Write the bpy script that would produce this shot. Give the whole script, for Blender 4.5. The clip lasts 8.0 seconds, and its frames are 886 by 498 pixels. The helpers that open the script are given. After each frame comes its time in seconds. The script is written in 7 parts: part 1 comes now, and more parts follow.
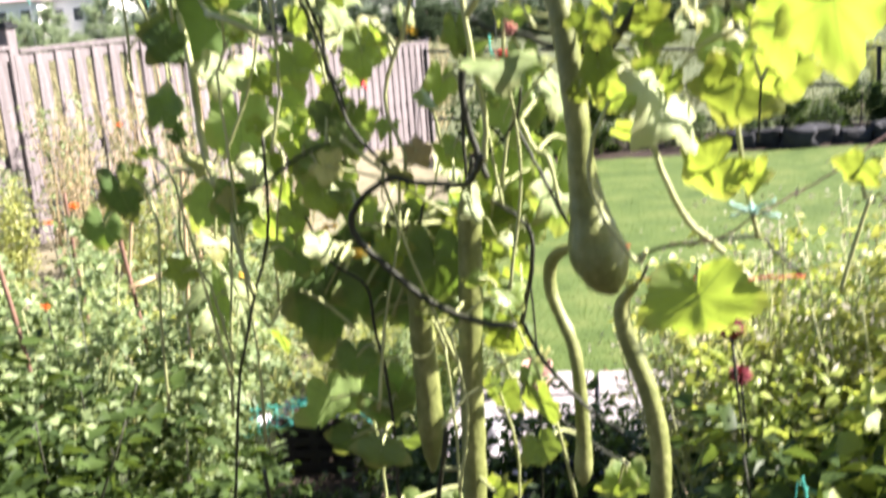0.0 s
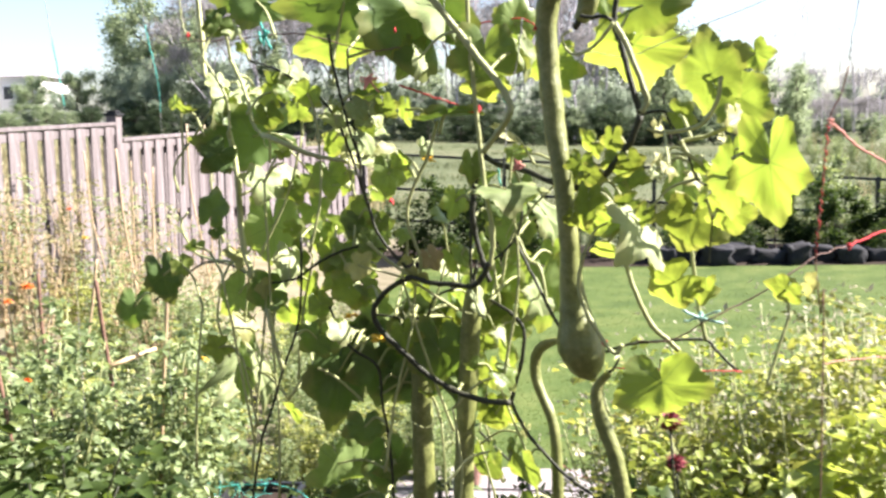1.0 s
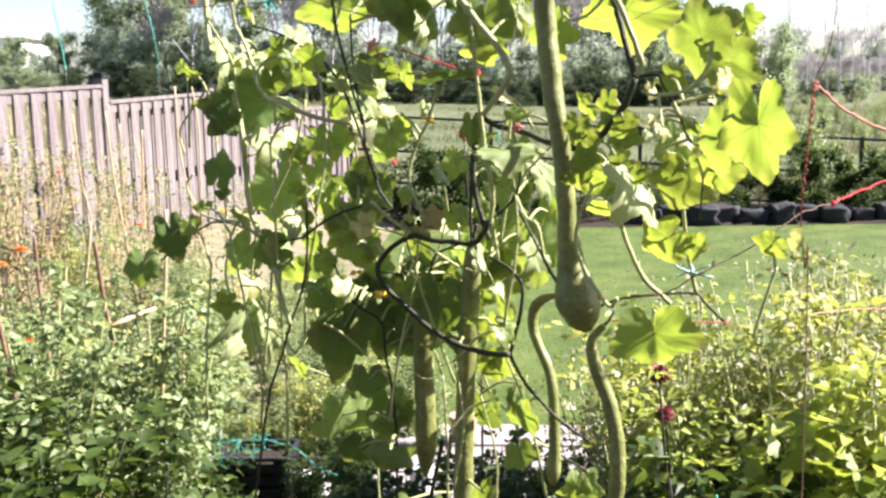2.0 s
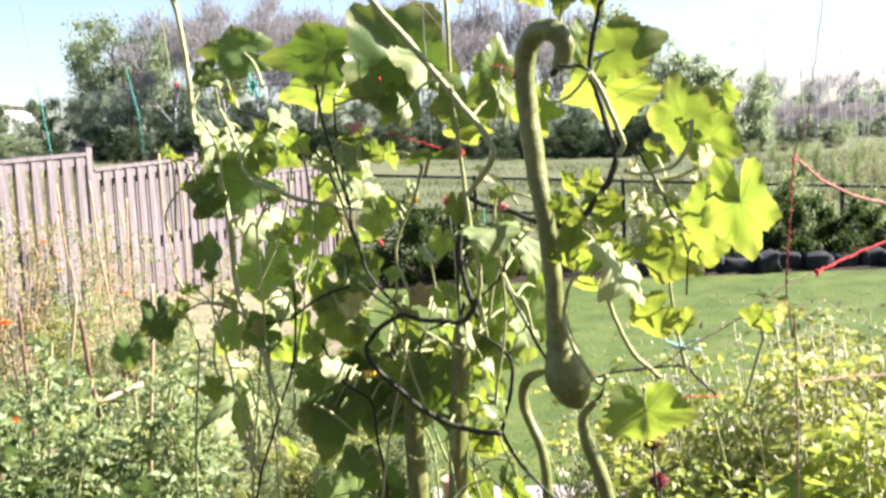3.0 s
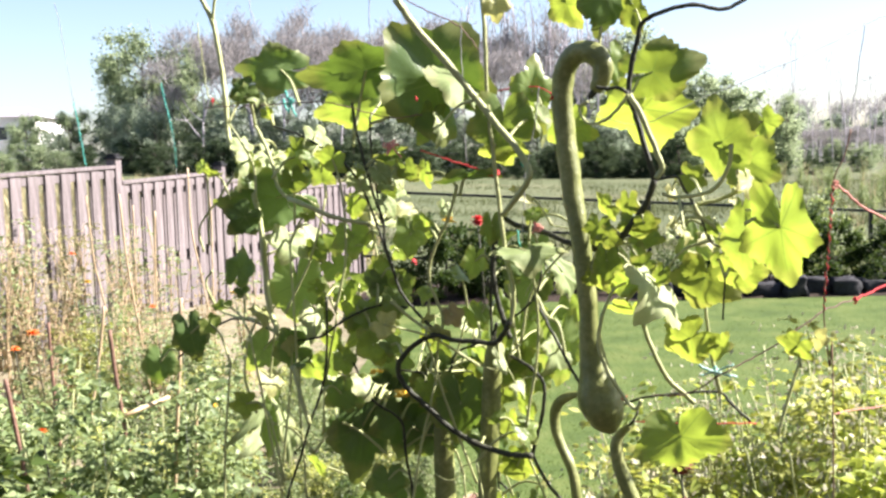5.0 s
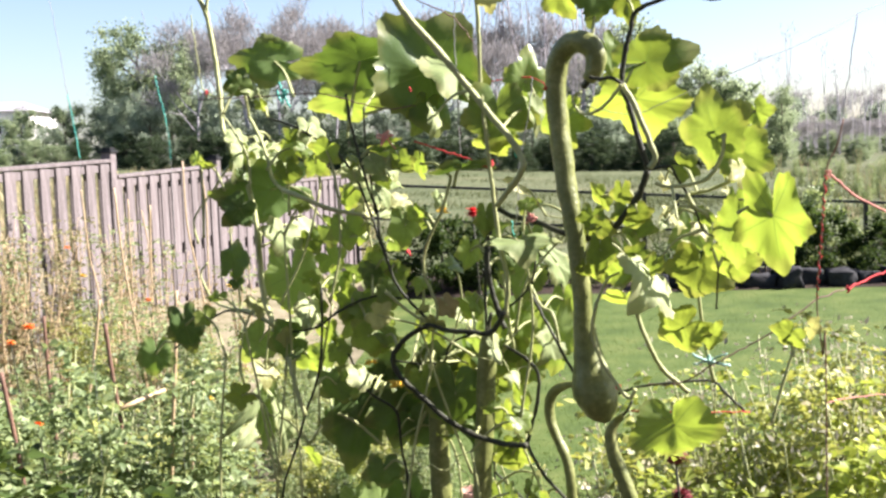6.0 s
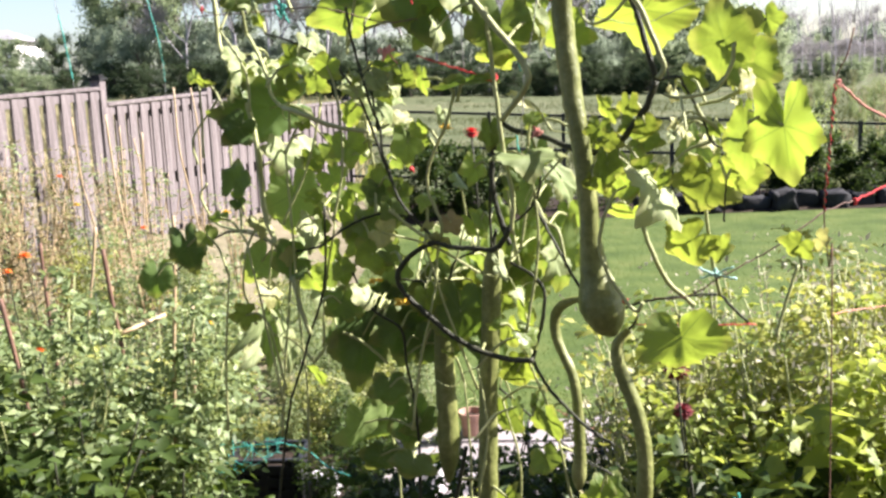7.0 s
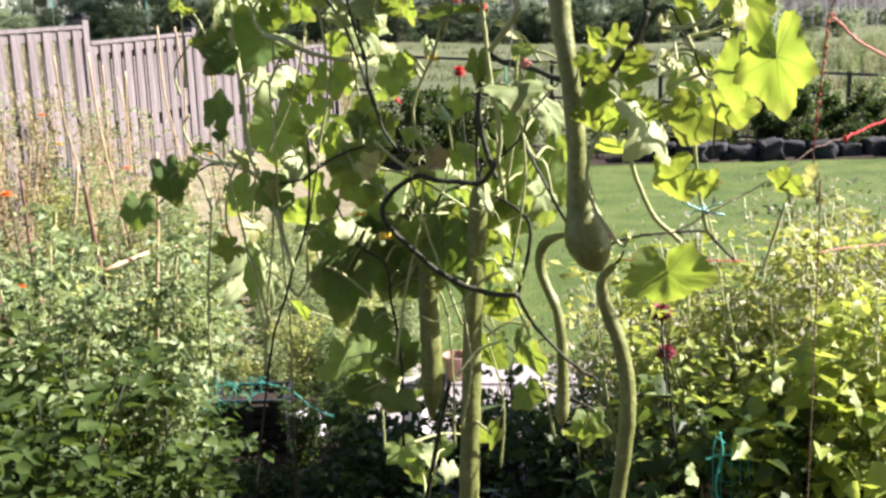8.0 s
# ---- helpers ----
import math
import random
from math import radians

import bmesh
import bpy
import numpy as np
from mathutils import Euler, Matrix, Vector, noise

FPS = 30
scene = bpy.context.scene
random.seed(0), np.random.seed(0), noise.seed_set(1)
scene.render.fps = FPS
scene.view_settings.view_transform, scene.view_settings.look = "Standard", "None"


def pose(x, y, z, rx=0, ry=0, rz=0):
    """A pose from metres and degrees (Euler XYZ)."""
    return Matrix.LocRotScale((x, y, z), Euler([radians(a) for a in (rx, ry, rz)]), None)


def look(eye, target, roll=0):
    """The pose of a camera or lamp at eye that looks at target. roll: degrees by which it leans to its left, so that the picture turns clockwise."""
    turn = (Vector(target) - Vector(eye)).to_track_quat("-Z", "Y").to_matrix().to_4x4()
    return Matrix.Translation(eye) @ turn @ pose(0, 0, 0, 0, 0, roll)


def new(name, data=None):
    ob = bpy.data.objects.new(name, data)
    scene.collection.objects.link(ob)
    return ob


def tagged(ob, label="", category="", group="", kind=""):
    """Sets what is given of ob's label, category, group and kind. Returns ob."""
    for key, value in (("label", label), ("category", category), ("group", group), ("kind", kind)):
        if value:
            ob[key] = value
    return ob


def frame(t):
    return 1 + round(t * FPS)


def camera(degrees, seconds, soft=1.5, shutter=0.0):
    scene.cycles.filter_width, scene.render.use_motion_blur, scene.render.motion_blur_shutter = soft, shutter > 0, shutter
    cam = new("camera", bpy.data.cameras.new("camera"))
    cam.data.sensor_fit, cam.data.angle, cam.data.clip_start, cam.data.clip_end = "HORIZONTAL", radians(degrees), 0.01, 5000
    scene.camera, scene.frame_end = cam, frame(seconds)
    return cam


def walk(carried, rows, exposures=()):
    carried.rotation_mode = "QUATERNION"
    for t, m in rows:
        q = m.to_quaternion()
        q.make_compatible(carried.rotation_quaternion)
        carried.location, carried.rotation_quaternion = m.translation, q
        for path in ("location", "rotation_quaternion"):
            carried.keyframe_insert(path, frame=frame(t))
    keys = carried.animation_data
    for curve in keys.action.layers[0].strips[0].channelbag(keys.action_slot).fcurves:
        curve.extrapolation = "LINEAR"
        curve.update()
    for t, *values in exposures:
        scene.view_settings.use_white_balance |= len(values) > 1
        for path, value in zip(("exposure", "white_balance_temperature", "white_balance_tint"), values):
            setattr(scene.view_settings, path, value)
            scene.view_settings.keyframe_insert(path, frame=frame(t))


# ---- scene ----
cam = camera(46.1, 8.0, soft=2.6, shutter=0.5)
PATH = [
    (0, (0.342, 0.101, 2.121), (0.053, 2.033, 1.693), -4.6),
    (0.2, (0.341, 0.039, 2.156), (0.07, 1.99, 1.81), -3.9),
    (0.5, (0.302, -0.065, 2.175), (0.063, 1.9, 1.886), -3.5),
    (1, (0.237, -0.242, 2.18), (0.103, 1.738, 1.934), -1.0),
    (1.2, (0.232, -0.288, 2.166), (0.12, 1.689, 1.878), -1.0),
    (2.3, (0.210, -0.319, 2.192), (0.107, 1.653, 1.872), -1.3),
    (2.5, (0.211, -0.319, 2.196), (0.123, 1.653, 1.879), -1.7),
    (3, (0.212, -0.317, 2.23), (0.134, 1.67, 2.013), -2.6),
    (3.5, (0.207, -0.322, 2.237), (0.118, 1.668, 2.057), -2.2),
    (4, (0.198, -0.316, 2.239), (0.089, 1.672, 2.047), -2.0),
    (4.5, (0.192, -0.311, 2.236), (0.07, 1.677, 2.055), -1.7),
    (6, (0.196, -0.315, 2.23), (0.082, 1.672, 2.035), -1.9),
    (6.5, (0.179, -0.318, 2.222), (0.069, 1.659, 1.947), -2.3),
    (7, (0.174, -0.303, 2.21), (0.069, 1.666, 1.876), -2.5),
    (7.5, (0.169, -0.293, 2.2), (0.078, 1.668, 1.816), -2.2),
    (8, (0.174, -0.288, 2.181), (0.093, 1.663, 1.748), -1.7),
]
walk(cam, [(t, look(eye, target, roll)) for t, eye, target, roll in PATH], [(0, 2.34, 6500, 18), (1, 2.22, 6500, 18), (2.5, 2.15, 6500, 18), (4.5, 2.14, 6500, 18), (6, 1.97, 6500, 18), (7, 1.93, 6500, 18), (8, 1.92, 6500, 18)])

# ---------------------------------------------------------------- light
SUN_AZ, SUN_EL = radians(79), radians(41)          # from +y towards +x, and above the horizon
SUN_DIR = Vector((math.sin(SUN_AZ) * math.cos(SUN_EL), math.cos(SUN_AZ) * math.cos(SUN_EL), math.sin(SUN_EL)))
world = bpy.data.worlds.new("sky")
scene.world = world
world.use_nodes = True
sky = world.node_tree.nodes.new("ShaderNodeTexSky")
sky.sky_type, sky.sun_disc = "NISHITA", False
sky.sun_elevation, sky.sun_rotation = SUN_EL, SUN_AZ
sky.air_density, sky.dust_density, sky.ozone_density = 0.9, 1.0, 1.6
back = world.node_tree.nodes["Background"]
back.inputs[1].default_value = 0.057
world.node_tree.links.new(sky.outputs[0], back.inputs[0])
lamp = bpy.data.lights.new("sun", "SUN")
lamp.energy, lamp.angle, lamp.color = 5.0, radians(0.6), (1.0, 0.96, 0.90)
sun = new("sun", lamp)
sun.matrix_world = look(SUN_DIR * 50, (0, 0, 0))

# ---------------------------------------------------------------- materials
def node(nt, kind, **values):
    n = nt.nodes.new(kind)
    for key, value in values.items():
        n.inputs[key.replace("_", " ")].default_value = value
    return n


def ramp(nt, fac, stops):
    r = nt.nodes.new("ShaderNodeValToRGB")
    while len(r.color_ramp.elements) < len(stops):
        r.color_ramp.elements.new(0.5)
    for e, (at, c) in zip(r.color_ramp.elements, stops):
        e.position, e.color = at, (*c, 1)
    nt.links.new(fac, r.inputs[0])
    return r.outputs[0]


def surface(name, stops, scale=8.0, rough=0.6, bump=0.3, fine=60.0, metal=0.0, stretch=(1, 1, 1), shift=0.12, spec=0.4, coords="Object"):
    """A rough surface with colour that varies at two scales, and from piece to piece."""
    m = bpy.data.materials.new(name)
    m.use_nodes = True
    nt = m.node_tree
    b = nt.nodes["Principled BSDF"]
    tc = nt.nodes.new("ShaderNodeTexCoord")
    mp = nt.nodes.new("ShaderNodeMapping")
    mp.inputs["Scale"].default_value = stretch
    nt.links.new(tc.outputs[coords], mp.inputs[0])
    big = node(nt, "ShaderNodeTexNoise", Scale=scale, Detail=6.0, Roughness=0.6)
    small = node(nt, "ShaderNodeTexNoise", Scale=fine, Detail=4.0, Roughness=0.65)
    for n in (big, small):
        nt.links.new(mp.outputs[0], n.inputs["Vector"])
    mix = nt.nodes.new("ShaderNodeMix")
    mix.inputs[0].default_value = 0.4
    nt.links.new(big.outputs[0], mix.inputs[2])
    nt.links.new(small.outputs[0], mix.inputs[3])
    colour = ramp(nt, mix.outputs[0], stops)
    info = nt.nodes.new("ShaderNodeObjectInfo")
    geo = nt.nodes.new("ShaderNodeNewGeometry")
    add = nt.nodes.new("ShaderNodeMath")
    add.operation = "ADD"
    nt.links.new(info.outputs["Random"], add.inputs[0])
    nt.links.new(geo.outputs["Random Per Island"], add.inputs[1])
    rng = nt.nodes.new("ShaderNodeMapRange")
    rng.inputs[2].default_value = 2.0
    rng.inputs[3].default_value, rng.inputs[4].default_value = 1 - shift, 1 + shift
    nt.links.new(add.outputs[0], rng.inputs[0])
    hsv = nt.nodes.new("ShaderNodeHueSaturation")
    nt.links.new(colour, hsv.inputs["Color"])
    nt.links.new(rng.outputs[0], hsv.inputs["Value"])
    nt.links.new(hsv.outputs[0], b.inputs["Base Color"])
    b.inputs["Roughness"].default_value, b.inputs["Metallic"].default_value = rough, metal
    b.inputs["Specular IOR Level"].default_value = spec
    if bump:
        bn = node(nt, "ShaderNodeBump", Strength=bump, Distance=0.01)
        nt.links.new(small.outputs[0], bn.inputs["Height"])
        nt.links.new(bn.outputs[0], b.inputs["Normal"])
    return m


def foliage(name, dark, light, through_light, share=0.45, rough=0.42, spec=0.5, tan=None, veins=False, scale=14.0):
    """A leaf: gloss on top, light that shines through, and a colour of its own for each leaf."""
    m = bpy.data.materials.new(name)
    m.use_nodes = True
    nt = m.node_tree
    b = nt.nodes["Principled BSDF"]
    outp = nt.nodes["Material Output"]
    tc = nt.nodes.new("ShaderNodeTexCoord")
    geo = nt.nodes.new("ShaderNodeNewGeometry")
    info = nt.nodes.new("ShaderNodeObjectInfo")
    nz = node(nt, "ShaderNodeTexNoise", Scale=6.0 if veins else scale, Detail=8.0, Roughness=0.72)
    nt.links.new(tc.outputs["Object"], nz.inputs["Vector"])
    add = nt.nodes.new("ShaderNodeMath")
    add.operation = "ADD"
    nt.links.new(geo.outputs["Random Per Island"], add.inputs[0])
    nt.links.new(info.outputs["Random"], add.inputs[1])
    frac = nt.nodes.new("ShaderNodeMath")
    frac.operation = "FRACT"
    nt.links.new(add.outputs[0], frac.inputs[0])
    mean = nt.nodes.new("ShaderNodeMix")
    mean.inputs[0].default_value = 0.45
    nt.links.new(frac.outputs[0], mean.inputs[2])
    nt.links.new(nz.outputs[0], mean.inputs[3])
    colour = ramp(nt, mean.outputs[0], [(0.2, dark), (0.8, light)] if tan is None else [(0.2, dark), (0.68, light), (0.78, tan)])
    glow = ramp(nt, mean.outputs[0], [(0.28, tuple(0.5 * c for c in through_light)), (0.72, through_light)])
    if veins:
        uv = nt.nodes.new("ShaderNodeUVMap")
        sep = nt.nodes.new("ShaderNodeSeparateXYZ")
        nt.links.new(uv.outputs[0], sep.inputs[0])

        def math_(op, a, c=None):
            n = nt.nodes.new("ShaderNodeMath")
            n.operation = op
            for i, v in enumerate((a, c)):
                if v is None:
                    continue
                if isinstance(v, (int, float)):
                    n.inputs[i].default_value = v
                else:
                    nt.links.new(v, n.inputs[i])
            return n.outputs[0]
        # five main veins that spread from the stalk, with ribs between them
        u = math_("SUBTRACT", sep.outputs[0], 0.5)
        v = math_("SUBTRACT", sep.outputs[1], 0.66)
        ang = math_("ARCTAN2", u, math_("MULTIPLY", v, -1.0))
        rad = math_("SQRT", math_("ADD", math_("MULTIPLY", u, u), math_("MULTIPLY", v, v)))
        off = math_("ABSOLUTE", math_("SUBTRACT", math_("FRACT", math_("ADD", math_("DIVIDE", ang, 1.2566), 0.5)), 0.5))
        line = math_("LESS_THAN", math_("MULTIPLY", off, rad), math_("SUBTRACT", 0.0085, math_("MULTIPLY", rad, 0.011)))
        rib = math_("LESS_THAN", math_("ABSOLUTE", math_("SINE", math_("ADD", math_("MULTIPLY", rad, 40.0), math_("MULTIPLY", off, 24.0)))), 0.13)
        vein = math_("MAXIMUM", line, math_("MULTIPLY", rib, 0.3))
        for src in ("c", "g"):
            mx = nt.nodes.new("ShaderNodeMix")
            mx.data_type = "RGBA"
            nt.links.new(math_("MULTIPLY", vein, 0.5), mx.inputs[0])
            nt.links.new(colour if src == "c" else glow, mx.inputs[6])
            mx.inputs[7].default_value = (0.22, 0.28, 0.11, 1) if src == "c" else (0.09, 0.17, 0.02, 1)
            if src == "c":
                colour = mx.outputs[2]
            else:
                glow = mx.outputs[2]
        # dry tan rim, broken up by noise
        rim = nt.nodes.new("ShaderNodeMapRange")
        rim.inputs[1].default_value, rim.inputs[2].default_value = 0.60, 0.70
        nt.links.new(math_("ADD", rad, math_("MULTIPLY", nz.outputs[0], 0.34)), rim.inputs[0])
        for src in ("c", "g"):
            mx = nt.nodes.new("ShaderNodeMix")
            mx.data_type = "RGBA"
            nt.links.new(math_("MULTIPLY", rim.outputs[0], 0.35), mx.inputs[0])
            nt.links.new(colour if src == "c" else glow, mx.inputs[6])
            mx.inputs[7].default_value = (0.34, 0.30, 0.12, 1) if src == "c" else (0.36, 0.33, 0.07, 1)
            if src == "c":
                colour = mx.outputs[2]
            else:
                glow = mx.outputs[2]
        bn = node(nt, "ShaderNodeBump", Strength=0.2, Distance=0.003)
        nt.links.new(vein, bn.inputs["Height"])
        nt.links.new(bn.outputs[0], b.inputs["Normal"])
    nt.links.new(colour, b.inputs["Base Color"])
    b.inputs["Roughness"].default_value, b.inputs["Specular IOR Level"].default_value = rough, spec
    tr = nt.nodes.new("ShaderNodeBsdfTranslucent")
    nt.links.new(glow, tr.inputs[0])
    mixer = nt.nodes.new("ShaderNodeMixShader")
    mixer.inputs[0].default_value = share
    nt.links.new(b.outputs[0], mixer.inputs[1])
    nt.links.new(tr.outputs[0], mixer.inputs[2])
    nt.links.new(mixer.outputs[0], outp.inputs[0])
    return m


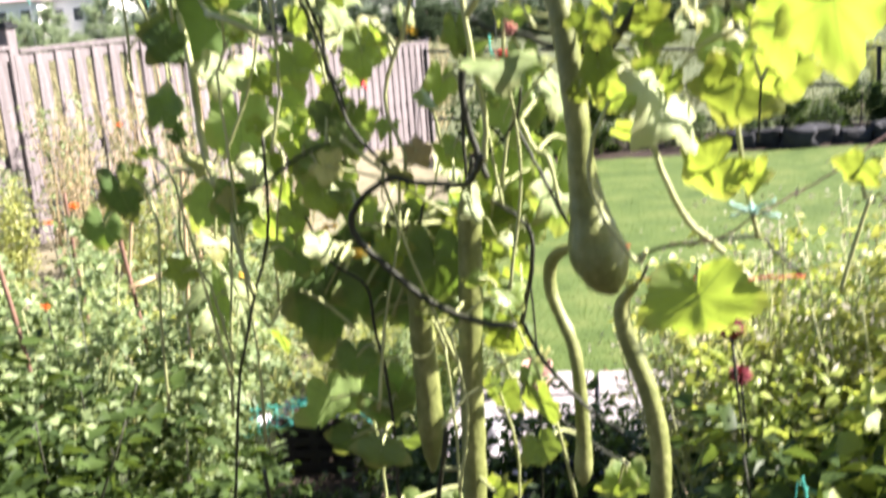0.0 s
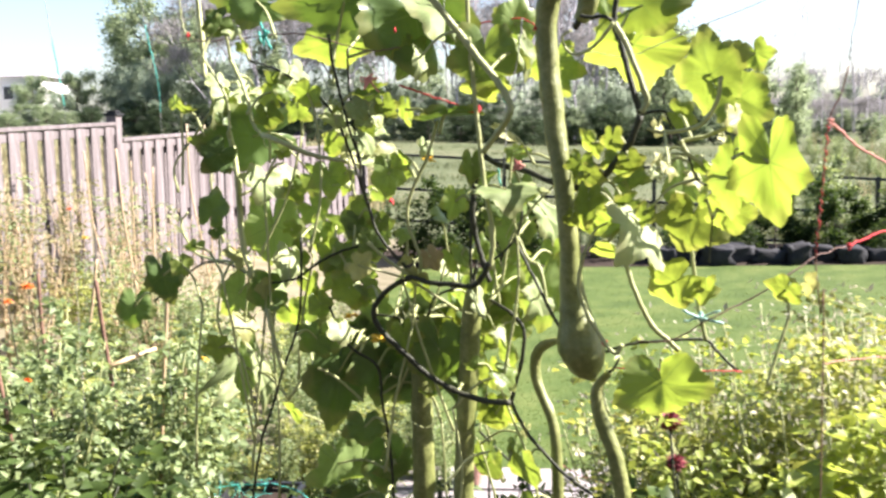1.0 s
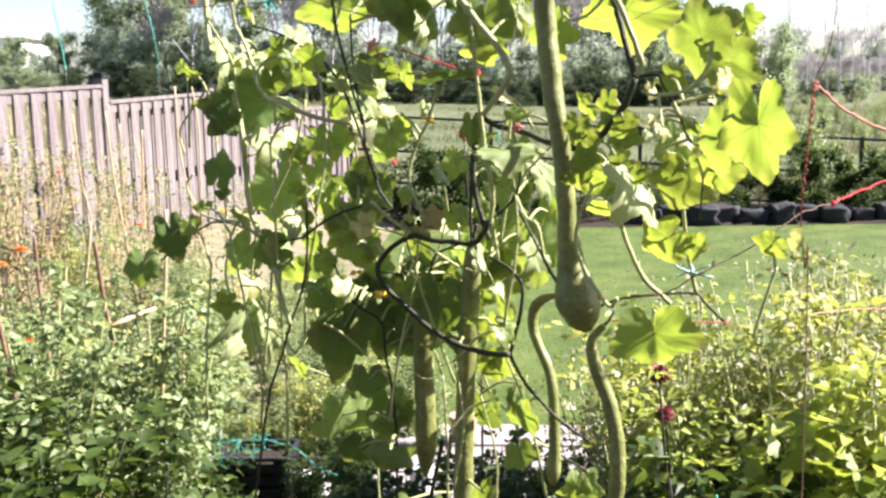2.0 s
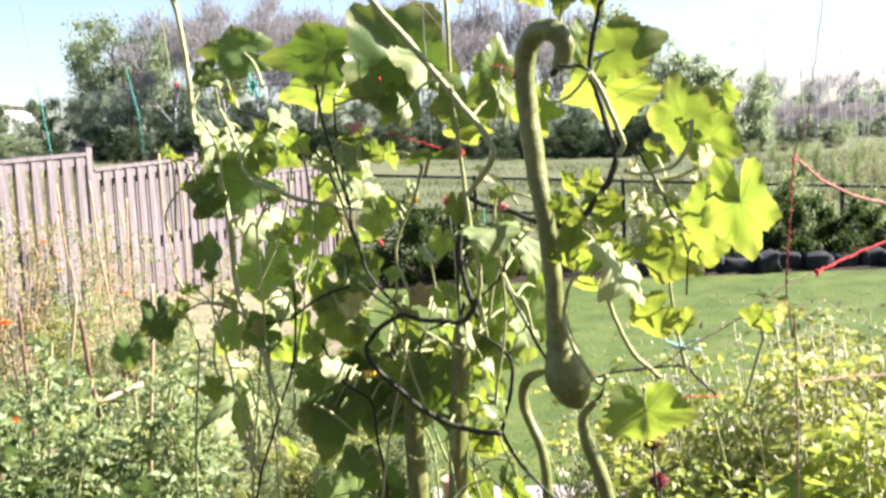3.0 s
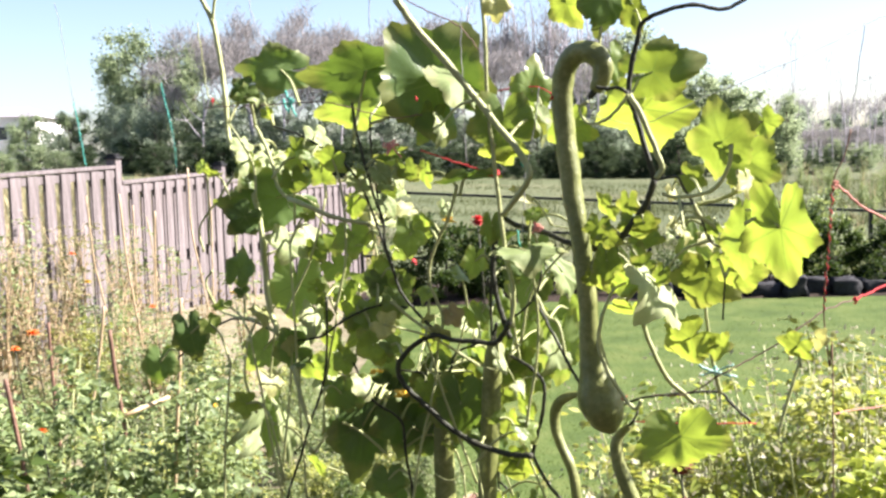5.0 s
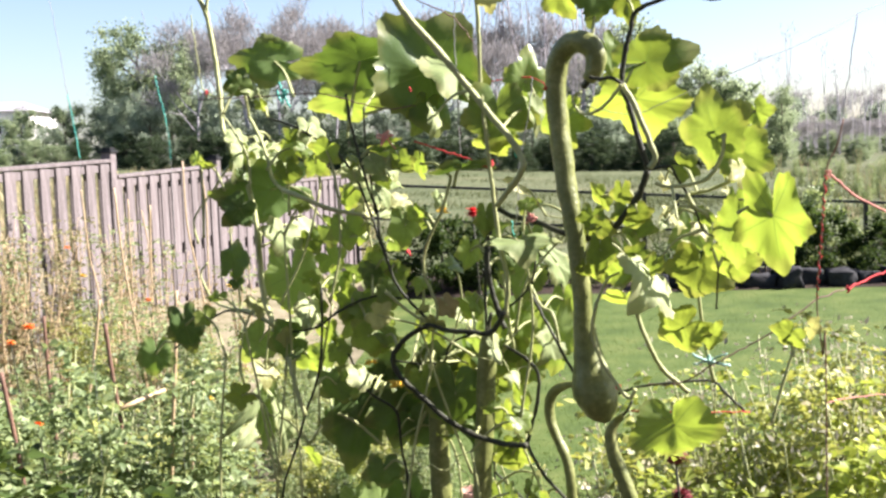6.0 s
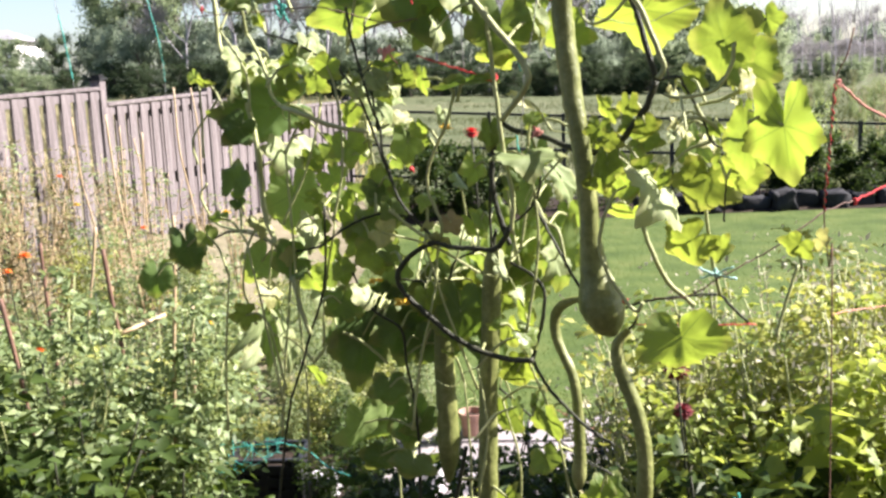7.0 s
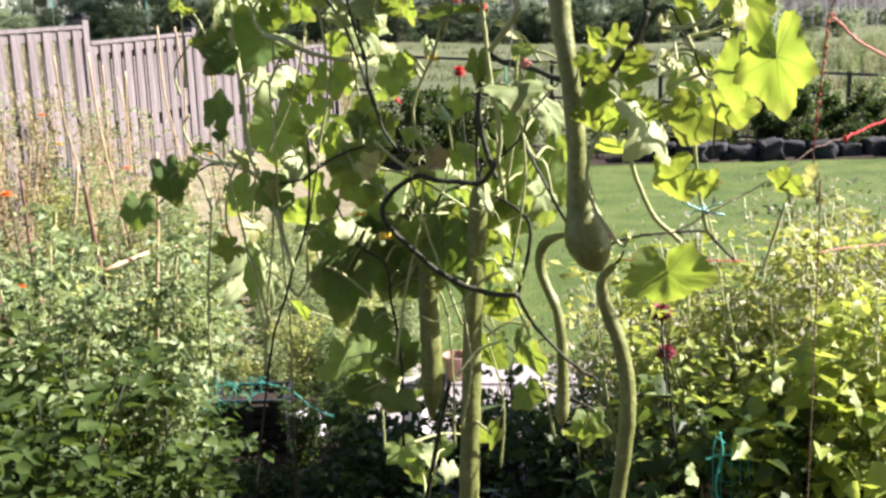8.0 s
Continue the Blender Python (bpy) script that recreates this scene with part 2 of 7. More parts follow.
M = dict(
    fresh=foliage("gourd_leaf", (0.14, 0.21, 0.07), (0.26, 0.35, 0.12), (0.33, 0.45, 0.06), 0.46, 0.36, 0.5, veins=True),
    # darker copy of the gourd leaf, with shade put into its colour
    shaded_leaf=foliage("shaded_gourd_leaf", (0.08, 0.14, 0.042), (0.15, 0.23, 0.072), (0.18, 0.29, 0.032), 0.38, 0.36, 0.5, veins=True),
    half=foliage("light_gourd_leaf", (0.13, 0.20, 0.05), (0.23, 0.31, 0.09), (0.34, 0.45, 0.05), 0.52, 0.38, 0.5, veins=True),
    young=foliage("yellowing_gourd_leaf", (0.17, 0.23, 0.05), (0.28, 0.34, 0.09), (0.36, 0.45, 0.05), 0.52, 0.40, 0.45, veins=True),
    # mildew pallor, whitened further to paint the glare of sunlit leaf faces
    mildew_glare=foliage("mildew_glare_gourd_leaf", (0.24, 0.31, 0.12), (0.51, 0.57, 0.30), (0.40, 0.50, 0.16), 0.4, 0.6, 0.3, veins=True),
    old=foliage("ageing_gourd_leaf", (0.28, 0.30, 0.10), (0.46, 0.46, 0.20), (0.62, 0.60, 0.18), 0.4, 0.5, 0.4, veins=True),
    bed=foliage("tomato_leaf", (0.085, 0.13, 0.045), (0.30, 0.37, 0.17), (0.40, 0.48, 0.16), 0.38, 0.5, 0.35),
    bush=foliage("bush_leaf", (0.15, 0.19, 0.037), (0.43, 0.45, 0.13), (0.55, 0.57, 0.11), 0.38, 0.48, 0.38, tan=(0.44, 0.38, 0.24)),
    lime=foliage("lime_green_leaf", (0.17, 0.24, 0.035), (0.38, 0.44, 0.10), (0.52, 0.60, 0.09), 0.45, 0.45, 0.4),
    dry=foliage("withered_leaf", (0.15, 0.12, 0.055), (0.36, 0.29, 0.15), (0.36, 0.29, 0.13), 0.3, 0.7, 0.2),
    # far crowns: distance haze is put into the pale, greyish leaf colour
    crown=foliage("hazed_tree_leaf", (0.18, 0.225, 0.16), (0.27, 0.33, 0.24), (0.42, 0.50, 0.36), 0.72, 0.8, 0.08, scale=0.4),
    # shade low in the beds put into this near-black green; far shrubs share it
    shade=foliage("shaded_shrub_leaf", (0.014, 0.028, 0.008), (0.045, 0.075, 0.018), (0.10, 0.16, 0.03), 0.35, 0.5, 0.14, scale=3),
    # dark hedge green that also holds the shade beneath the far trees
    hedge=foliage("shaded_hedge_leaf", (0.035, 0.055, 0.03), (0.075, 0.105, 0.055), (0.10, 0.14, 0.06), 0.35, 0.8, 0.08, scale=0.4),
    # lightened in place of haze, like the other far crowns
    pale_crown=foliage("hazed_pale_tree_leaf", (0.20, 0.26, 0.145), (0.30, 0.37, 0.215), (0.42, 0.50, 0.29), 0.72, 0.8, 0.08, scale=0.4),
    olive=foliage("tired_olive_leaf", (0.12, 0.13, 0.05), (0.26, 0.24, 0.11), (0.34, 0.32, 0.12), 0.35, 0.6, 0.3),
    # leaf green darkened to stand for shade among the bed plants
    leafy=foliage("shaded_green_leaf", (0.021, 0.038, 0.010), (0.070, 0.110, 0.028), (0.15, 0.22, 0.032), 0.36, 0.45, 0.15, scale=3),
    seed=foliage("pale_seed_head", (0.30, 0.29, 0.20), (0.50, 0.48, 0.36), (0.46, 0.43, 0.30), 0.35, 0.6, 0.3),
    # twig grey lightened in place of distance haze
    grey_twig=foliage("hazed_bare_twig", (0.22, 0.21, 0.20), (0.36, 0.34, 0.335), (0.33, 0.31, 0.30), 0.45, 0.8, 0.1, scale=0.4),
    grass=foliage("grass_blade", (0.067, 0.104, 0.022), (0.114, 0.153, 0.037), (0.12, 0.185, 0.025), 0.4, 0.5, 0.3),
    hay=foliage("dry_grass_blade", (0.26, 0.22, 0.11), (0.42, 0.36, 0.20), (0.34, 0.30, 0.15), 0.3, 0.6, 0.2, scale=0.6),
    drift=foliage("olive_meadow_blade", (0.05, 0.07, 0.028), (0.115, 0.125, 0.05), (0.13, 0.15, 0.05), 0.4, 0.6, 0.2, scale=0.8),
    weed=foliage("meadow_blade", (0.085, 0.105, 0.048), (0.115, 0.132, 0.064), (0.15, 0.17, 0.075), 0.45, 0.6, 0.2, scale=0.4),
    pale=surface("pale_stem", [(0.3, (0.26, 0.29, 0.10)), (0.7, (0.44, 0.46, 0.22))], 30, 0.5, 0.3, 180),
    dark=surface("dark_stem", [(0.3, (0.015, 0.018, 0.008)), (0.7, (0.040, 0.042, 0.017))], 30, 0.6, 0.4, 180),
    gourd=surface("gourd_skin", [(0.3, (0.095, 0.115, 0.032)), (0.5, (0.175, 0.195, 0.060)), (0.7, (0.31, 0.325, 0.125))], 26, 0.42, 0.25, 120, shift=0.05),
    wood=surface("weathered_fence_wood", [(0.25, (0.07, 0.056, 0.053)), (0.5, (0.15, 0.129, 0.127)), (0.8, (0.29, 0.258, 0.258))], 3.0, 0.8, 0.5, 40, stretch=(6, 6, 0.7), shift=0.16, spec=0.2),
    cane=surface("bamboo_cane", [(0.3, (0.34, 0.24, 0.13)), (0.7, (0.55, 0.42, 0.26))], 20, 0.5, 0.3, 90),
    rust=surface("dark_wooden_stake", [(0.3, (0.09, 0.05, 0.035)), (0.7, (0.26, 0.14, 0.09))], 20, 0.7, 0.4, 90),
    metal=surface("black_painted_metal", [(0.3, (0.012, 0.012, 0.014)), (0.7, (0.03, 0.03, 0.033))], 10, 0.45, 0.1, 60),
    soil=surface("garden_soil", [(0.3, (0.016, 0.012, 0.009)), (0.7, (0.05, 0.037, 0.028))], 5, 0.9, 0.8, 40, spec=0.1),
    paving=surface("concrete_paver", [(0.3, (0.20, 0.18, 0.175)), (0.7, (0.34, 0.31, 0.30))], 6, 0.8, 0.4, 60, shift=0.10, spec=0.2),
    rock=surface("grey_stone", [(0.3, (0.012, 0.012, 0.013)), (0.7, (0.040, 0.041, 0.044))], 4, 0.8, 0.6, 30, shift=0.2, spec=0.2),
    black=surface("black_plastic", [(0.3, (0.012, 0.013, 0.014)), (0.7, (0.03, 0.03, 0.032))], 10, 0.4, 0.1, 60),
    white=surface("white_plastic", [(0.3, (0.68, 0.66, 0.66)), (0.7, (0.80, 0.79, 0.80))], 10, 0.35, 0.05, 60),
    clay=surface("terracotta", [(0.3, (0.36, 0.20, 0.15)), (0.7, (0.50, 0.31, 0.25))], 10, 0.8, 0.2, 60),
    slate=surface("blue_grey_plastic", [(0.3, (0.02, 0.025, 0.04)), (0.7, (0.045, 0.055, 0.08))], 10, 0.5, 0.1, 60),
    bark=surface("tree_bark", [(0.3, (0.07, 0.055, 0.045)), (0.7, (0.17, 0.14, 0.12))], 2, 0.9, 0.6, 12, spec=0.1),
    # far dead wood, paled to carry the haze in its colour
    deadwood=surface("hazed_dead_wood", [(0.3, (0.36, 0.33, 0.345)), (0.7, (0.48, 0.45, 0.47))], 2, 0.9, 0.4, 12, spec=0.1),
    red_petal=surface("red_petal", [(0.3, (0.50, 0.02, 0.03)), (0.7, (0.70, 0.05, 0.05))], 30, 0.6, 0.1, 90),
    orange_petal=surface("orange_petal", [(0.3, (0.75, 0.16, 0.02)), (0.7, (0.85, 0.28, 0.04))], 30, 0.6, 0.1, 90),
    yellow_petal=surface("yellow_petal", [(0.3, (0.75, 0.48, 0.03)), (0.7, (0.85, 0.62, 0.08))], 30, 0.6, 0.1, 90),
    maroon=surface("maroon_petal", [(0.3, (0.14, 0.02, 0.03)), (0.7, (0.26, 0.05, 0.06))], 30, 0.6, 0.1, 90),
    teal=surface("teal_twine", [(0.3, (0.03, 0.30, 0.24)), (0.7, (0.08, 0.45, 0.36))], 60, 0.6, 0.2, 200),
    mint=surface("pale_mint_plastic", [(0.3, (0.26, 0.50, 0.46)), (0.7, (0.42, 0.64, 0.60))], 60, 0.5, 0.1, 200),
    red=surface("red_yarn", [(0.3, (0.45, 0.03, 0.03)), (0.7, (0.62, 0.06, 0.06))], 60, 0.8, 0.3, 200),
    pink=surface("faded_red_cord", [(0.3, (0.60, 0.22, 0.18)), (0.7, (0.72, 0.34, 0.28))], 60, 0.8, 0.3, 200),
    brown=surface("brown_twine", [(0.3, (0.10, 0.06, 0.05)), (0.7, (0.24, 0.15, 0.12))], 60, 0.8, 0.3, 200),
    grey=surface("grey_twine", [(0.3, (0.22, 0.22, 0.22)), (0.7, (0.36, 0.36, 0.36))], 60, 0.8, 0.3, 200),
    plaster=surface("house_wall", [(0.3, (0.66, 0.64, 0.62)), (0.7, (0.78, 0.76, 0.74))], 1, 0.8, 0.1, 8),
    tile=surface("roof_shingle", [(0.3, (0.20, 0.14, 0.14)), (0.7, (0.32, 0.25, 0.26))], 1, 0.8, 0.3, 6),
    slate_tile=surface("grey_roof_shingle", [(0.3, (0.20, 0.19, 0.21)), (0.7, (0.30, 0.29, 0.31))], 1, 0.8, 0.3, 6),
    grey_plaster=surface("dark_plaster", [(0.3, (0.12, 0.115, 0.105)), (0.7, (0.20, 0.195, 0.18))], 3, 0.9, 0.4, 25, spec=0.1),
    pane=surface("dark_window_pane", [(0.3, (0.03, 0.035, 0.04)), (0.7, (0.06, 0.065, 0.07))], 1, 0.1, 0.0, 6),
    lawn=surface("mown_lawn", [(0.36, (0.040, 0.067, 0.015)), (0.5, (0.071, 0.106, 0.025)), (0.64, (0.118, 0.141, 0.041))], 1.8, 0.85, 1.0, 30, spec=0.15),
    field=surface("meadow", [(0.35, (0.058, 0.076, 0.036)), (0.5, (0.092, 0.106, 0.054)), (0.65, (0.155, 0.147, 0.088))], 0.06, 0.9, 0.5, 1.5, spec=0.1),
    litter=surface("straw_mulch", [(0.3, (0.09, 0.085, 0.045)), (0.7, (0.22, 0.19, 0.13))], 4, 0.9, 0.6, 30, spec=0.1),
)

# ---------------------------------------------------------------- mesh helpers
def mesh_of(name, verts, faces, material, smooth=False):
    me = bpy.data.meshes.new(name)
    me.from_pydata([tuple(map(float, v)) for v in verts], [], faces)
    me.materials.append(material)
    if smooth:
        me.shade_smooth()
    me.update()
    return me


def child(name, me, parent, label=""):
    ob = new(name, me)
    ob.parent = parent
    return tagged(ob, label)


def empty(name, at, label, category, group="", kind=""):
    ob = new(name)
    ob.location = at
    ob.empty_display_size = 0.05
    return tagged(ob, label, category, group, kind)


def spline(points, per=6):
    """A smooth run through the points (Catmull-Rom); extra columns such as a radius run along."""
    p = np.array(points, float)
    if len(p) == 2:
        return p[0] + (p[1] - p[0]) * np.linspace(0, 1, per)[:, None]
    q = np.vstack([2 * p[0] - p[1], p, 2 * p[-1] - p[-2]])
    rows = []
    for i in range(1, len(q) - 2):
        for k in range(per):
            s = k / per
            a, b, c, d = q[i - 1:i + 3]
            rows.append(0.5 * (2 * b + (c - a) * s + (2 * a - 5 * b + 4 * c - d) * s * s + (3 * b - a - 3 * c + d) * s ** 3))
    rows.append(p[-1])
    return np.array(rows)


def tube(path, radii, sides=8, base=0, wobble=0.0, rng=None):
    """Vertices and faces of a round tube along a path, closed at both ends."""
    path = np.asarray(path, float)
    n = len(path)
    radii = np.broadcast_to(radii, n)
    tangent = np.gradient(path, axis=0)
    tangent /= np.linalg.norm(tangent, axis=1)[:, None] + 1e-9
    side = np.cross(tangent[0], (0.31, 0.9, 0.17))
    side /= np.linalg.norm(side)
    verts, faces = [], []
    for i in range(n):
        side = side - tangent[i] * (side @ tangent[i])
        side /= np.linalg.norm(side) + 1e-9
        up = np.cross(tangent[i], side)
        for k in range(sides):
            a = 2 * math.pi * k / sides
            r = radii[i] * (1 + (wobble * rng.uniform(-1, 1) if wobble else 0))
            verts.append(path[i] + r * (math.cos(a) * side + math.sin(a) * up))
    for i in range(n - 1):
        for k in range(sides):
            a, b = base + i * sides + k, base + i * sides + (k + 1) % sides
            faces.append((a, b, b + sides, a + sides))
    faces.append(tuple(base + k for k in reversed(range(sides))))
    faces.append(tuple(base + (n - 1) * sides + k for k in range(sides)))
    return verts, faces


def blades(P, D, N, L, W, fold=0.18, bend=0.12):
    """Many small folded leaves at once: base P, direction D, face N, length L, width W. Returns vertices and triangles."""
    P, D, N = (np.asarray(a, float) for a in (P, D, N))
    L, W = np.asarray(L, float)[:, None], np.asarray(W, float)[:, None]
    D = D / (np.linalg.norm(D, axis=1)[:, None] + 1e-9)
    S = np.cross(D, N)
    S /= np.linalg.norm(S, axis=1)[:, None] + 1e-9
    N = np.cross(S, D)
    mid = P + D * L * 0.48 - N * W * fold
    tip = P + D * L - N * L * bend
    left, right = P + D * L * 0.42 + S * W * 0.5, P + D * L * 0.42 - S * W * 0.5
    V = np.stack([P, left, mid, right, tip], 1).reshape(-1, 3)
    i = np.arange(len(P))[:, None] * 5
    F = np.concatenate([i + [0, 2, 1], i + [1, 2, 4], i + [0, 3, 2], i + [3, 4, 2]], 1).reshape(-1, 3)
    return V, F


def leaflets_of(P, D, N, L, W, rng):
    """Like blades(), for plants close by: pointed, curled leaflets of eight corners."""
    P, D, N = (np.asarray(a, float) for a in (P, D, N))
    n = len(P)
    L, W = np.asarray(L, float)[:, None], np.asarray(W, float)[:, None]
    D = D / (np.linalg.norm(D, axis=1)[:, None] + 1e-9)
    S = np.cross(D, N)
    S /= np.linalg.norm(S, axis=1)[:, None] + 1e-9
    N = np.cross(S, D)
    curl = rng.uniform(-0.05, 0.35, (n, 1))
    fold = rng.uniform(0.05, 0.35, (n, 1))
    def at(u, v):
        return P + D * L * u - N * L * curl * u * u + S * W * v + N * W * fold * abs(v) * 2
    a, b = rng.uniform(0.40, 0.55, (n, 1)), rng.uniform(0.40, 0.55, (n, 1))
    V = np.stack([P, at(0.28, a), at(0.26, 0), at(0.30, -b), at(0.66, a * 0.68), at(0.62, 0), at(0.63, -b * 0.72), at(1.0, 0)], 1).reshape(-1, 3)
    i = np.arange(n)[:, None] * 8
    F = np.concatenate([i + t for t in ([0, 2, 1], [0, 3, 2], [1, 2, 5], [1, 5, 4], [2, 3, 6], [2, 6, 5], [4, 5, 7], [5, 6, 7])], 1).reshape(-1, 3)
    return V, F


def fast_mesh(name, V, F, material):
    me = bpy.data.meshes.new(name)
    me.vertices.add(len(V))
    me.vertices.foreach_set("co", np.asarray(V, np.float32).ravel())
    me.loops.add(F.size)
    me.loops.foreach_set("vertex_index", np.asarray(F, np.int32).ravel())
    me.polygons.add(len(F))
    me.polygons.foreach_set("loop_start", np.arange(0, F.size, 3, dtype=np.int32))
    me.materials.append(material)
    me.update(calc_edges=True)
    me.validate()
    return me


def box(bm, x0, x1, y0, y1, z0, z1, bevel=0.0):
    m = Matrix.Translation(((x0 + x1) / 2, (y0 + y1) / 2, (z0 + z1) / 2)) @ Matrix.Diagonal((x1 - x0, y1 - y0, z1 - z0, 1))
    made = bmesh.ops.create_cube(bm, size=1, matrix=m)
    if bevel:
        edges = list({e for v in made["verts"] for e in v.link_edges})
        bmesh.ops.bevel(bm, geom=edges, offset=bevel, segments=2, affect="EDGES")


def bm_mesh(name, bm, material, smooth=False):
    me = bpy.data.meshes.new(name)
    bm.to_mesh(me)
    bm.free()
    me.materials.append(material)
    if smooth:
        me.shade_smooth()
    return me


def unit(rng, n):
    v = rng.normal(size=(n, 3))
    return v / np.linalg.norm(v, axis=1)[:, None]


# ---------------------------------------------------------------- ground
def sheet(name, x0, x1, y0, y1, nx, ny, height, material, label, category):
    xs, ys = np.linspace(x0, x1, nx), np.linspace(y0, y1, ny)
    verts = [(x, y, height(x, y)) for y in ys for x in xs]
    faces = [(j * nx + i, j * nx + i + 1, (j + 1) * nx + i + 1, (j + 1) * nx + i) for j in range(ny - 1) for i in range(nx - 1)]
    return tagged(new(name, mesh_of(name, verts, faces, material, True)), label, category, kind="structure")


def bump2(x, y, s, seed=0.0):
    return noise.noise(Vector((x * s + seed, y * s - seed, seed)))


def field_height(x, y):
    far = max(0.0, y - 20)
    rise = 0.028 * far * max(0.0, min(1.0, (8 - x) / 40)) if far else 0
    return -0.03 + min(rise, 2.0) + (0.12 * bump2(x, y, 0.1) if y > 19 else 0)


sheet("ground", -1500, 1500, -300, 2600, 2, 2, lambda x, y: -0.09, M["field"], "rough green and straw meadow ground reaching the horizon", "ground")
sheet("meadow", -110, 110, 17.0, 150, 60, 60, field_height, M["field"], "uneven meadow of green and dry grass behind the fences", "meadow")
sheet("lawn", -5.5, 14, 5.9, 16.2, 60, 40, lambda x, y: 0.012 * bump2(x, y, 0.8), M["lawn"], "smooth mown green lawn in the sun", "lawn")
sheet("soil_bed", -7, 9, -3.5, 5.92, 50, 40, lambda x, y: 0.0 + 0.03 * bump2(x, y, 3.0), M["soil"], "dark crumbly garden soil between the plants", "soil")
sheet("flower_bed", -7, 14, 15.0, 17.6, 60, 12, lambda x, y: 0.05 * math.sin(math.pi * min(1, max(0, (y - 15.0) / 2.6))) + 0.02 * bump2(x, y, 3) + 0.004, M["soil"], "dark planted bed along the metal fence", "flower bed")
sheet("side_bed", -8, -1.35, 5.7, 18.5, 30, 40, lambda x, y: 0.03 + 0.45 * max(0, min(1, (-2.0 - x) / 2.0)) + 0.03 * bump2(x, y, 2), M["litter"], "strip of straw mulch and dry stems beside the wooden fence", "mulch bed")


def grass_tufts(name, count, place, height, width, material, label, seed, lean=0.35):
    rng = np.random.default_rng(seed)
    P = np.array([place(rng) for _ in range(count)])
    D = np.stack([rng.normal(0, lean, count), rng.normal(0, lean, count), np.ones(count)], 1)
    N = np.stack([rng.normal(size=count), rng.normal(size=count), np.zeros(count)], 1)
    h = height * rng.uniform(0.5, 1.3, count)
    V, F = blades(P, D, N, h, np.full(count, width), 0.1, 0.25)
    return tagged(new(name, fast_mesh(name, V, F, material)), label, "grass", kind="stuff")


def meadow_spot(rng):
    y = 18.2 + 60 * rng.random() ** 1.6
    x = rng.uniform(-0.62 * y, 0.62 * y)
    return x, y, field_height(x, y) - 0.03


def left_meadow_spot(rng):
    y = 20 + 45 * rng.random() ** 1.3
    x = rng.uniform(-0.62 * y, -0.12 * y)
    return x, y, field_height(x, y) - 0.03


grass_tufts("meadow_grass", 40000, meadow_spot, 0.13, 0.017, M["weed"], "tall green meadow grass behind the fences", 5)
grass_tufts("dry_meadow_grass", 9000, left_meadow_spot, 0.75, 0.04, M["hay"], "tall straw-coloured grass behind the wooden fence", 6)


def drift_spot(rng):
    """A place in one of the uneven drifts of tall weeds that cross the meadow."""
    while True:
        y = 18.4 + 50 * rng.random() ** 1.5
        x = rng.uniform(-0.14 * y, 0.5 * y)
        if noise.noise(Vector((x * 0.16, y * 0.45, 2.7))) + 0.5 * noise.noise(Vector((x * 0.7, y * 0.9, 5.1))) > 0.16 - 0.012 * x:
            return x, y, field_height(x, y) - 0.03


grass_tufts("meadow_drift", 16000, drift_spot, 0.34, 0.022, M["drift"], "uneven drifts of tall olive weeds in the meadow", 9, 0.45)


def lawn_spot(rng):
    y = 6.0 + 9.2 * rng.random() ** 1.2
    x = rng.uniform(-1.5, 0.3 + 0.45 * y)
    return x, y, 0.012 * bump2(x, y, 0.8) - 0.004


grass_tufts("lawn_grass", 52000, lawn_spot, 0.016, 0.006, M["grass"], "short mown grass blades of the lawn", 7, 0.5)

# ---------------------------------------------------------------- patio strip
patio = empty("patio", (0, 0, 0), "strip of pale concrete pavers at the edge of the lawn", "paving", kind="structure")
bm = bmesh.new()
box(bm, -0.195, 0.195, -0.195, 0.195, 0, 0.04, 0.012)
paver = bm_mesh("paver", bm, M["paving"])
for i in range(5):
    for j in range(5):
        ob = child("paver", paver, patio)
        ob.location = (-0.30 + 0.405 * i, 4.125 + 0.405 * j, 0.02 + random.uniform(-0.006, 0.006))
        ob.rotation_euler = (random.uniform(-0.01, 0.01), random.uniform(-0.01, 0.01), random.uniform(-0.012, 0.012))

# ---------------------------------------------------------------- unseen wall added behind the viewer to block sky light
bm = bmesh.new()
box(bm, -9, 9, -2.9, -2.6, -0.1, 6.2)
tagged(new("wall_house", bm_mesh("wall_house", bm, M["grey_plaster"])), "plain dark grey unseen wall added to block sky light", "wall", kind="structure")

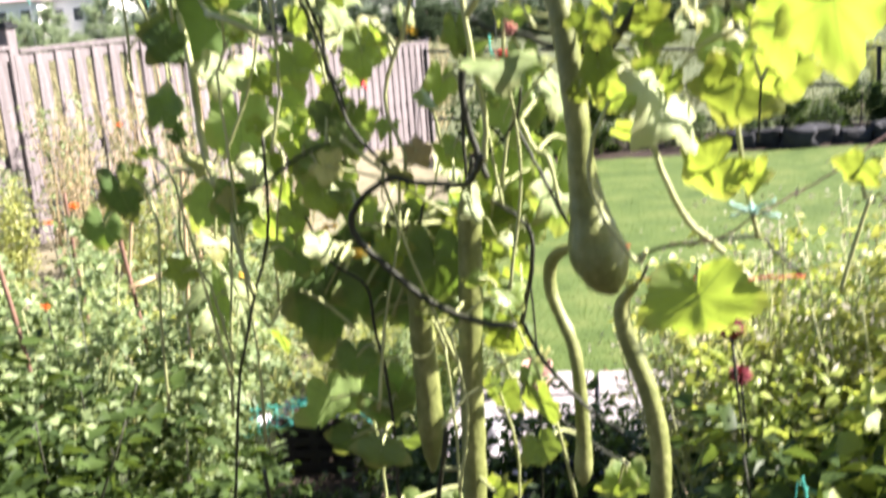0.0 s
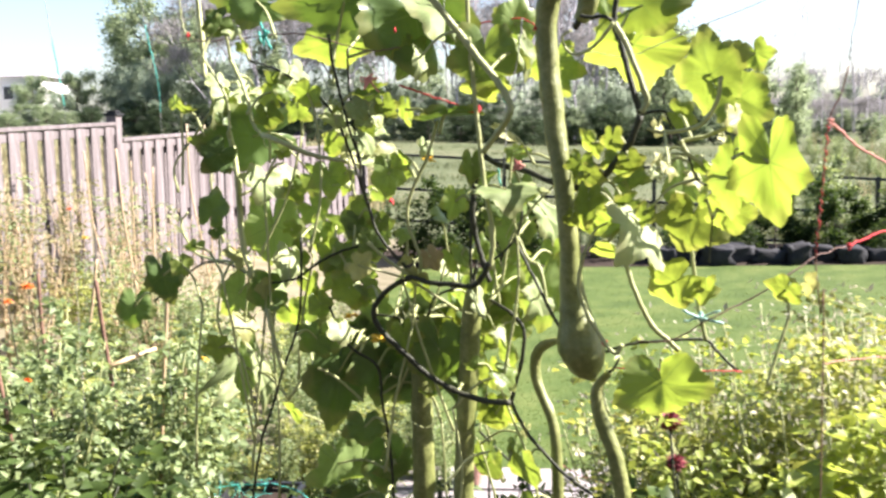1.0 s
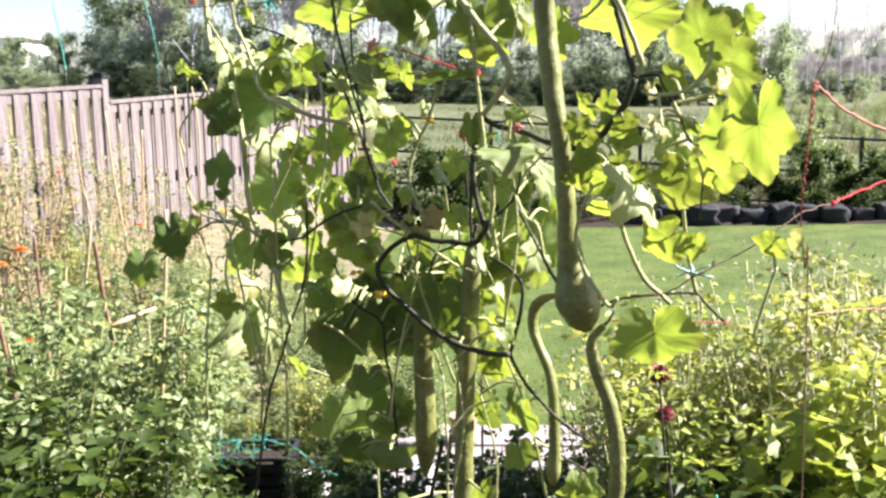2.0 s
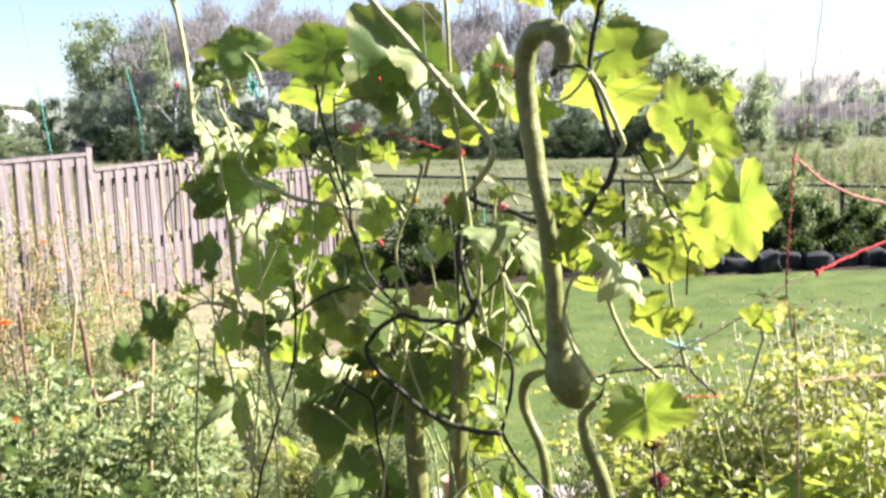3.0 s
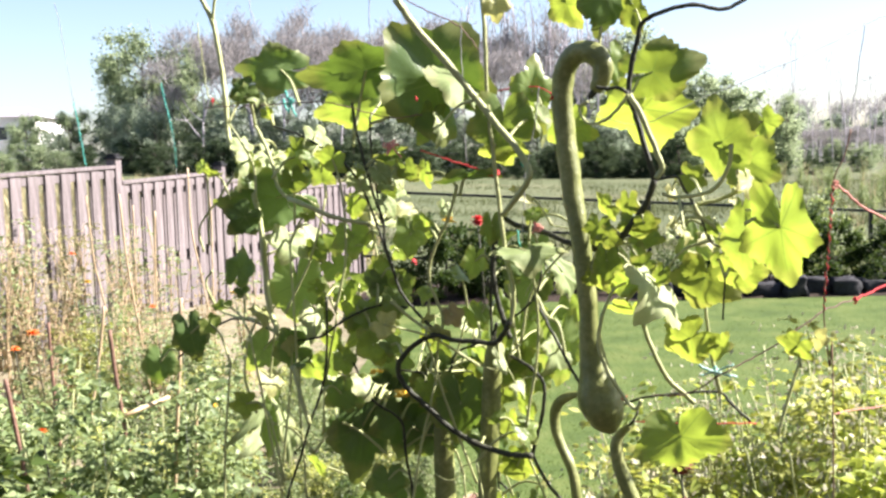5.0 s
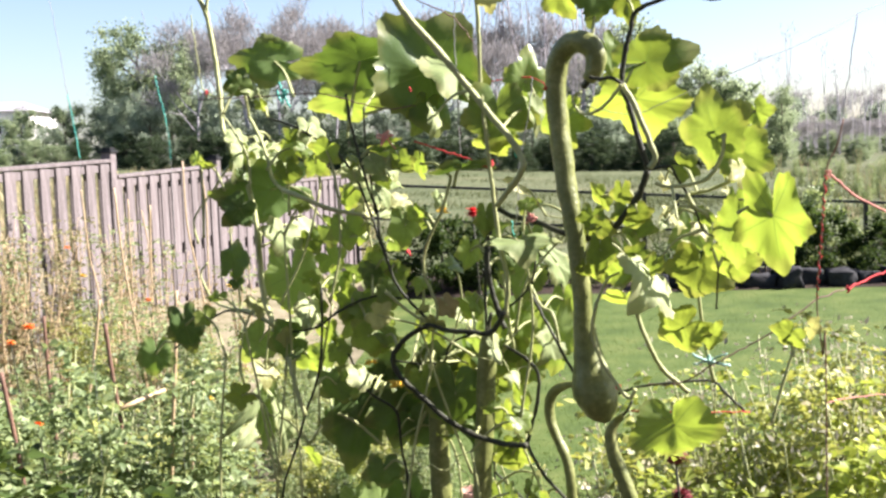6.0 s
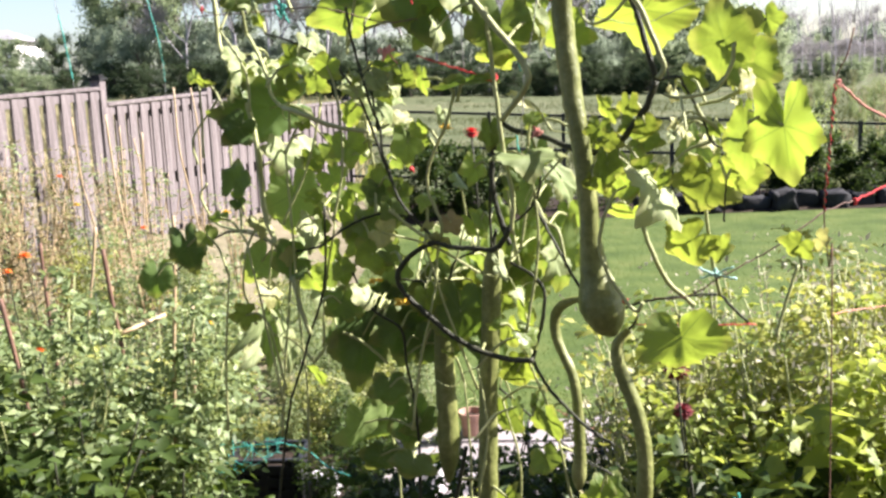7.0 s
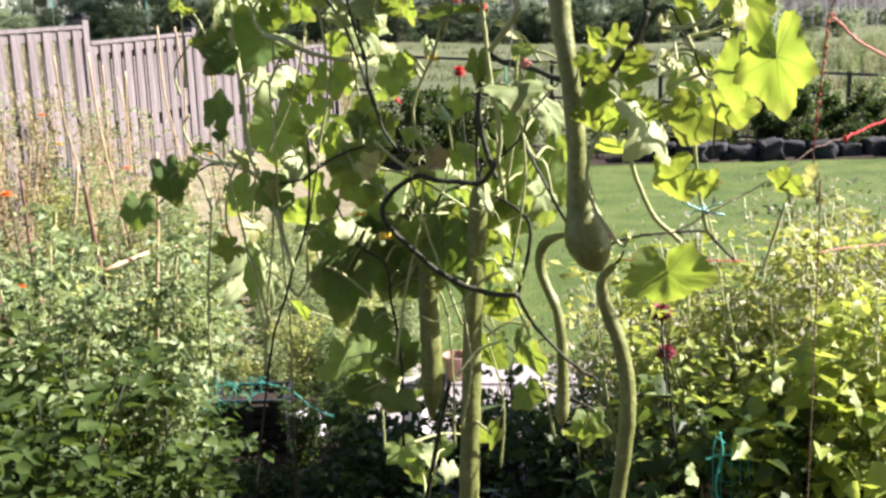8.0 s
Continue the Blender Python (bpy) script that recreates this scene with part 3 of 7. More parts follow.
# ---------------------------------------------------------------- wooden fence
def wooden_fence():
    fence = empty("wooden_fence", (-4.03, 11, 0), "weathered grey-brown board fence stepping down along the garden", "fence", kind="structure")
    posts = [(-4.90, 6.20, 2.36), (-4.53, 8.58, 2.34), (-4.10, 10.96, 2.285), (-3.585, 13.35, 2.165), (-3.02, 15.75, 1.98), (-2.38, 18.0, 1.80)]
    rails = [(2.16, 2.20), (2.165, 2.22), (2.04, 2.10), (1.98, 1.98), (1.80, 1.80)]
    bays = [9, 9, 10, 10, 10]
    def put(name, me, m, label=""):
        ob = child(name, me, fence, label)
        ob.matrix_parent_inverse = Matrix.Translation((4.03, -11, 0))
        ob.matrix_basis = m
        return ob
    bm = bmesh.new()
    box(bm, -0.06, 0.06, -0.06, 0.06, -1.9, 0, 0.006)
    post_me = bm_mesh("post", bm, M["wood"])
    bm = bmesh.new()
    box(bm, -0.08, 0.08, -0.08, 0.08, 0, 0.03, 0.006)
    box(bm, -0.06, 0.06, -0.06, 0.06, 0.03, 0.06, 0.012)
    cap_me = bm_mesh("post_cap", bm, M["rock"])
    for x, y, z in posts:
        turn = Matrix.Rotation(-0.19, 4, "Z")
        put("post", post_me, Matrix.Translation((x, y, z)) @ turn)
        put("post_cap", cap_me, Matrix.Translation((x, y, z)) @ turn, "flat grey post cap")
    board_meshes = []
    for k in range(5):
        bm = bmesh.new()
        box(bm, -0.009, 0.009, -0.080, 0.080, -1.72 + 0.02 * k, 0, 0.004)
        board_meshes.append(bm_mesh("board", bm, M["wood"]))
    for (x0, y0, _), (x1, y1, _), (z0, z1), bay in zip(posts, posts[1:], rails, bays):
        span = math.hypot(x1 - x0, y1 - y0)
        turn = math.atan2(-(x1 - x0), y1 - y0)
        slope = math.atan2(z1 - z0, span)
        mid = Vector(((x0 + x1) / 2, (y0 + y1) / 2, (z0 + z1) / 2))
        for name, drop, h, w in (("cap_rail", 0.0, 0.04, 0.14), ("rail", -0.075, 0.09, 0.086), ("rail", -0.95, 0.09, 0.04), ("rail", -1.62, 0.09, 0.04)):
            bm = bmesh.new()
            box(bm, -w / 2, w / 2, -span / 2 + 0.06, span / 2 - 0.06, -h / 2, h / 2, 0.006)
            put(name, bm_mesh(name, bm, M["wood"]), Matrix.Translation(mid + Vector((0, 0, drop - 0.02))) @ Matrix.Rotation(turn, 4, "Z") @ Matrix.Rotation(slope, 4, "X"))
        count = 2 * bay
        for k in range(count):
            s = (k + 0.5) / count
            front = 1 if k % 2 == 0 else -1
            at = Vector((x0 + (x1 - x0) * s, y0 + (y1 - y0) * s, z0 + (z1 - z0) * s - (0.05 if front > 0 else 0.045) - 0.03 * random.random() * (front < 0)))
            side = Matrix.Rotation(turn, 4, "Z") @ Vector((front * 0.055, 0, 0))
            put("board", board_meshes[k % 5], Matrix.Translation(at + side) @ Matrix.Rotation(turn + random.uniform(-0.03, 0.03), 4, "Z") @ Matrix.Rotation(random.uniform(-0.008, 0.008), 4, "X"))


wooden_fence()


# ---------------------------------------------------------------- metal fence
def metal_fence():
    fence = empty("metal_fence", (0, 17.5, 0), "low black metal fence of posts and rails before the meadow", "fence", kind="structure")
    def top(x):
        return 1.49 - 0.066 * x
    def put(name, me, m):
        ob = child(name, me, fence)
        ob.matrix_parent_inverse = Matrix.Translation((0, -17.5, 0))
        ob.matrix_basis = m
    bm = bmesh.new()
    box(bm, -0.03, 0.03, -0.03, 0.03, -1.6, 0.04, 0.004)
    post_me = bm_mesh("post", bm, M["metal"])
    xs = [-2.3, 0.1, 1.35, 2.62, 3.17, 4.9, 6.3, 8.4, 10.5, 12.6]
    for x in xs:
        put("post", post_me, Matrix.Translation((x, 17.5, top(x))))
    for a, b in zip(xs, xs[1:]):
        for drop in (0.0, -0.58, -1.12):
            bm = bmesh.new()
            box(bm, -(b - a) / 2 + 0.03, (b - a) / 2 - 0.03, -0.018, 0.018, -0.022, 0.022, 0.003)
            put("rail", bm_mesh("rail", bm, M["metal"]), Matrix.Translation(((a + b) / 2, 17.5, top((a + b) / 2) + drop)) @ Matrix.Rotation(math.atan(0.066), 4, "Y"))


metal_fence()


# ---------------------------------------------------------------- trees
def tree_meshes(seed, height, spread, leaves, leaf_size, material, lobes=9, low=0.12, sparse=1.0):
    """Trunk with limbs, and a crown of leaf clumps round the limb ends with an uneven outline."""
    rng = np.random.default_rng(seed)
    verts, faces = [], []
    def add(path, radii, sides=6):
        v, f = tube(path, radii, sides, len(verts))
        verts.extend(v)
        faces.extend(f)
    top = np.array([rng.normal(0, 0.04) * height, rng.normal(0, 0.04) * height, height * 0.86])
    trunk = spline([(0, 0, -0.4), top * 0.35 + (rng.normal(0, 0.02) * height, 0, 0), top * 0.7, top], 5)
    add(trunk, np.linspace(0.022, 0.005, len(trunk)) * height)
    centres, sizes = [], []
    for k in range(lobes):
        s = low + (0.97 - low) * (k + rng.random()) / lobes
        root = trunk[min(len(trunk) - 1, int(max(0.08, s * 0.8) * len(trunk)))]
        a = k * 2.4 + rng.normal(0, 0.4)
        reach = spread * (0.35 + 0.65 * math.sin(math.pi * min(0.98, 0.18 + 0.8 * s))) * rng.uniform(0.55, 1.1)
        end = np.array([math.cos(a) * reach, math.sin(a) * reach, height * s * rng.uniform(0.92, 1.05)])
        limb = spline([root, (root + end) / 2 + rng.normal(0, 0.03, 3) * height, end], 4)
        add(limb, np.linspace(0.008, 0.002, len(limb)) * height, 5)
        for q in (0.55, 0.8, 1.0):
            centres.append(root + (end - root) * q + rng.normal(0, 0.035, 3) * height)
            sizes.append(height * rng.uniform(0.07, 0.15))
    wood = mesh_of("trunk", verts, faces, M["bark"], True)
    centres, sizes = np.array(centres), np.array(sizes)
    pick = rng.integers(0, len(centres), leaves)
    off = unit(rng, leaves) * np.minimum(np.abs(rng.normal(0, 0.75, leaves)), 1.25)[:, None] * sizes[pick][:, None] * (1, 1, 0.8)
    P = centres[pick] + off
    D = unit(rng, leaves) + (0, 0, -0.2)
    size = leaf_size * rng.uniform(0.6, 1.4, leaves)
    V, F = blades(P, D, unit(rng, leaves), size, size * 0.75 * sparse)
    return wood, fast_mesh("crown", V, F, material)


def bare_tree_meshes(seed, height, spread, twigs, material, bark, girth=0.012):
    """A bare or dying tree: forked limbs with many fine twigs."""
    rng = np.random.default_rng(seed)
    verts, faces = [], []
    ends = []
    def grow(p, d, length, r, depth):
        q = p + d * length + rng.normal(0, 0.06, 3) * length
        path = spline([p, (p + q) / 2 + rng.normal(0, 0.04, 3) * length, q], 3)
        v, f = tube(path, np.linspace(r, r * 0.55, len(path)), 5 if depth < 2 else 4, len(verts))
        verts.extend(v)
        faces.extend(f)
        if depth >= 3:
            ends.append((q, d))
            return
        for k in range(3 if depth else 4):
            nd = d + rng.normal(0, spread, 3) + (0, 0, 0.25)
            grow(q if k else p + d * length * 0.7, nd / np.linalg.norm(nd), length * rng.uniform(0.5, 0.75), r * 0.55, depth + 1)
    grow(np.array([0, 0, -0.3]), np.array([0, 0, 1.0]), height * (0.42 if girth > 0.01 else 0.62), height * girth, 0 if girth > 0.01 else 2)
    wood = mesh_of("trunk", verts, faces, bark, True)
    pts = np.array([e[0] for e in ends])
    dirs = np.array([e[1] for e in ends])
    pick = rng.integers(0, len(pts), twigs)
    P = pts[pick] + rng.normal(0, height * 0.035, (twigs, 3))
    D = dirs[pick] + rng.normal(0, 0.6, (twigs, 3)) + (0, 0, 0.3)
    V, F = blades(P, D, unit(rng, twigs), height * rng.uniform(0.03, 0.09, twigs), np.full(twigs, height * 0.0045), 0.1, 0.1)
    return wood, fast_mesh("twig", V, F, material)


def plant_tree(name, meshes, x, y, turn, size, label, category="tree", group="", crown="crown", wide=1.0):
    z = field_height(x, y) if y > 17 else 0
    t = empty(name, (x, y, z), label, category, group)
    t.rotation_euler = (0, 0, turn)
    t.scale = (size * wide, size * wide, size)
    child("trunk", meshes[0], t)
    tagged(child(crown, meshes[1], t), kind="stuff")
    return t


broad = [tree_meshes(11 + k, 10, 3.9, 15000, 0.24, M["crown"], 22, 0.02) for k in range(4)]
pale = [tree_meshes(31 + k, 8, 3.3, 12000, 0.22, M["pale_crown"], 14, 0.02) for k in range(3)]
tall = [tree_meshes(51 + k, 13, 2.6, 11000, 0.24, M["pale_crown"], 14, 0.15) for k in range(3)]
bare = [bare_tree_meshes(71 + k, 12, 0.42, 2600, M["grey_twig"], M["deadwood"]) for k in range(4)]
snag = [bare_tree_meshes(91 + k, 13, 0.2, 40, M["grey_twig"], M["deadwood"], 0.008) for k in range(3)]
hedge = [tree_meshes(61 + k, 10, 4.2, 14000, 0.24, M["hedge"], 20, 0.02) for k in range(3)]
rng = np.random.default_rng(8)
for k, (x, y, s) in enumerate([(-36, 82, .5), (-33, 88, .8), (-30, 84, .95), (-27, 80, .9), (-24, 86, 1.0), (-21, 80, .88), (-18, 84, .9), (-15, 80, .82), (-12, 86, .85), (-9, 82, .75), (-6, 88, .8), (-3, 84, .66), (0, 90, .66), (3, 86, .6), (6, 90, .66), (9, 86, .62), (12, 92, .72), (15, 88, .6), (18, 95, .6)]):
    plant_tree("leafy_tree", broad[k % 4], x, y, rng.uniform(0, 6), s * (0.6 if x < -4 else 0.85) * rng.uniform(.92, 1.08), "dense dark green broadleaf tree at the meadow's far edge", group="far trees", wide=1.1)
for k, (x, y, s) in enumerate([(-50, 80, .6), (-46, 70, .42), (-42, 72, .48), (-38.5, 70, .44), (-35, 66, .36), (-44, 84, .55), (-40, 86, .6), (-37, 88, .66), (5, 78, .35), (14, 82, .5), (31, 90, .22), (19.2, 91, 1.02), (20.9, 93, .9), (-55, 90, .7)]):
    plant_tree("pale_tree", pale[k % 3], x, y, rng.uniform(0, 6), s, "rounded pale green tree with haze put into its colour", group="pale trees")
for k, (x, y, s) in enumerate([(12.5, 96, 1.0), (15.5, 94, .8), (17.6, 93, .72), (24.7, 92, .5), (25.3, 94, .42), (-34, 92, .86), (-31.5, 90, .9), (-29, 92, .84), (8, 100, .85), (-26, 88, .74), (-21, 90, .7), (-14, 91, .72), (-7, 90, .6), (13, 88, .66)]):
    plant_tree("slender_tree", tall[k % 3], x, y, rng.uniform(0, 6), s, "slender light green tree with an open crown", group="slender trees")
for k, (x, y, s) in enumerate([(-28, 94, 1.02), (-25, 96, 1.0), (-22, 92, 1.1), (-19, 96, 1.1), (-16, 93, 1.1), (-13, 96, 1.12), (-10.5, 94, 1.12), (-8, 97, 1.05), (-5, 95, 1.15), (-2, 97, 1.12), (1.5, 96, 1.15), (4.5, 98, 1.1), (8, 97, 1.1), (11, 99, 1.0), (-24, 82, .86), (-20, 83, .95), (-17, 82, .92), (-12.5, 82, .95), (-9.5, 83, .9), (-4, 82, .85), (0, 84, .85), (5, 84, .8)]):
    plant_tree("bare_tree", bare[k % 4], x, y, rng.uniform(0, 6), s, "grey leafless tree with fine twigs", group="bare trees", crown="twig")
for k in range(42):
    x = -46 + 1.75 * k + rng.uniform(-.6, .6)
    plant_tree("hedge_shrub", (hedge if x > -31 else pale)[k % 3], x, rng.uniform(75, 80), rng.uniform(0, 6), rng.uniform(.2, .32) if x < 14 else rng.uniform(.12, .18), "low dark shrub under the far trees", "shrub", "hedge shrubs", wide=1.5)
for k in range(16):
    plant_tree("dead_tree", snag[k % 3], -3 + 0.85 * k + rng.uniform(-.5, .5), rng.uniform(92, 99), rng.uniform(0, 6), rng.uniform(1.0, 1.4), "thin grey dead tree trunk behind the hedge", group="dead trees", crown="twig")
for k in range(70):
    x = 26 + 34 * rng.random()
    plant_tree("dead_tree", snag[k % 3], x, rng.uniform(92, 135), rng.uniform(0, 6), rng.uniform(.4, .8), "thin grey dead tree trunk standing in the marsh", group="dead trees", crown="twig")
# grey twigs here stand in for a hazy band of far trees
for k in range(46):
    x, y = 27 + 36 * rng.random(), rng.uniform(112, 132)
    plant_tree("twiggy_shrub", bare[k % 4], x, y, rng.uniform(0, 6), rng.uniform(.22, .36), "leafless grey thicket in the marsh", "shrub", "grey thickets", crown="twig", wide=1.7)
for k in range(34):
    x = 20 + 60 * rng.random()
    plant_tree("marsh_shrub", pale[k % 3], x, rng.uniform(100, 140), rng.uniform(0, 6), rng.uniform(.18, .36), "low green shrub in the marsh with haze in its colour", "shrub", "marsh shrubs", wide=1.8)


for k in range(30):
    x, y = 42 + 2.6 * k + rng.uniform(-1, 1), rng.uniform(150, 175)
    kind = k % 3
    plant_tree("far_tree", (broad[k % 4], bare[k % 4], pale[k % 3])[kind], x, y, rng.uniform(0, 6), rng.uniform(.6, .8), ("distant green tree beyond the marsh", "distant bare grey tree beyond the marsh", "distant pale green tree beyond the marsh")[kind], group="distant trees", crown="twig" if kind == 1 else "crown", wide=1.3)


# ---------------------------------------------------------------- far house
def house(x, y, z, w, d, h, turn, rise, roof, label):
    """A two-storey house with a hipped roof and windows."""
    t = empty("house", (x, y, z), label, "house", "far houses")
    t.rotation_euler = (0, 0, turn)
    bm = bmesh.new()
    box(bm, -w / 2, w / 2, -d / 2, d / 2, -1.5, h)
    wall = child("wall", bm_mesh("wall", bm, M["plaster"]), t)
    e = 0.5
    verts = [(-w / 2 - e, -d / 2 - e, h), (w / 2 + e, -d / 2 - e, h), (w / 2 + e, d / 2 + e, h), (-w / 2 - e, d / 2 + e, h), (-w / 4, 0, h + rise), (w / 4, 0, h + rise)]
    child("roof", mesh_of("roof", verts, [(0, 1, 5, 4), (1, 2, 5), (2, 3, 4, 5), (3, 0, 4), (3, 2, 1, 0)], M[roof]), t)
    for k in range(4):
        for zz in (0.6, 3.2):
            bm = bmesh.new()
            box(bm, -0.5, 0.5, -0.05, 0.03, 0, 1.3)
            win = child("window", bm_mesh("window", bm, M["white"]), t)
            win.location = (-w / 2 + w * (k + 0.5) / 4, -d / 2, zz)
            bm = bmesh.new()
            box(bm, -0.42, 0.42, -0.07, -0.055, 0.08, 1.22)
            child("pane", bm_mesh("pane", bm, M["pane"]), win)


house(-51.6, 92, 1.4, 8.5, 9, 5.2, 0.12, 1.5, "tile", "white plastered two-storey house with a reddish shingle roof")
house(-46.3, 96, 1.4, 7, 9, 5.3, 0.12, 1.1, "slate_tile", "white plastered house with a grey shingle roof")


# ---------------------------------------------------------------- bedding plants
def compound_plant(seed, height, spread, stems, leaves, leaflet, leaf_mat, stem_mat, leaflets=7, low=0.1, heads=0):
    """Several leaning stems with leaves made of small leaflets along them."""
    rng = np.random.default_rng(seed)
    verts, faces, P, D, N, L = [], [], [], [], [], []
    runs = []
    for k in range(stems):
        a = rng.uniform(0, 6.28)
        r = spread * rng.uniform(0.3, 1.0)
        end = np.array([math.cos(a) * r, math.sin(a) * r, height * rng.uniform(0.7, 1.0)])
        path = spline([(rng.normal(0, .03), rng.normal(0, .03), -0.02), end * (0.35, 0.35, 0.5) + rng.normal(0, 0.03, 3), end], 6)
        runs.append(path)
        v, f = tube(path, np.linspace(0.007, 0.0025, len(path)), 5, len(verts))
        verts.extend(v)
        faces.extend(f)
    for k in range(leaves):
        path = runs[k % stems]
        s = low + (1 - low) * rng.random() ** 0.8
        p = path[min(len(path) - 1, int(s * len(path)))]
        a = rng.uniform(0, 6.28)
        d = np.array([math.cos(a), math.sin(a), rng.uniform(-0.25, 0.7)])
        length = leaflet * rng.uniform(2.2, 4.0)
        side = np.array([-d[1], d[0], 0.0])
        up = np.cross(side, d) * -1
        for j in range(leaflets):
            q = (j // 2 + 1) / (leaflets // 2 + 1)
            at = p + d * length * q + np.array([0, 0, -0.35 * length * q * q])
            w = side * (1 if j % 2 else -1)
            dd = d + w * 1.1 if j < leaflets - 1 else d
            P.append(at)
            D.append(dd + rng.normal(0, 0.35, 3) + (0, 0, rng.uniform(-0.9, 0.2)))
            N.append(up + rng.normal(0, 0.6, 3))
            L.append(leaflet * rng.uniform(0.6, 1.2))
    V, F = leaflets_of(P, D, N, L, np.array(L) * 0.72, rng)
    if heads:
        tips = np.array([r[-1 - (k % 3)] for r in runs for k in range(heads)])
        n = len(tips)
        HV, HF = blades(tips + rng.normal(0, 0.05, (n, 3)), unit(rng, n) + (0, 0, 0.6), unit(rng, n), rng.uniform(0.012, 0.03, n), rng.uniform(0.006, 0.014, n))
        return mesh_of("stem", verts, faces, stem_mat, True), fast_mesh("foliage", V, F, leaf_mat), fast_mesh("seed_head", HV, HF, M["seed"])
    return mesh_of("stem", verts, faces, stem_mat, True), fast_mesh("foliage", V, F, leaf_mat)


def plant(name, meshes, x, y, size, label, category="plant", group="", z=0.0, turn=None, tall=1.0):
    t = empty(name, (x, y, z), label, category, group)
    t.rotation_euler = (0, 0, random.uniform(0, 6.28) if turn is None else turn)
    t.scale = (size, size, size * tall)
    tagged(child("stem", meshes[0], t), kind="stuff")
    tagged(child("foliage", meshes[1], t), kind="stuff")
    if len(meshes) > 2:
        tagged(child("seed_head", meshes[2], t, "tiny pale seed heads"), kind="stuff")
    return t


def side_ground(x, y):
    return 0.03 + 0.45 * max(0, min(1, (-2.0 - x) / 2.0)) if y > 5.7 else 0.0


tomato = [compound_plant(200 + k, 1.45, 0.42, 10, 560, 0.040, M["bed"], M["pale"], 7, 0.05) for k in range(4)]
herb = [compound_plant(220 + k, 1.0, 0.30, 10, 420, 0.034, M["bush" if k == 3 else "bed"], M["pale"], 5, 0.05, 14) for k in range(4)]
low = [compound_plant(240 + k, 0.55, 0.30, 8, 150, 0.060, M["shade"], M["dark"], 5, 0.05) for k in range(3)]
shrubby = [compound_plant(260 + k, 1.5, 0.42, 16, 900, (0.036, 0.03, 0.042, 0.034)[k], M["bush" if k else "lime"], M["pale"], 5, 0.05, 9) for k in range(4)]
wispy = [compound_plant(290 + k, 1.6, 0.34, 18, 60, 0.024, M["bush"], M["pale"], 5, 0.3, 26) for k in range(2)]
seedy = [compound_plant(280 + k, 1.25, 0.30, 10, 90, 0.038, (M["dry"], M["olive"], M["bed"])[k], M["cane"], 5, 0.15, 10) for k in range(3)]
flower_stand = [compound_plant(300 + k, 1.1, 0.25, 6, 120, 0.07, M["shade"], M["dark"], 3, 0.1) for k in range(2)]

for k, (x, y, s, h) in enumerate([(-1.75, 3.1, .95, 1.12), (-1.38, 3.0, .92, 1.12), (-1.08, 3.15, .88, 1.12), (-1.55, 3.4, .98, 1.06), (-1.12, 3.6, .92, 1.02), (-2.1, 3.7, 1.0, 1.0), (-1.95, 3.2, .9, 1.1)]):
    plant("tomato_plant", tomato[k % 4], x, y, s, "tall feathery green tomato plant in the bed", group="tomato plants", tall=h)
for k in range(34):
    y = 3.9 + 4.2 * random.random()
    x = -0.55 - 0.22 * y + random.uniform(-1.9, 0.5) - 0.1
    if y < 5.0 and abs(x - (0.17 - 1.23 * (y + 0.3) / 5.15)) < 0.34:
        continue
    plant("garden_herb", herb[k % 4], x, y, random.uniform(.8, 1.15) * (1 if y < 5 else .78), "bushy light green garden plant in the bed", group="bed plants", z=side_ground(x, y))
for k in range(30):
    x, y = random.uniform(-1.75, -0.95), 5.9 + 4.5 * random.random() ** 1.3
    plant("garden_herb", herb[k % 4], x, y, random.uniform(.4, .62), "small light green garden plant at the lawn's edge", group="edge plants", z=side_ground(x, y))
for k in range(16):
    x, y = random.uniform(-0.95, -0.1) + (0.0 if k % 2 else -0.15), 5.55 + 0.6 * random.random()
    plant("garden_herb", herb[k % 4], x, y, random.uniform(.38, .6), "small light green garden plant behind the crate", group="edge plants")
for k in range(8):
    plant("garden_herb", herb[k % 4], random.uniform(-1.5, -0.95), random.uniform(5.25, 5.85), random.uniform(.36, .46), "small light green garden plant behind the crate", group="edge plants")
for k in range(20):
    y = 6.3 + 4.1 * random.random()
    x = -1.5 - 0.2 * y + random.uniform(-1.3, 1.1)
    plant("seeding_plant", seedy[(1, 2, 0, 2)[k % 4]], x, y, random.uniform(.8, 1.1), "dry brown plant gone to seed before the fence", group="seeding plants", z=side_ground(x, y))
pots = ((-0.21, 4.86), (0.82, 5.05), (0.17, 4.34), (0.50, 4.29), (-0.77, 4.98), (0.1, 4.8), (0.4, 4.9))
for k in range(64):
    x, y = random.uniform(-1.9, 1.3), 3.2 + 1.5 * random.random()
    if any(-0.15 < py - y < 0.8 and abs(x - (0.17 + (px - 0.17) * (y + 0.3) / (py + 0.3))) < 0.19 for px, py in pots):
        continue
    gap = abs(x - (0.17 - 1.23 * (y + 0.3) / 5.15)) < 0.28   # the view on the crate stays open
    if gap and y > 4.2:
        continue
    plant("low_plant", low[k % 3], x, y, random.uniform(.3, .5) if gap else random.uniform(.5, .95), "low leafy plant with shade put into its dark green", group="low plants")
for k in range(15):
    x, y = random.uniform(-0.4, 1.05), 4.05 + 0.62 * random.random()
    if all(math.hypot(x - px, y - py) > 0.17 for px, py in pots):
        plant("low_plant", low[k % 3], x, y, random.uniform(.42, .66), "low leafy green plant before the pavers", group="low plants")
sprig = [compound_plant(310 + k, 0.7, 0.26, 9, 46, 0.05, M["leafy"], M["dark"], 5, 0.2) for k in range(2)]
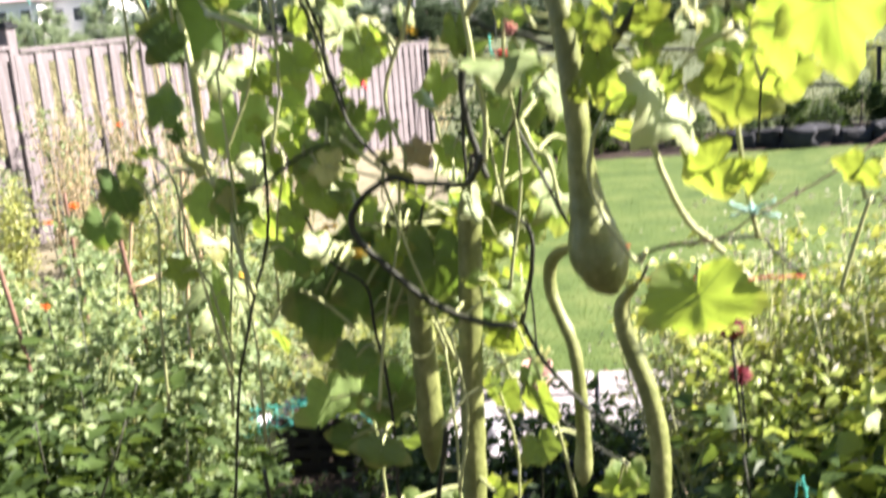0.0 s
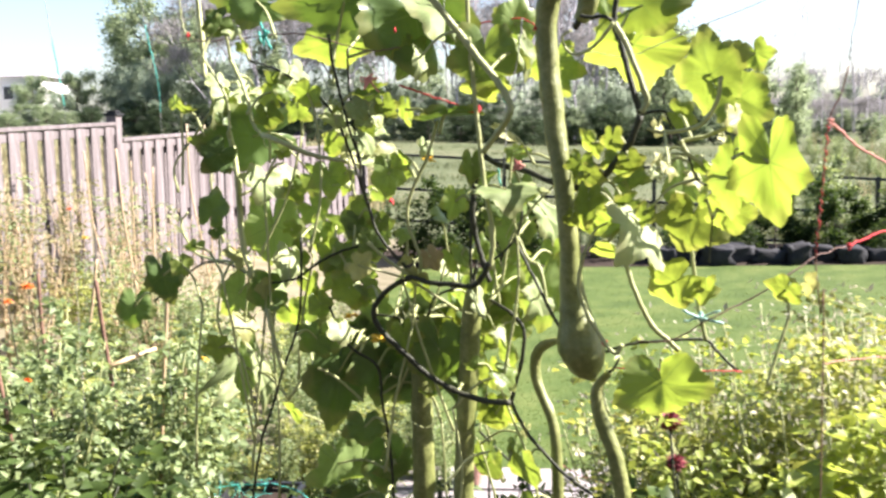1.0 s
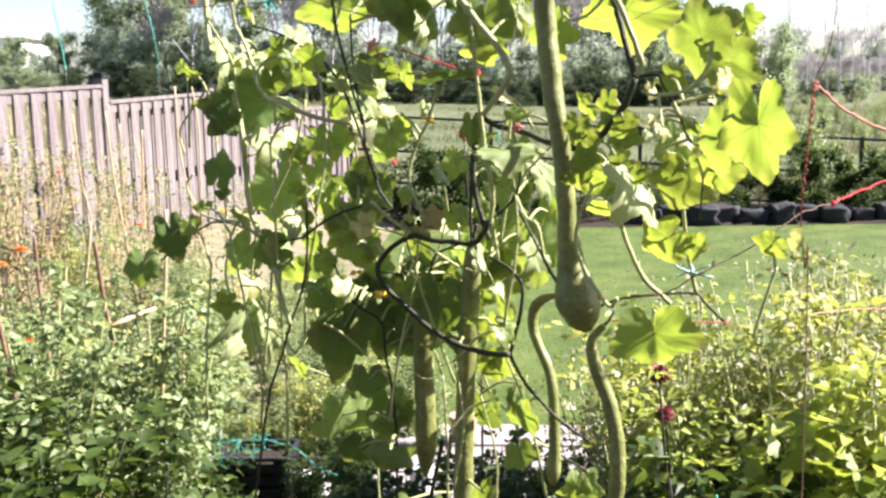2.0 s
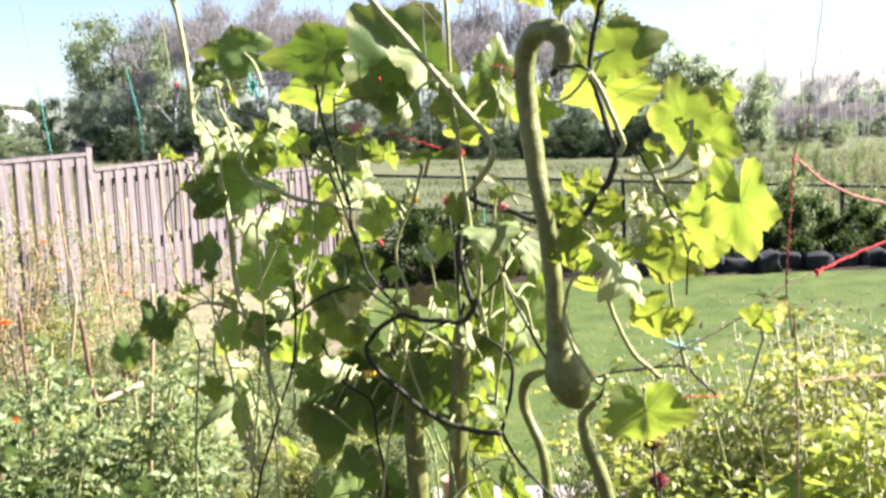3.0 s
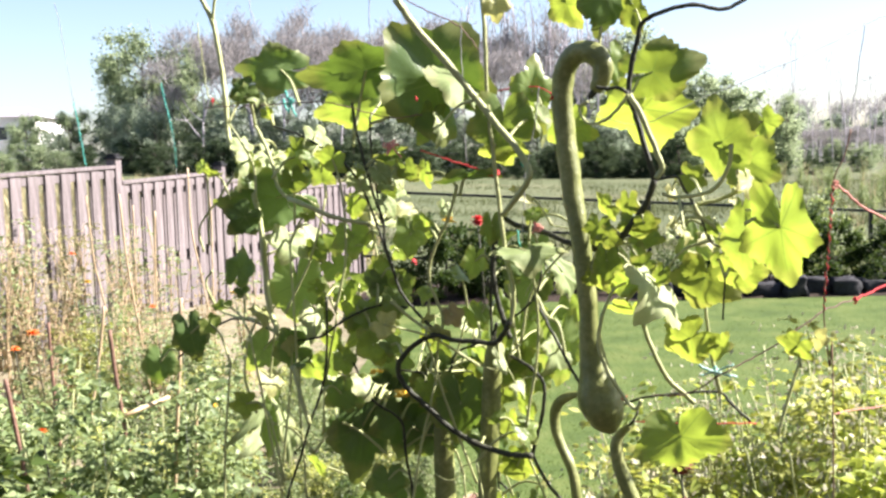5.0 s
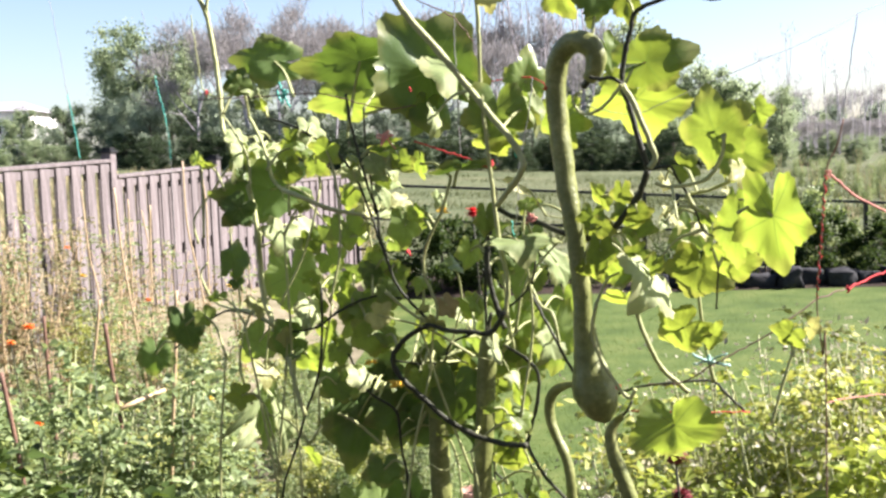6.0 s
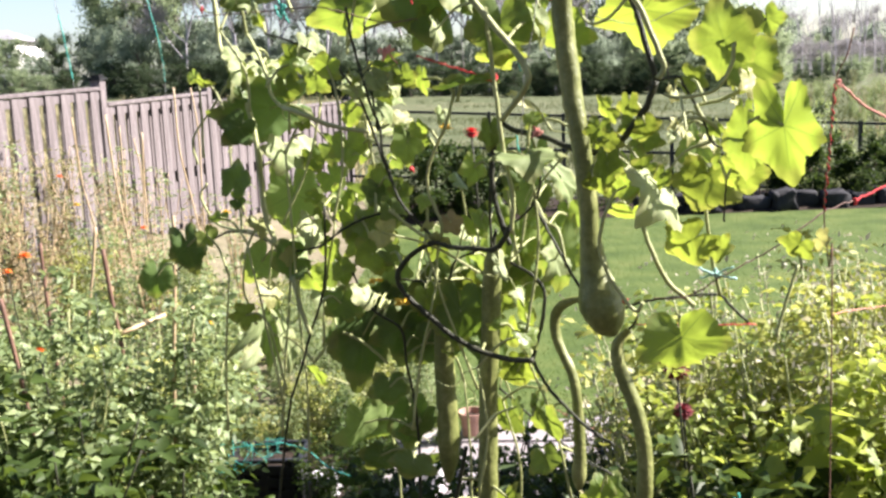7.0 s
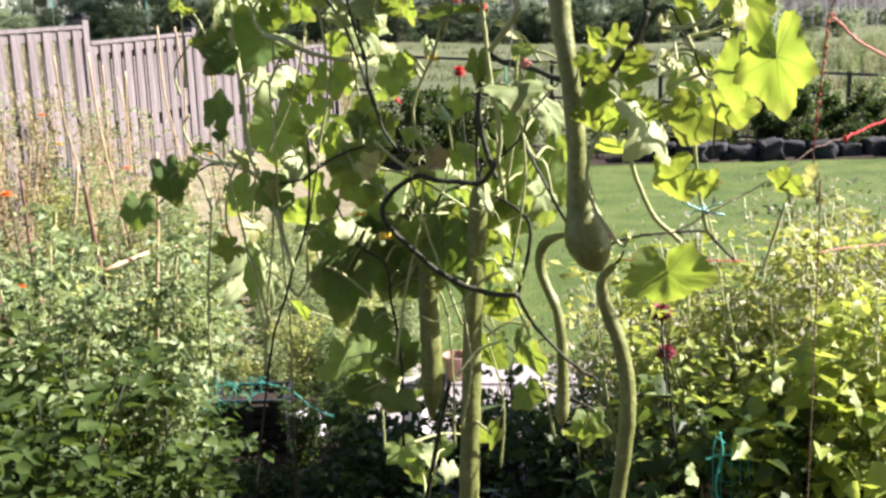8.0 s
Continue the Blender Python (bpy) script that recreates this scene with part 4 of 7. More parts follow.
for k in range(9):
    x, y = random.uniform(0.0, 0.95), random.uniform(3.7, 4.25)
    plant("thin_plant", sprig[k % 2], x, y, random.uniform(.8, 1.15), "thin dark green plant with few leaves", group="thin plants")
# dark plants where the beds lie in shade; the leaf colour carries it
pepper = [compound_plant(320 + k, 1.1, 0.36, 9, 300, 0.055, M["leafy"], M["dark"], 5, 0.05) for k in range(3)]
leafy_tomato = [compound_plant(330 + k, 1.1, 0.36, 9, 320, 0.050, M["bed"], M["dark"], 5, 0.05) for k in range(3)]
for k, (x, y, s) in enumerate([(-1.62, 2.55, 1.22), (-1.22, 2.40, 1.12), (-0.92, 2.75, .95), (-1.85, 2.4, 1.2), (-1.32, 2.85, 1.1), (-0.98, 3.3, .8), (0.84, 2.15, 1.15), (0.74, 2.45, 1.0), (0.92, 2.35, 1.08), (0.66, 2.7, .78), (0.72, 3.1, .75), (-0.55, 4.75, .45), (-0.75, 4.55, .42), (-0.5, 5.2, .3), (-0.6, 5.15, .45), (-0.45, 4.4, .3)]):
    plant("pepper_plant", pepper[k % 3] if x < 1.05 else leafy_tomato[k % 3], x, y, s, "leafy pepper plant, its green darkened in place of shade", group="pepper plants")
for k, (x, y, s, h) in enumerate([(0.95, 2.5, .98, 1.0), (1.22, 2.5, .98, 1.02), (0.86, 2.8, .92, 1.0), (1.32, 2.8, 1.0, 1.0), (1.1, 3.1, .92, 1.0), (1.55, 3.4, 1.0, 1.0), (0.78, 3.4, .72, 1.0), (0.62, 3.9, .5, 1.0), (1.0, 3.8, .75, 1.0)]):
    plant("leafy_bush", shrubby[k % 4], x, y, s * 1.05, "tall yellowish green leafy bush beside the gourd vine", "bush", "leafy bushes", tall=h)
for k, (x, y, s) in enumerate([(0.85, 2.4, .85), (1.35, 2.55, .9), (1.62, 2.45, .9), (0.72, 2.45, .75)]):
    plant("withered_plant", seedy[k % 3], x, y, s * 1.12, "thin withered brown stems among the bush", group="withered plants")
for k, (x, y, s) in enumerate([(0.62, 2.75, .86), (0.70, 2.9, .9), (0.95, 2.9, .98), (1.2, 3.0, 1.0), (1.42, 2.7, 1.02), (1.6, 3.0, 1.0), (1.05, 2.4, .98)]):
    plant("wispy_plant", wispy[k % 2], x, y, s, "thin pale stems topped with tiny white flower heads", group="wispy plants")
marrow = [compound_plant(340 + k, 1.2, 0.30, 8, 130, 0.068, M["lime"], M["pale"], 3, 0.45) for k in range(2)]
for k, (x, y, s) in enumerate([(1.05, 1.97, .98), (1.16, 2.05, 1.12), (1.2, 2.3, 1.18), (1.0, 2.25, 1.02), (1.3, 2.6, 1.2), (0.93, 1.9, .84), (1.1, 1.84, .92), (1.24, 1.95, 1.02), (0.8, 2.1, .8)]):
    plant("lime_plant", marrow[k % 2], x, y, s, "yellow-green broad-leaved plant at the front of the bush", group="lime plants")
for k in range(16):
    x, y = random.uniform(6.5, 12.5), random.uniform(19, 27)
    plant("meadow_weed", (seedy[k % 2], herb[k % 4])[k % 3 == 0], x, y, random.uniform(.7, 1.1), "tall rusty weed gone to seed in the meadow", "weed", "meadow weeds", z=field_height(x, y) - .03)
for k in range(44):
    y = random.uniform(24, 62)
    x = y * random.uniform(.25, .42) + 0.5
    plant("meadow_weed", (herb[k % 4], seedy[1 + k % 2])[k % 2], x, y, random.uniform(.7, 1.3), "tall olive green weeds standing in the meadow", "weed", "meadow weeds", z=field_height(x, y) - .03)
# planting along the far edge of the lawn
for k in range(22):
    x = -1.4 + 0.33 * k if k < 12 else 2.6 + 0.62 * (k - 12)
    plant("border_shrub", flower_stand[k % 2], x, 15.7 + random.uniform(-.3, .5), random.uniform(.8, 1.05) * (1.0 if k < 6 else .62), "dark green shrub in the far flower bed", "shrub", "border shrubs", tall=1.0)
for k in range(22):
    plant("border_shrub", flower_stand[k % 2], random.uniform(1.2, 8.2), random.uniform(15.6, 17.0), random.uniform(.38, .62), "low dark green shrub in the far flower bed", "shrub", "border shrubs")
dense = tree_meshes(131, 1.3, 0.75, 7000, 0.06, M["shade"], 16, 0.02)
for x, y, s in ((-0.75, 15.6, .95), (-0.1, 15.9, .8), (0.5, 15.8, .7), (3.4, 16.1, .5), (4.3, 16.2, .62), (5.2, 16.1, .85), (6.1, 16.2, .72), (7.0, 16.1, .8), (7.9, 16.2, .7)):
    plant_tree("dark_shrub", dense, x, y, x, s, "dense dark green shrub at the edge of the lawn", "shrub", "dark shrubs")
creeper = tree_meshes(133, 1.7, 0.5, 5000, 0.06, M["bed"], 12, 0.03)
for x, y, s in ((5.34, 16.9, .88), (5.9, 17.0, .5), (6.6, 16.9, .62), (7.4, 17.0, .5)):
    plant_tree("climber", creeper, x, y, x, s, "leafy climbing plant on the metal fence", "climbing plant", "climbers")

# unseen small tree, added only to shade the low middle of the beds
plant_tree("unseen_shade_tree", tree_meshes(141, 4.1, 0.62, 9000, 0.09, M["leafy"], 16, 0.52), 3.5, 4.6, 0.4, 1.0, "unseen small tree added to shade the low middle of the beds")

# stone edging of the far bed
def stone(x, y, z, w, d, h, seed):
    rng = np.random.default_rng(seed)
    bm = bmesh.new()
    bmesh.ops.create_icosphere(bm, subdivisions=3, radius=0.5)
    for v in bm.verts:
        v.co = Vector([math.copysign(abs(c * 2) ** 0.36 / 2, c) for c in v.co])
        v.co *= 1 + 0.6 * noise.noise(v.co * 2.6 + Vector((seed, 0, 0)))
        v.co = Vector((v.co.x * w, v.co.y * d, v.co.z * h))
    ob = new("edging_stone", bm_mesh("edging_stone", bm, M["rock"], True))
    ob.location = (x, y, z + h * 0.42)
    ob.rotation_euler = (0, 0, rng.uniform(-0.2, 0.2))
    tagged(ob, "rough dark grey boulder edging the far bed", "stone", "edging stones")


for k in range(17):
    stone(2.4 + 0.4 * k + random.uniform(-.06, .06), 15.3 + random.uniform(-.15, .15), 0, random.uniform(.32, .52), 0.36, random.uniform(.18, .33), k + 1)


# ---------------------------------------------------------------- stakes, flowers
def stake(kind, r, *points, label="thin bamboo cane stuck in the bed"):
    path = spline(points, 5)
    ob = new("garden_stake", mesh_of("garden_stake", *tube(path, np.linspace(r, r * 0.9, len(path)), 7), M[kind], True))
    return tagged(ob, label, "stake", "garden stakes")


def wound_yarn(*points):
    """Yarn wound in close turns round a stake."""
    path = spline(points, 40)
    n = len(path)
    a = np.linspace(0, 6.283 * 13, n * 6) + 1.6 * np.sin(np.linspace(0, 21, n * 6))
    base = np.stack([np.interp(np.linspace(0, n - 1, n * 6), np.arange(n), path[:, k]) for k in range(3)], 1)
    r = 0.0016 + 0.0007 * np.sin(a * 0.13)
    coil = base + np.stack([np.cos(a) * r, np.sin(a) * r, np.zeros_like(a)], 1)
    ob = new("wound_yarn", mesh_of("wound_yarn", *tube(coil, 0.0012, 5), M["red"], True))
    tagged(ob, "red yarn wound round the thin stake", "yarn")


def flower(kind, x, y, z, r, base=0.0, petals=14, label="", lean=0.05):
    """One bloom of layered petals on a tall stalk with a few leaves."""
    t = empty("flower", (x, y, base), label, "flower", "flowers")
    rng = np.random.default_rng(int(abs(x * 1000 + y * 77)))
    path = spline([(0, 0, 0), (lean, 0, (z - base) * 0.5), (0, 0, z - base)], 5)
    child("stalk", mesh_of("stalk", *tube(path, np.linspace(0.005, 0.003, len(path)), 6), M["dark"], True), t)
    P, D, N, L = [], [], [], []
    for ring, (tilt, size) in enumerate(((-0.75, 0.8), (-0.3, 0.95), (0.1, 1.0), (0.6, 0.9), (1.1, 0.7)) if kind in ("red_petal", "maroon") else ((0.05, 1.0), (0.5, 0.85), (1.0, 0.6))):
        for k in range(petals):
            a = 6.283 * (k + 0.5 * ring) / petals
            d = np.array([math.cos(a) * math.cos(tilt), math.sin(a) * math.cos(tilt), math.sin(tilt)])
            P.append(np.array([0, 0, z - base]) + d * r * 0.1)
            D.append(d)
            N.append(np.array([-math.cos(a) * math.sin(tilt), -math.sin(a) * math.sin(tilt), math.cos(tilt)]) + rng.normal(0, .15, 3))
            L.append(r * size)
    V, F = blades(P, D, N, L, np.array(L) * 0.55)
    child("bloom", fast_mesh("bloom", V, F, M[kind]), t)
    n = 14
    h = rng.uniform(0.2, 0.9, n) * (z - base)
    a = rng.uniform(0, 6.28, n)
    V, F = blades(np.stack([np.full(n, lean * .7), np.zeros(n), h], 1), np.stack([np.cos(a), np.sin(a), np.full(n, .3)], 1), np.tile((0, 0, 1.0), (n, 1)), np.full(n, .09), np.full(n, .035))
    tagged(child("leaf", fast_mesh("leaf", V, F, M["bed"]), t), kind="stuff")


stake('rust', 0.008, (-1.273, 3.400, 1.625), (-1.259, 3.400, 1.454), (-1.237, 3.400, 1.259), (-1.211, 3.400, 0.994), (-1.113, 3.400, 0.000), label="dark weathered wooden stake stuck in the bed")
stake('cane', 0.007, (-0.967, 3.300, 1.752), (-0.984, 3.300, 1.507), (-1.012, 3.300, 1.214), (-1.037, 3.300, 0.869), (-1.100, 3.300, 0.000))
stake('rust', 0.008, (-1.478, 3.000, 1.533), (-1.447, 3.000, 1.318), (-1.418, 3.000, 1.079), (-1.287, 3.000, 0.000), label="dark weathered wooden stake stuck in the bed")
stake('rust', 0.008, (-1.867, 4.200, 1.534), (-1.864, 4.200, 1.301), (-1.849, 4.200, 0.984), (-1.802, 4.200, 0.000), label="dark weathered wooden stake stuck in the bed")
stake('cane', 0.008, (-3.218, 8.000, 1.980), (-3.184, 8.000, 1.453), (-3.140, 8.000, 1.219), (-2.948, 8.000, 0.200))
stake('cane', 0.008, (-2.565, 7.000, 2.017), (-2.535, 7.000, 1.534), (-2.467, 7.000, 0.997), (-2.366, 7.000, 0.200))
stake('cane', 0.008, (-2.519, 8.500, 2.184), (-2.511, 8.500, 1.658), (-2.439, 8.500, 1.217), (-2.273, 8.500, 0.200))
stake('cane', 0.008, (-1.926, 5.000, 1.490), (-1.958, 5.000, 1.280), (-1.987, 5.000, 1.129), (-2.204, 5.000, 0.000))
stake('cane', 0.008, (-2.518, 9.000, 2.174), (-2.479, 9.000, 1.770), (-2.489, 9.000, 1.259), (-2.510, 9.000, 0.200))
stake('cane', 0.008, (-2.654, 8.000, 1.840), (-2.672, 8.000, 1.430), (-2.682, 8.000, 1.059), (-2.705, 8.000, 0.200))
stake('cane', 0.007, (-1.340, 2.900, 1.044), (-1.318, 2.900, 0.905), (-1.175, 2.900, 0.000))
stake('cane', 0.006, (-1.018, 3.600, 1.355), (-1.030, 3.600, 1.173), (-1.040, 3.600, 0.989), (-1.094, 3.600, 0.000))
stake('cane', 0.006, (-2.833, 8.000, 1.894), (-2.840, 8.000, 1.391), (-2.841, 8.000, 0.925), (-2.843, 8.000, 0.200))
stake('cane', 0.006, (-2.902, 8.500, 1.773), (-2.858, 8.500, 1.432), (-2.873, 8.500, 1.089), (-2.912, 8.500, 0.200))
stake('cane', 0.009, (-1.157, 3.200, 1.354), (-1.046, 3.350, 1.383), label="short pale broken cane lying in the leaves")
stake('rust', 0.0014, (0.780, 1.500, 2.255), (0.769, 1.500, 2.210), (0.751, 1.500, 2.166), (0.744, 1.500, 2.059), (0.736, 1.500, 1.944), (0.746, 1.500, 1.848), (0.753, 1.500, 1.726), (0.763, 1.500, 0.000), label="thin dark twig with red yarn wound round it")
wound_yarn((0.751, 1.500, 2.166), (0.744, 1.500, 2.059), (0.736, 1.500, 1.944))
flower('orange_petal', -2.743, 5.900, 1.203, 0.045, 0.1, label="bright orange-red bloom on a tall stalk")
flower('orange_petal', -1.458, 3.200, 1.302, 0.02, 0.0, label="orange marigold bloom on a leafy stalk")
flower('orange_petal', -2.520, 5.200, 1.233, 0.03, 0.0, label="orange marigold bloom on a leafy stalk")
flower('yellow_petal', -1.627, 6.500, 1.352, 0.035, 0.1, label="yellow bloom on a leafy stalk")
flower('yellow_petal', -3.252, 8.000, 1.271, 0.035, 0.1, label="yellow bloom on a leafy stalk")
flower('yellow_petal', -1.142, 4.200, 1.142, 0.03, 0.0, label="small yellow bloom on a leafy stalk")
flower('red_petal', 0.099, 3.200, 2.008, 0.027, 0.0, label="round red bloom on a tall thin stalk")
flower('orange_petal', -1.574, 4.300, 0.110, 0.05, 0.0, label="orange-red bloom low in the bed")
flower('maroon', 0.624, 2.320, 1.424, 0.034, 0.0, label="dark maroon bloom beside the bush")
flower('maroon', 0.647, 2.360, 1.303, 0.03, 0.0, label="dark maroon bloom beside the bush")
flower('yellow_petal', -1.185, 5.600, 0.006, 0.03, 0.0, label="small yellow bloom on a leafy stalk")
flower('yellow_petal', 1.100, 2.600, 1.308, 0.018, 0.0, label="faded yellow bloom in the bush")
flower('orange_petal', -2.364, 7.000, 1.200, 0.03, 0.1, label="faded orange bloom on a dry stalk")
flower('orange_petal', -3.366, 8.000, 1.507, 0.035, 0.1, label="faded orange bloom on a dry stalk")

# ---------------------------------------------------------------- pots and odds and ends
def crate(x, y):
    t = empty("planter_crate", (x, y, 0.01), "black plastic crate filled with dark soil", "planter")
    w, d, h = 0.19, 0.14, 0.27
    for name, b in (("side", (-w, w, -d, -d + .012)), ("side", (-w, w, d - .012, d)), ("side", (-w, -w + .012, -d + .012, d - .012)), ("side", (w - .012, w, -d + .012, d - .012))):
        bm = bmesh.new()
        for z in range(4):
            box(bm, *b, 0.005 + z * .066, 0.055 + z * .066, 0.003)
        for k in range(3):
            cx, cy = b[0] + (b[1] - b[0]) * (k + .5) / 3, b[2] + (b[3] - b[2]) * (k + .5) / 3
            sx, sy = min(.02, (b[1] - b[0]) / 2 - .001), min(.02, (b[3] - b[2]) / 2 - .001)
            box(bm, cx - sx, cx + sx, cy - sy, cy + sy, 0.0, h - .004)
        child(name, bm_mesh(name, bm, M["black"]), t)
    bm = bmesh.new()
    box(bm, -w - .01, w + .01, -d - .01, -d + .02, h, h + .02, .004)
    box(bm, -w - .01, w + .01, d - .02, d + .01, h, h + .02, .004)
    box(bm, -w - .01, -w + .02, -d + .02, d - .02, h, h + .02, .004)
    box(bm, w - .02, w + .01, -d + .02, d - .02, h, h + .02, .004)
    child("rim", bm_mesh("rim", bm, M["black"]), t)
    bm = bmesh.new()
    bmesh.ops.create_grid(bm, x_segments=16, y_segments=12, size=1)
    for v in bm.verts:
        v.co = Vector((v.co.x * (w - .016), v.co.y * (d - .016), h - .03 + .02 * noise.noise(v.co * 4)))
    child("soil", bm_mesh("soil", bm, M["soil"], True), t, "dark crumbly soil")


def pot(name, x, y, z, r0, r1, h, kind, label, filled=True, tip=0.0):
    """A turned pot with a rim, open at the top."""
    t = empty(name, (x, y, z), label, "pot", "pots")
    t.rotation_euler = (tip, 0, 0)
    rings = [(r0 * .96, 0), (r0, .006), (r1 * .96, h * .8), (r1 * 1.06, h * .81), (r1 * 1.08, h), (r1 * .98, h), (r1 * .9, h * .78), (r0 * .9, .02), (0.001, .02)]
    n = 28
    verts = [(r * math.cos(6.283 * k / n), r * math.sin(6.283 * k / n), zz) for r, zz in rings for k in range(n)]
    faces = [(i * n + k, i * n + (k + 1) % n, (i + 1) * n + (k + 1) % n, (i + 1) * n + k) for i in range(len(rings) - 1) for k in range(n)]
    faces.append(tuple(reversed(range(n))))
    child("body", mesh_of("body", verts, faces, M[kind], False), t)
    if filled:
        verts = [(r1 * .9 * s * math.cos(6.283 * k / n), r1 * .9 * s * math.sin(6.283 * k / n), h * .8 + .008 * noise.noise(Vector((s * 5, k, x)))) for s in (1, .6, .02) for k in range(n)]
        faces = [(i * n + k, i * n + (k + 1) % n, (i + 1) * n + (k + 1) % n, (i + 1) * n + k) for i in range(2) for k in range(n)]
        child("soil", mesh_of("soil", verts, faces, M["soil"], True), t)


crate(-1.06, 4.85)
pot("flower_pot", -0.01, 5.66, 0.042, .06, .08, .17, "clay", "terracotta flower pot on the pavers")
pot("bucket", -0.21, 4.86, 0.042, .055, .065, .15, "white", "small white plastic bucket on the soil", False)
pot("white_pot", 0.83, 5.06, 0.042, .08, .095, .16, "white", "round white plastic pot on the pavers")
pot("planter_pot", 0.19, 4.32, 0.01, .11, .13, .15, "slate", "blue-grey plastic pot among the low plants")
pot("planter_pot", 0.53, 4.29, 0.01, .11, .13, .15, "slate", "blue-grey plastic pot among the low plants")
pot("planter_pot", 1.95, 4.75, 0.01, .12, .15, .26, "black", "black plastic pot standing behind the bush")
pot("white_pot", 1.72, 4.6, 0.01, .07, .09, .14, "white", "round white plastic pot beside a black one")
pot("white_pot", -1.34, 5.0, 0.01, .07, .09, .17, "white", "round white plastic pot beside the crate")
pot("white_tub", -0.77, 4.95, 0.01, .06, .08, .12, "white", "white plastic tub beside the crate", False)


# ---------------------------------------------------------------- gourd vine
vine = empty("gourd_vine", (-0.1, 1.75, 0.0), "climbing gourd vine with large lobed leaves on strings", "vine")


def vine_child(name, me, label=""):
    ob = child(name, me, vine, label)
    ob.matrix_parent_inverse = Matrix.Translation((0.1, -1.75, 0.0))
    return ob


def stem(parent, kind, r0, r1, *points):
    path = spline(points, 6)
    rng = np.random.default_rng(len(bpy.data.objects))
    path = path + rng.normal(0, 0.0004, path.shape)
    rad = np.linspace(r0, r1, len(path)) * (1 + rng.normal(0, .03, len(path))) * (0.68 if kind == "dark" else 1.0)
    for k in range(0, len(points), 2):
        i = min(len(path) - 1, k * 6)
        rad[i] *= 1.18                                      # swollen nodes
    vine_child("stem", mesh_of("stem", *tube(path, rad, 8), M[kind], True))


def leaf_outline(a, tips, gaps, teeth):
    """Radius of the angular, toothed leaf at angle a from its tip; the stalk meets it at the notch."""
    q = (a + math.pi) / 1.2566                              # five lobes, the notch at both ends
    k = int(q) % 5
    s = q - int(q)
    rise = 1 - abs(2 * s - 1)
    lobe = gaps[k] * (1 - s) + gaps[(k + 1) % 5] * s
    r = lobe + (tips[k] - lobe) * rise ** 1.05
    notch = 0.25 * math.exp(-((abs(a) - math.pi) / 0.17) ** 2)
    return max(0.06, r - notch + teeth)


def leaf(kind, at, length, width, turn, nod, swing, to=None):
    size = (length + width) / 2
    rng = np.random.default_rng(int(abs(at[0] * 7919 + at[2] * 10473 + size * 331) * 100))
    n, rings = 112, 6
    hub = np.array([0.0, 0.16])
    verts, uvs, faces = [(hub[0], 0.0, hub[1])], [(0.5, 0.66)], []
    cup, ph, fold = rng.uniform(0.0, 0.3), rng.uniform(0, 6), rng.uniform(-0.1, 0.4)
    droop = rng.uniform(0.2, 0.8)
    tips = np.array([0.54, 0.59, 0.66, 0.59, 0.54]) * rng.uniform(0.9, 1.1, 5)
    gaps = np.array([0.38, 0.41, 0.43, 0.43, 0.41]) * rng.uniform(0.88, 1.1, 5)
    teeth = rng.uniform(0.0, 0.05, n // 4 + 1)
    tilt = rng.normal(0, 0.08, 5)                           # each lobe hangs its own way
    skew = rng.uniform(0.88, 1.12)
    curl = rng.uniform(0.0, 0.5)
    for q in range(1, rings + 1):
        s = q / rings
        for k in range(n):
            a = -math.pi + 2 * math.pi * k / n
            tooth = (0.0, 0.55, 1.0, 0.45)[k % 4] * teeth[k // 4]
            r = leaf_outline(a, tips, gaps, tooth) * s
            x, z = math.sin(a) * r * 1.06 * skew, hub[1] - math.cos(a) * r
            lobe = (a + math.pi) / 1.2566
            w = 0.5 - 0.5 * math.cos(math.pi * (lobe - int(lobe)))
            lean = tilt[int(lobe) % 5] * (1 - w) + tilt[(int(lobe) + 1) % 5] * w
            pleat = 0.03 * abs(2 * (lobe - int(lobe)) - 1) * r
            ruffle = 0.13 * s * noise.noise(Vector((x * 3.2 + ph, z * 3.2, ph))) + 0.05 * s * s * noise.noise(Vector((x * 8 + ph, z * 8, 3.1)))
            y = cup * r * r + lean * r - pleat + ruffle - fold * (math.sqrt(x * x + 0.002) - 0.045) * 0.7 + droop * max(0, hub[1] - z) ** 2 + curl * max(0, s - 0.7) ** 2
            verts.append((x, y, z))
            uvs.append((0.5 + x, 0.5 + z))
    for k in range(n):
        faces.append((0, 1 + (k + 1) % n, 1 + k))
    for q in range(rings - 1):
        for k in range(n):
            a, b = 1 + q * n + k, 1 + q * n + (k + 1) % n
            faces.append((a, b, b + n, a + n))
    me = mesh_of("leaf", verts, faces, M[kind], True)
    layer = me.uv_layers.new(name="UVMap")
    for loop in me.loops:
        layer.data[loop.index].uv = uvs[loop.vertex_index]
    ob = vine_child("leaf", me)
    ob.matrix_basis = Matrix.Translation(at) @ Matrix.Rotation(radians(swing), 4, "Z") @ Matrix.Rotation(radians(nod), 4, "X") @ Matrix.Rotation(radians(-turn), 4, "Y") @ Matrix.Diagonal((width, size, length, 1))
    if to:
        hub_w = ob.matrix_basis @ Vector((0, 0.004, hub[1]))
        a, b = np.array(hub_w), np.array(to)
        path = spline([a, (a + b) / 2 + (0, 0.01, 0.012), b], 6)
        inv = np.array(ob.matrix_basis.inverted())
        local = path @ inv[:3, :3].T + inv[:3, 3]
        r = np.linspace(0.0020, 0.0028, len(path)) / size
        child("petiole", mesh_of("petiole", *tube(local, r, 6), M["pale"], True), ob)


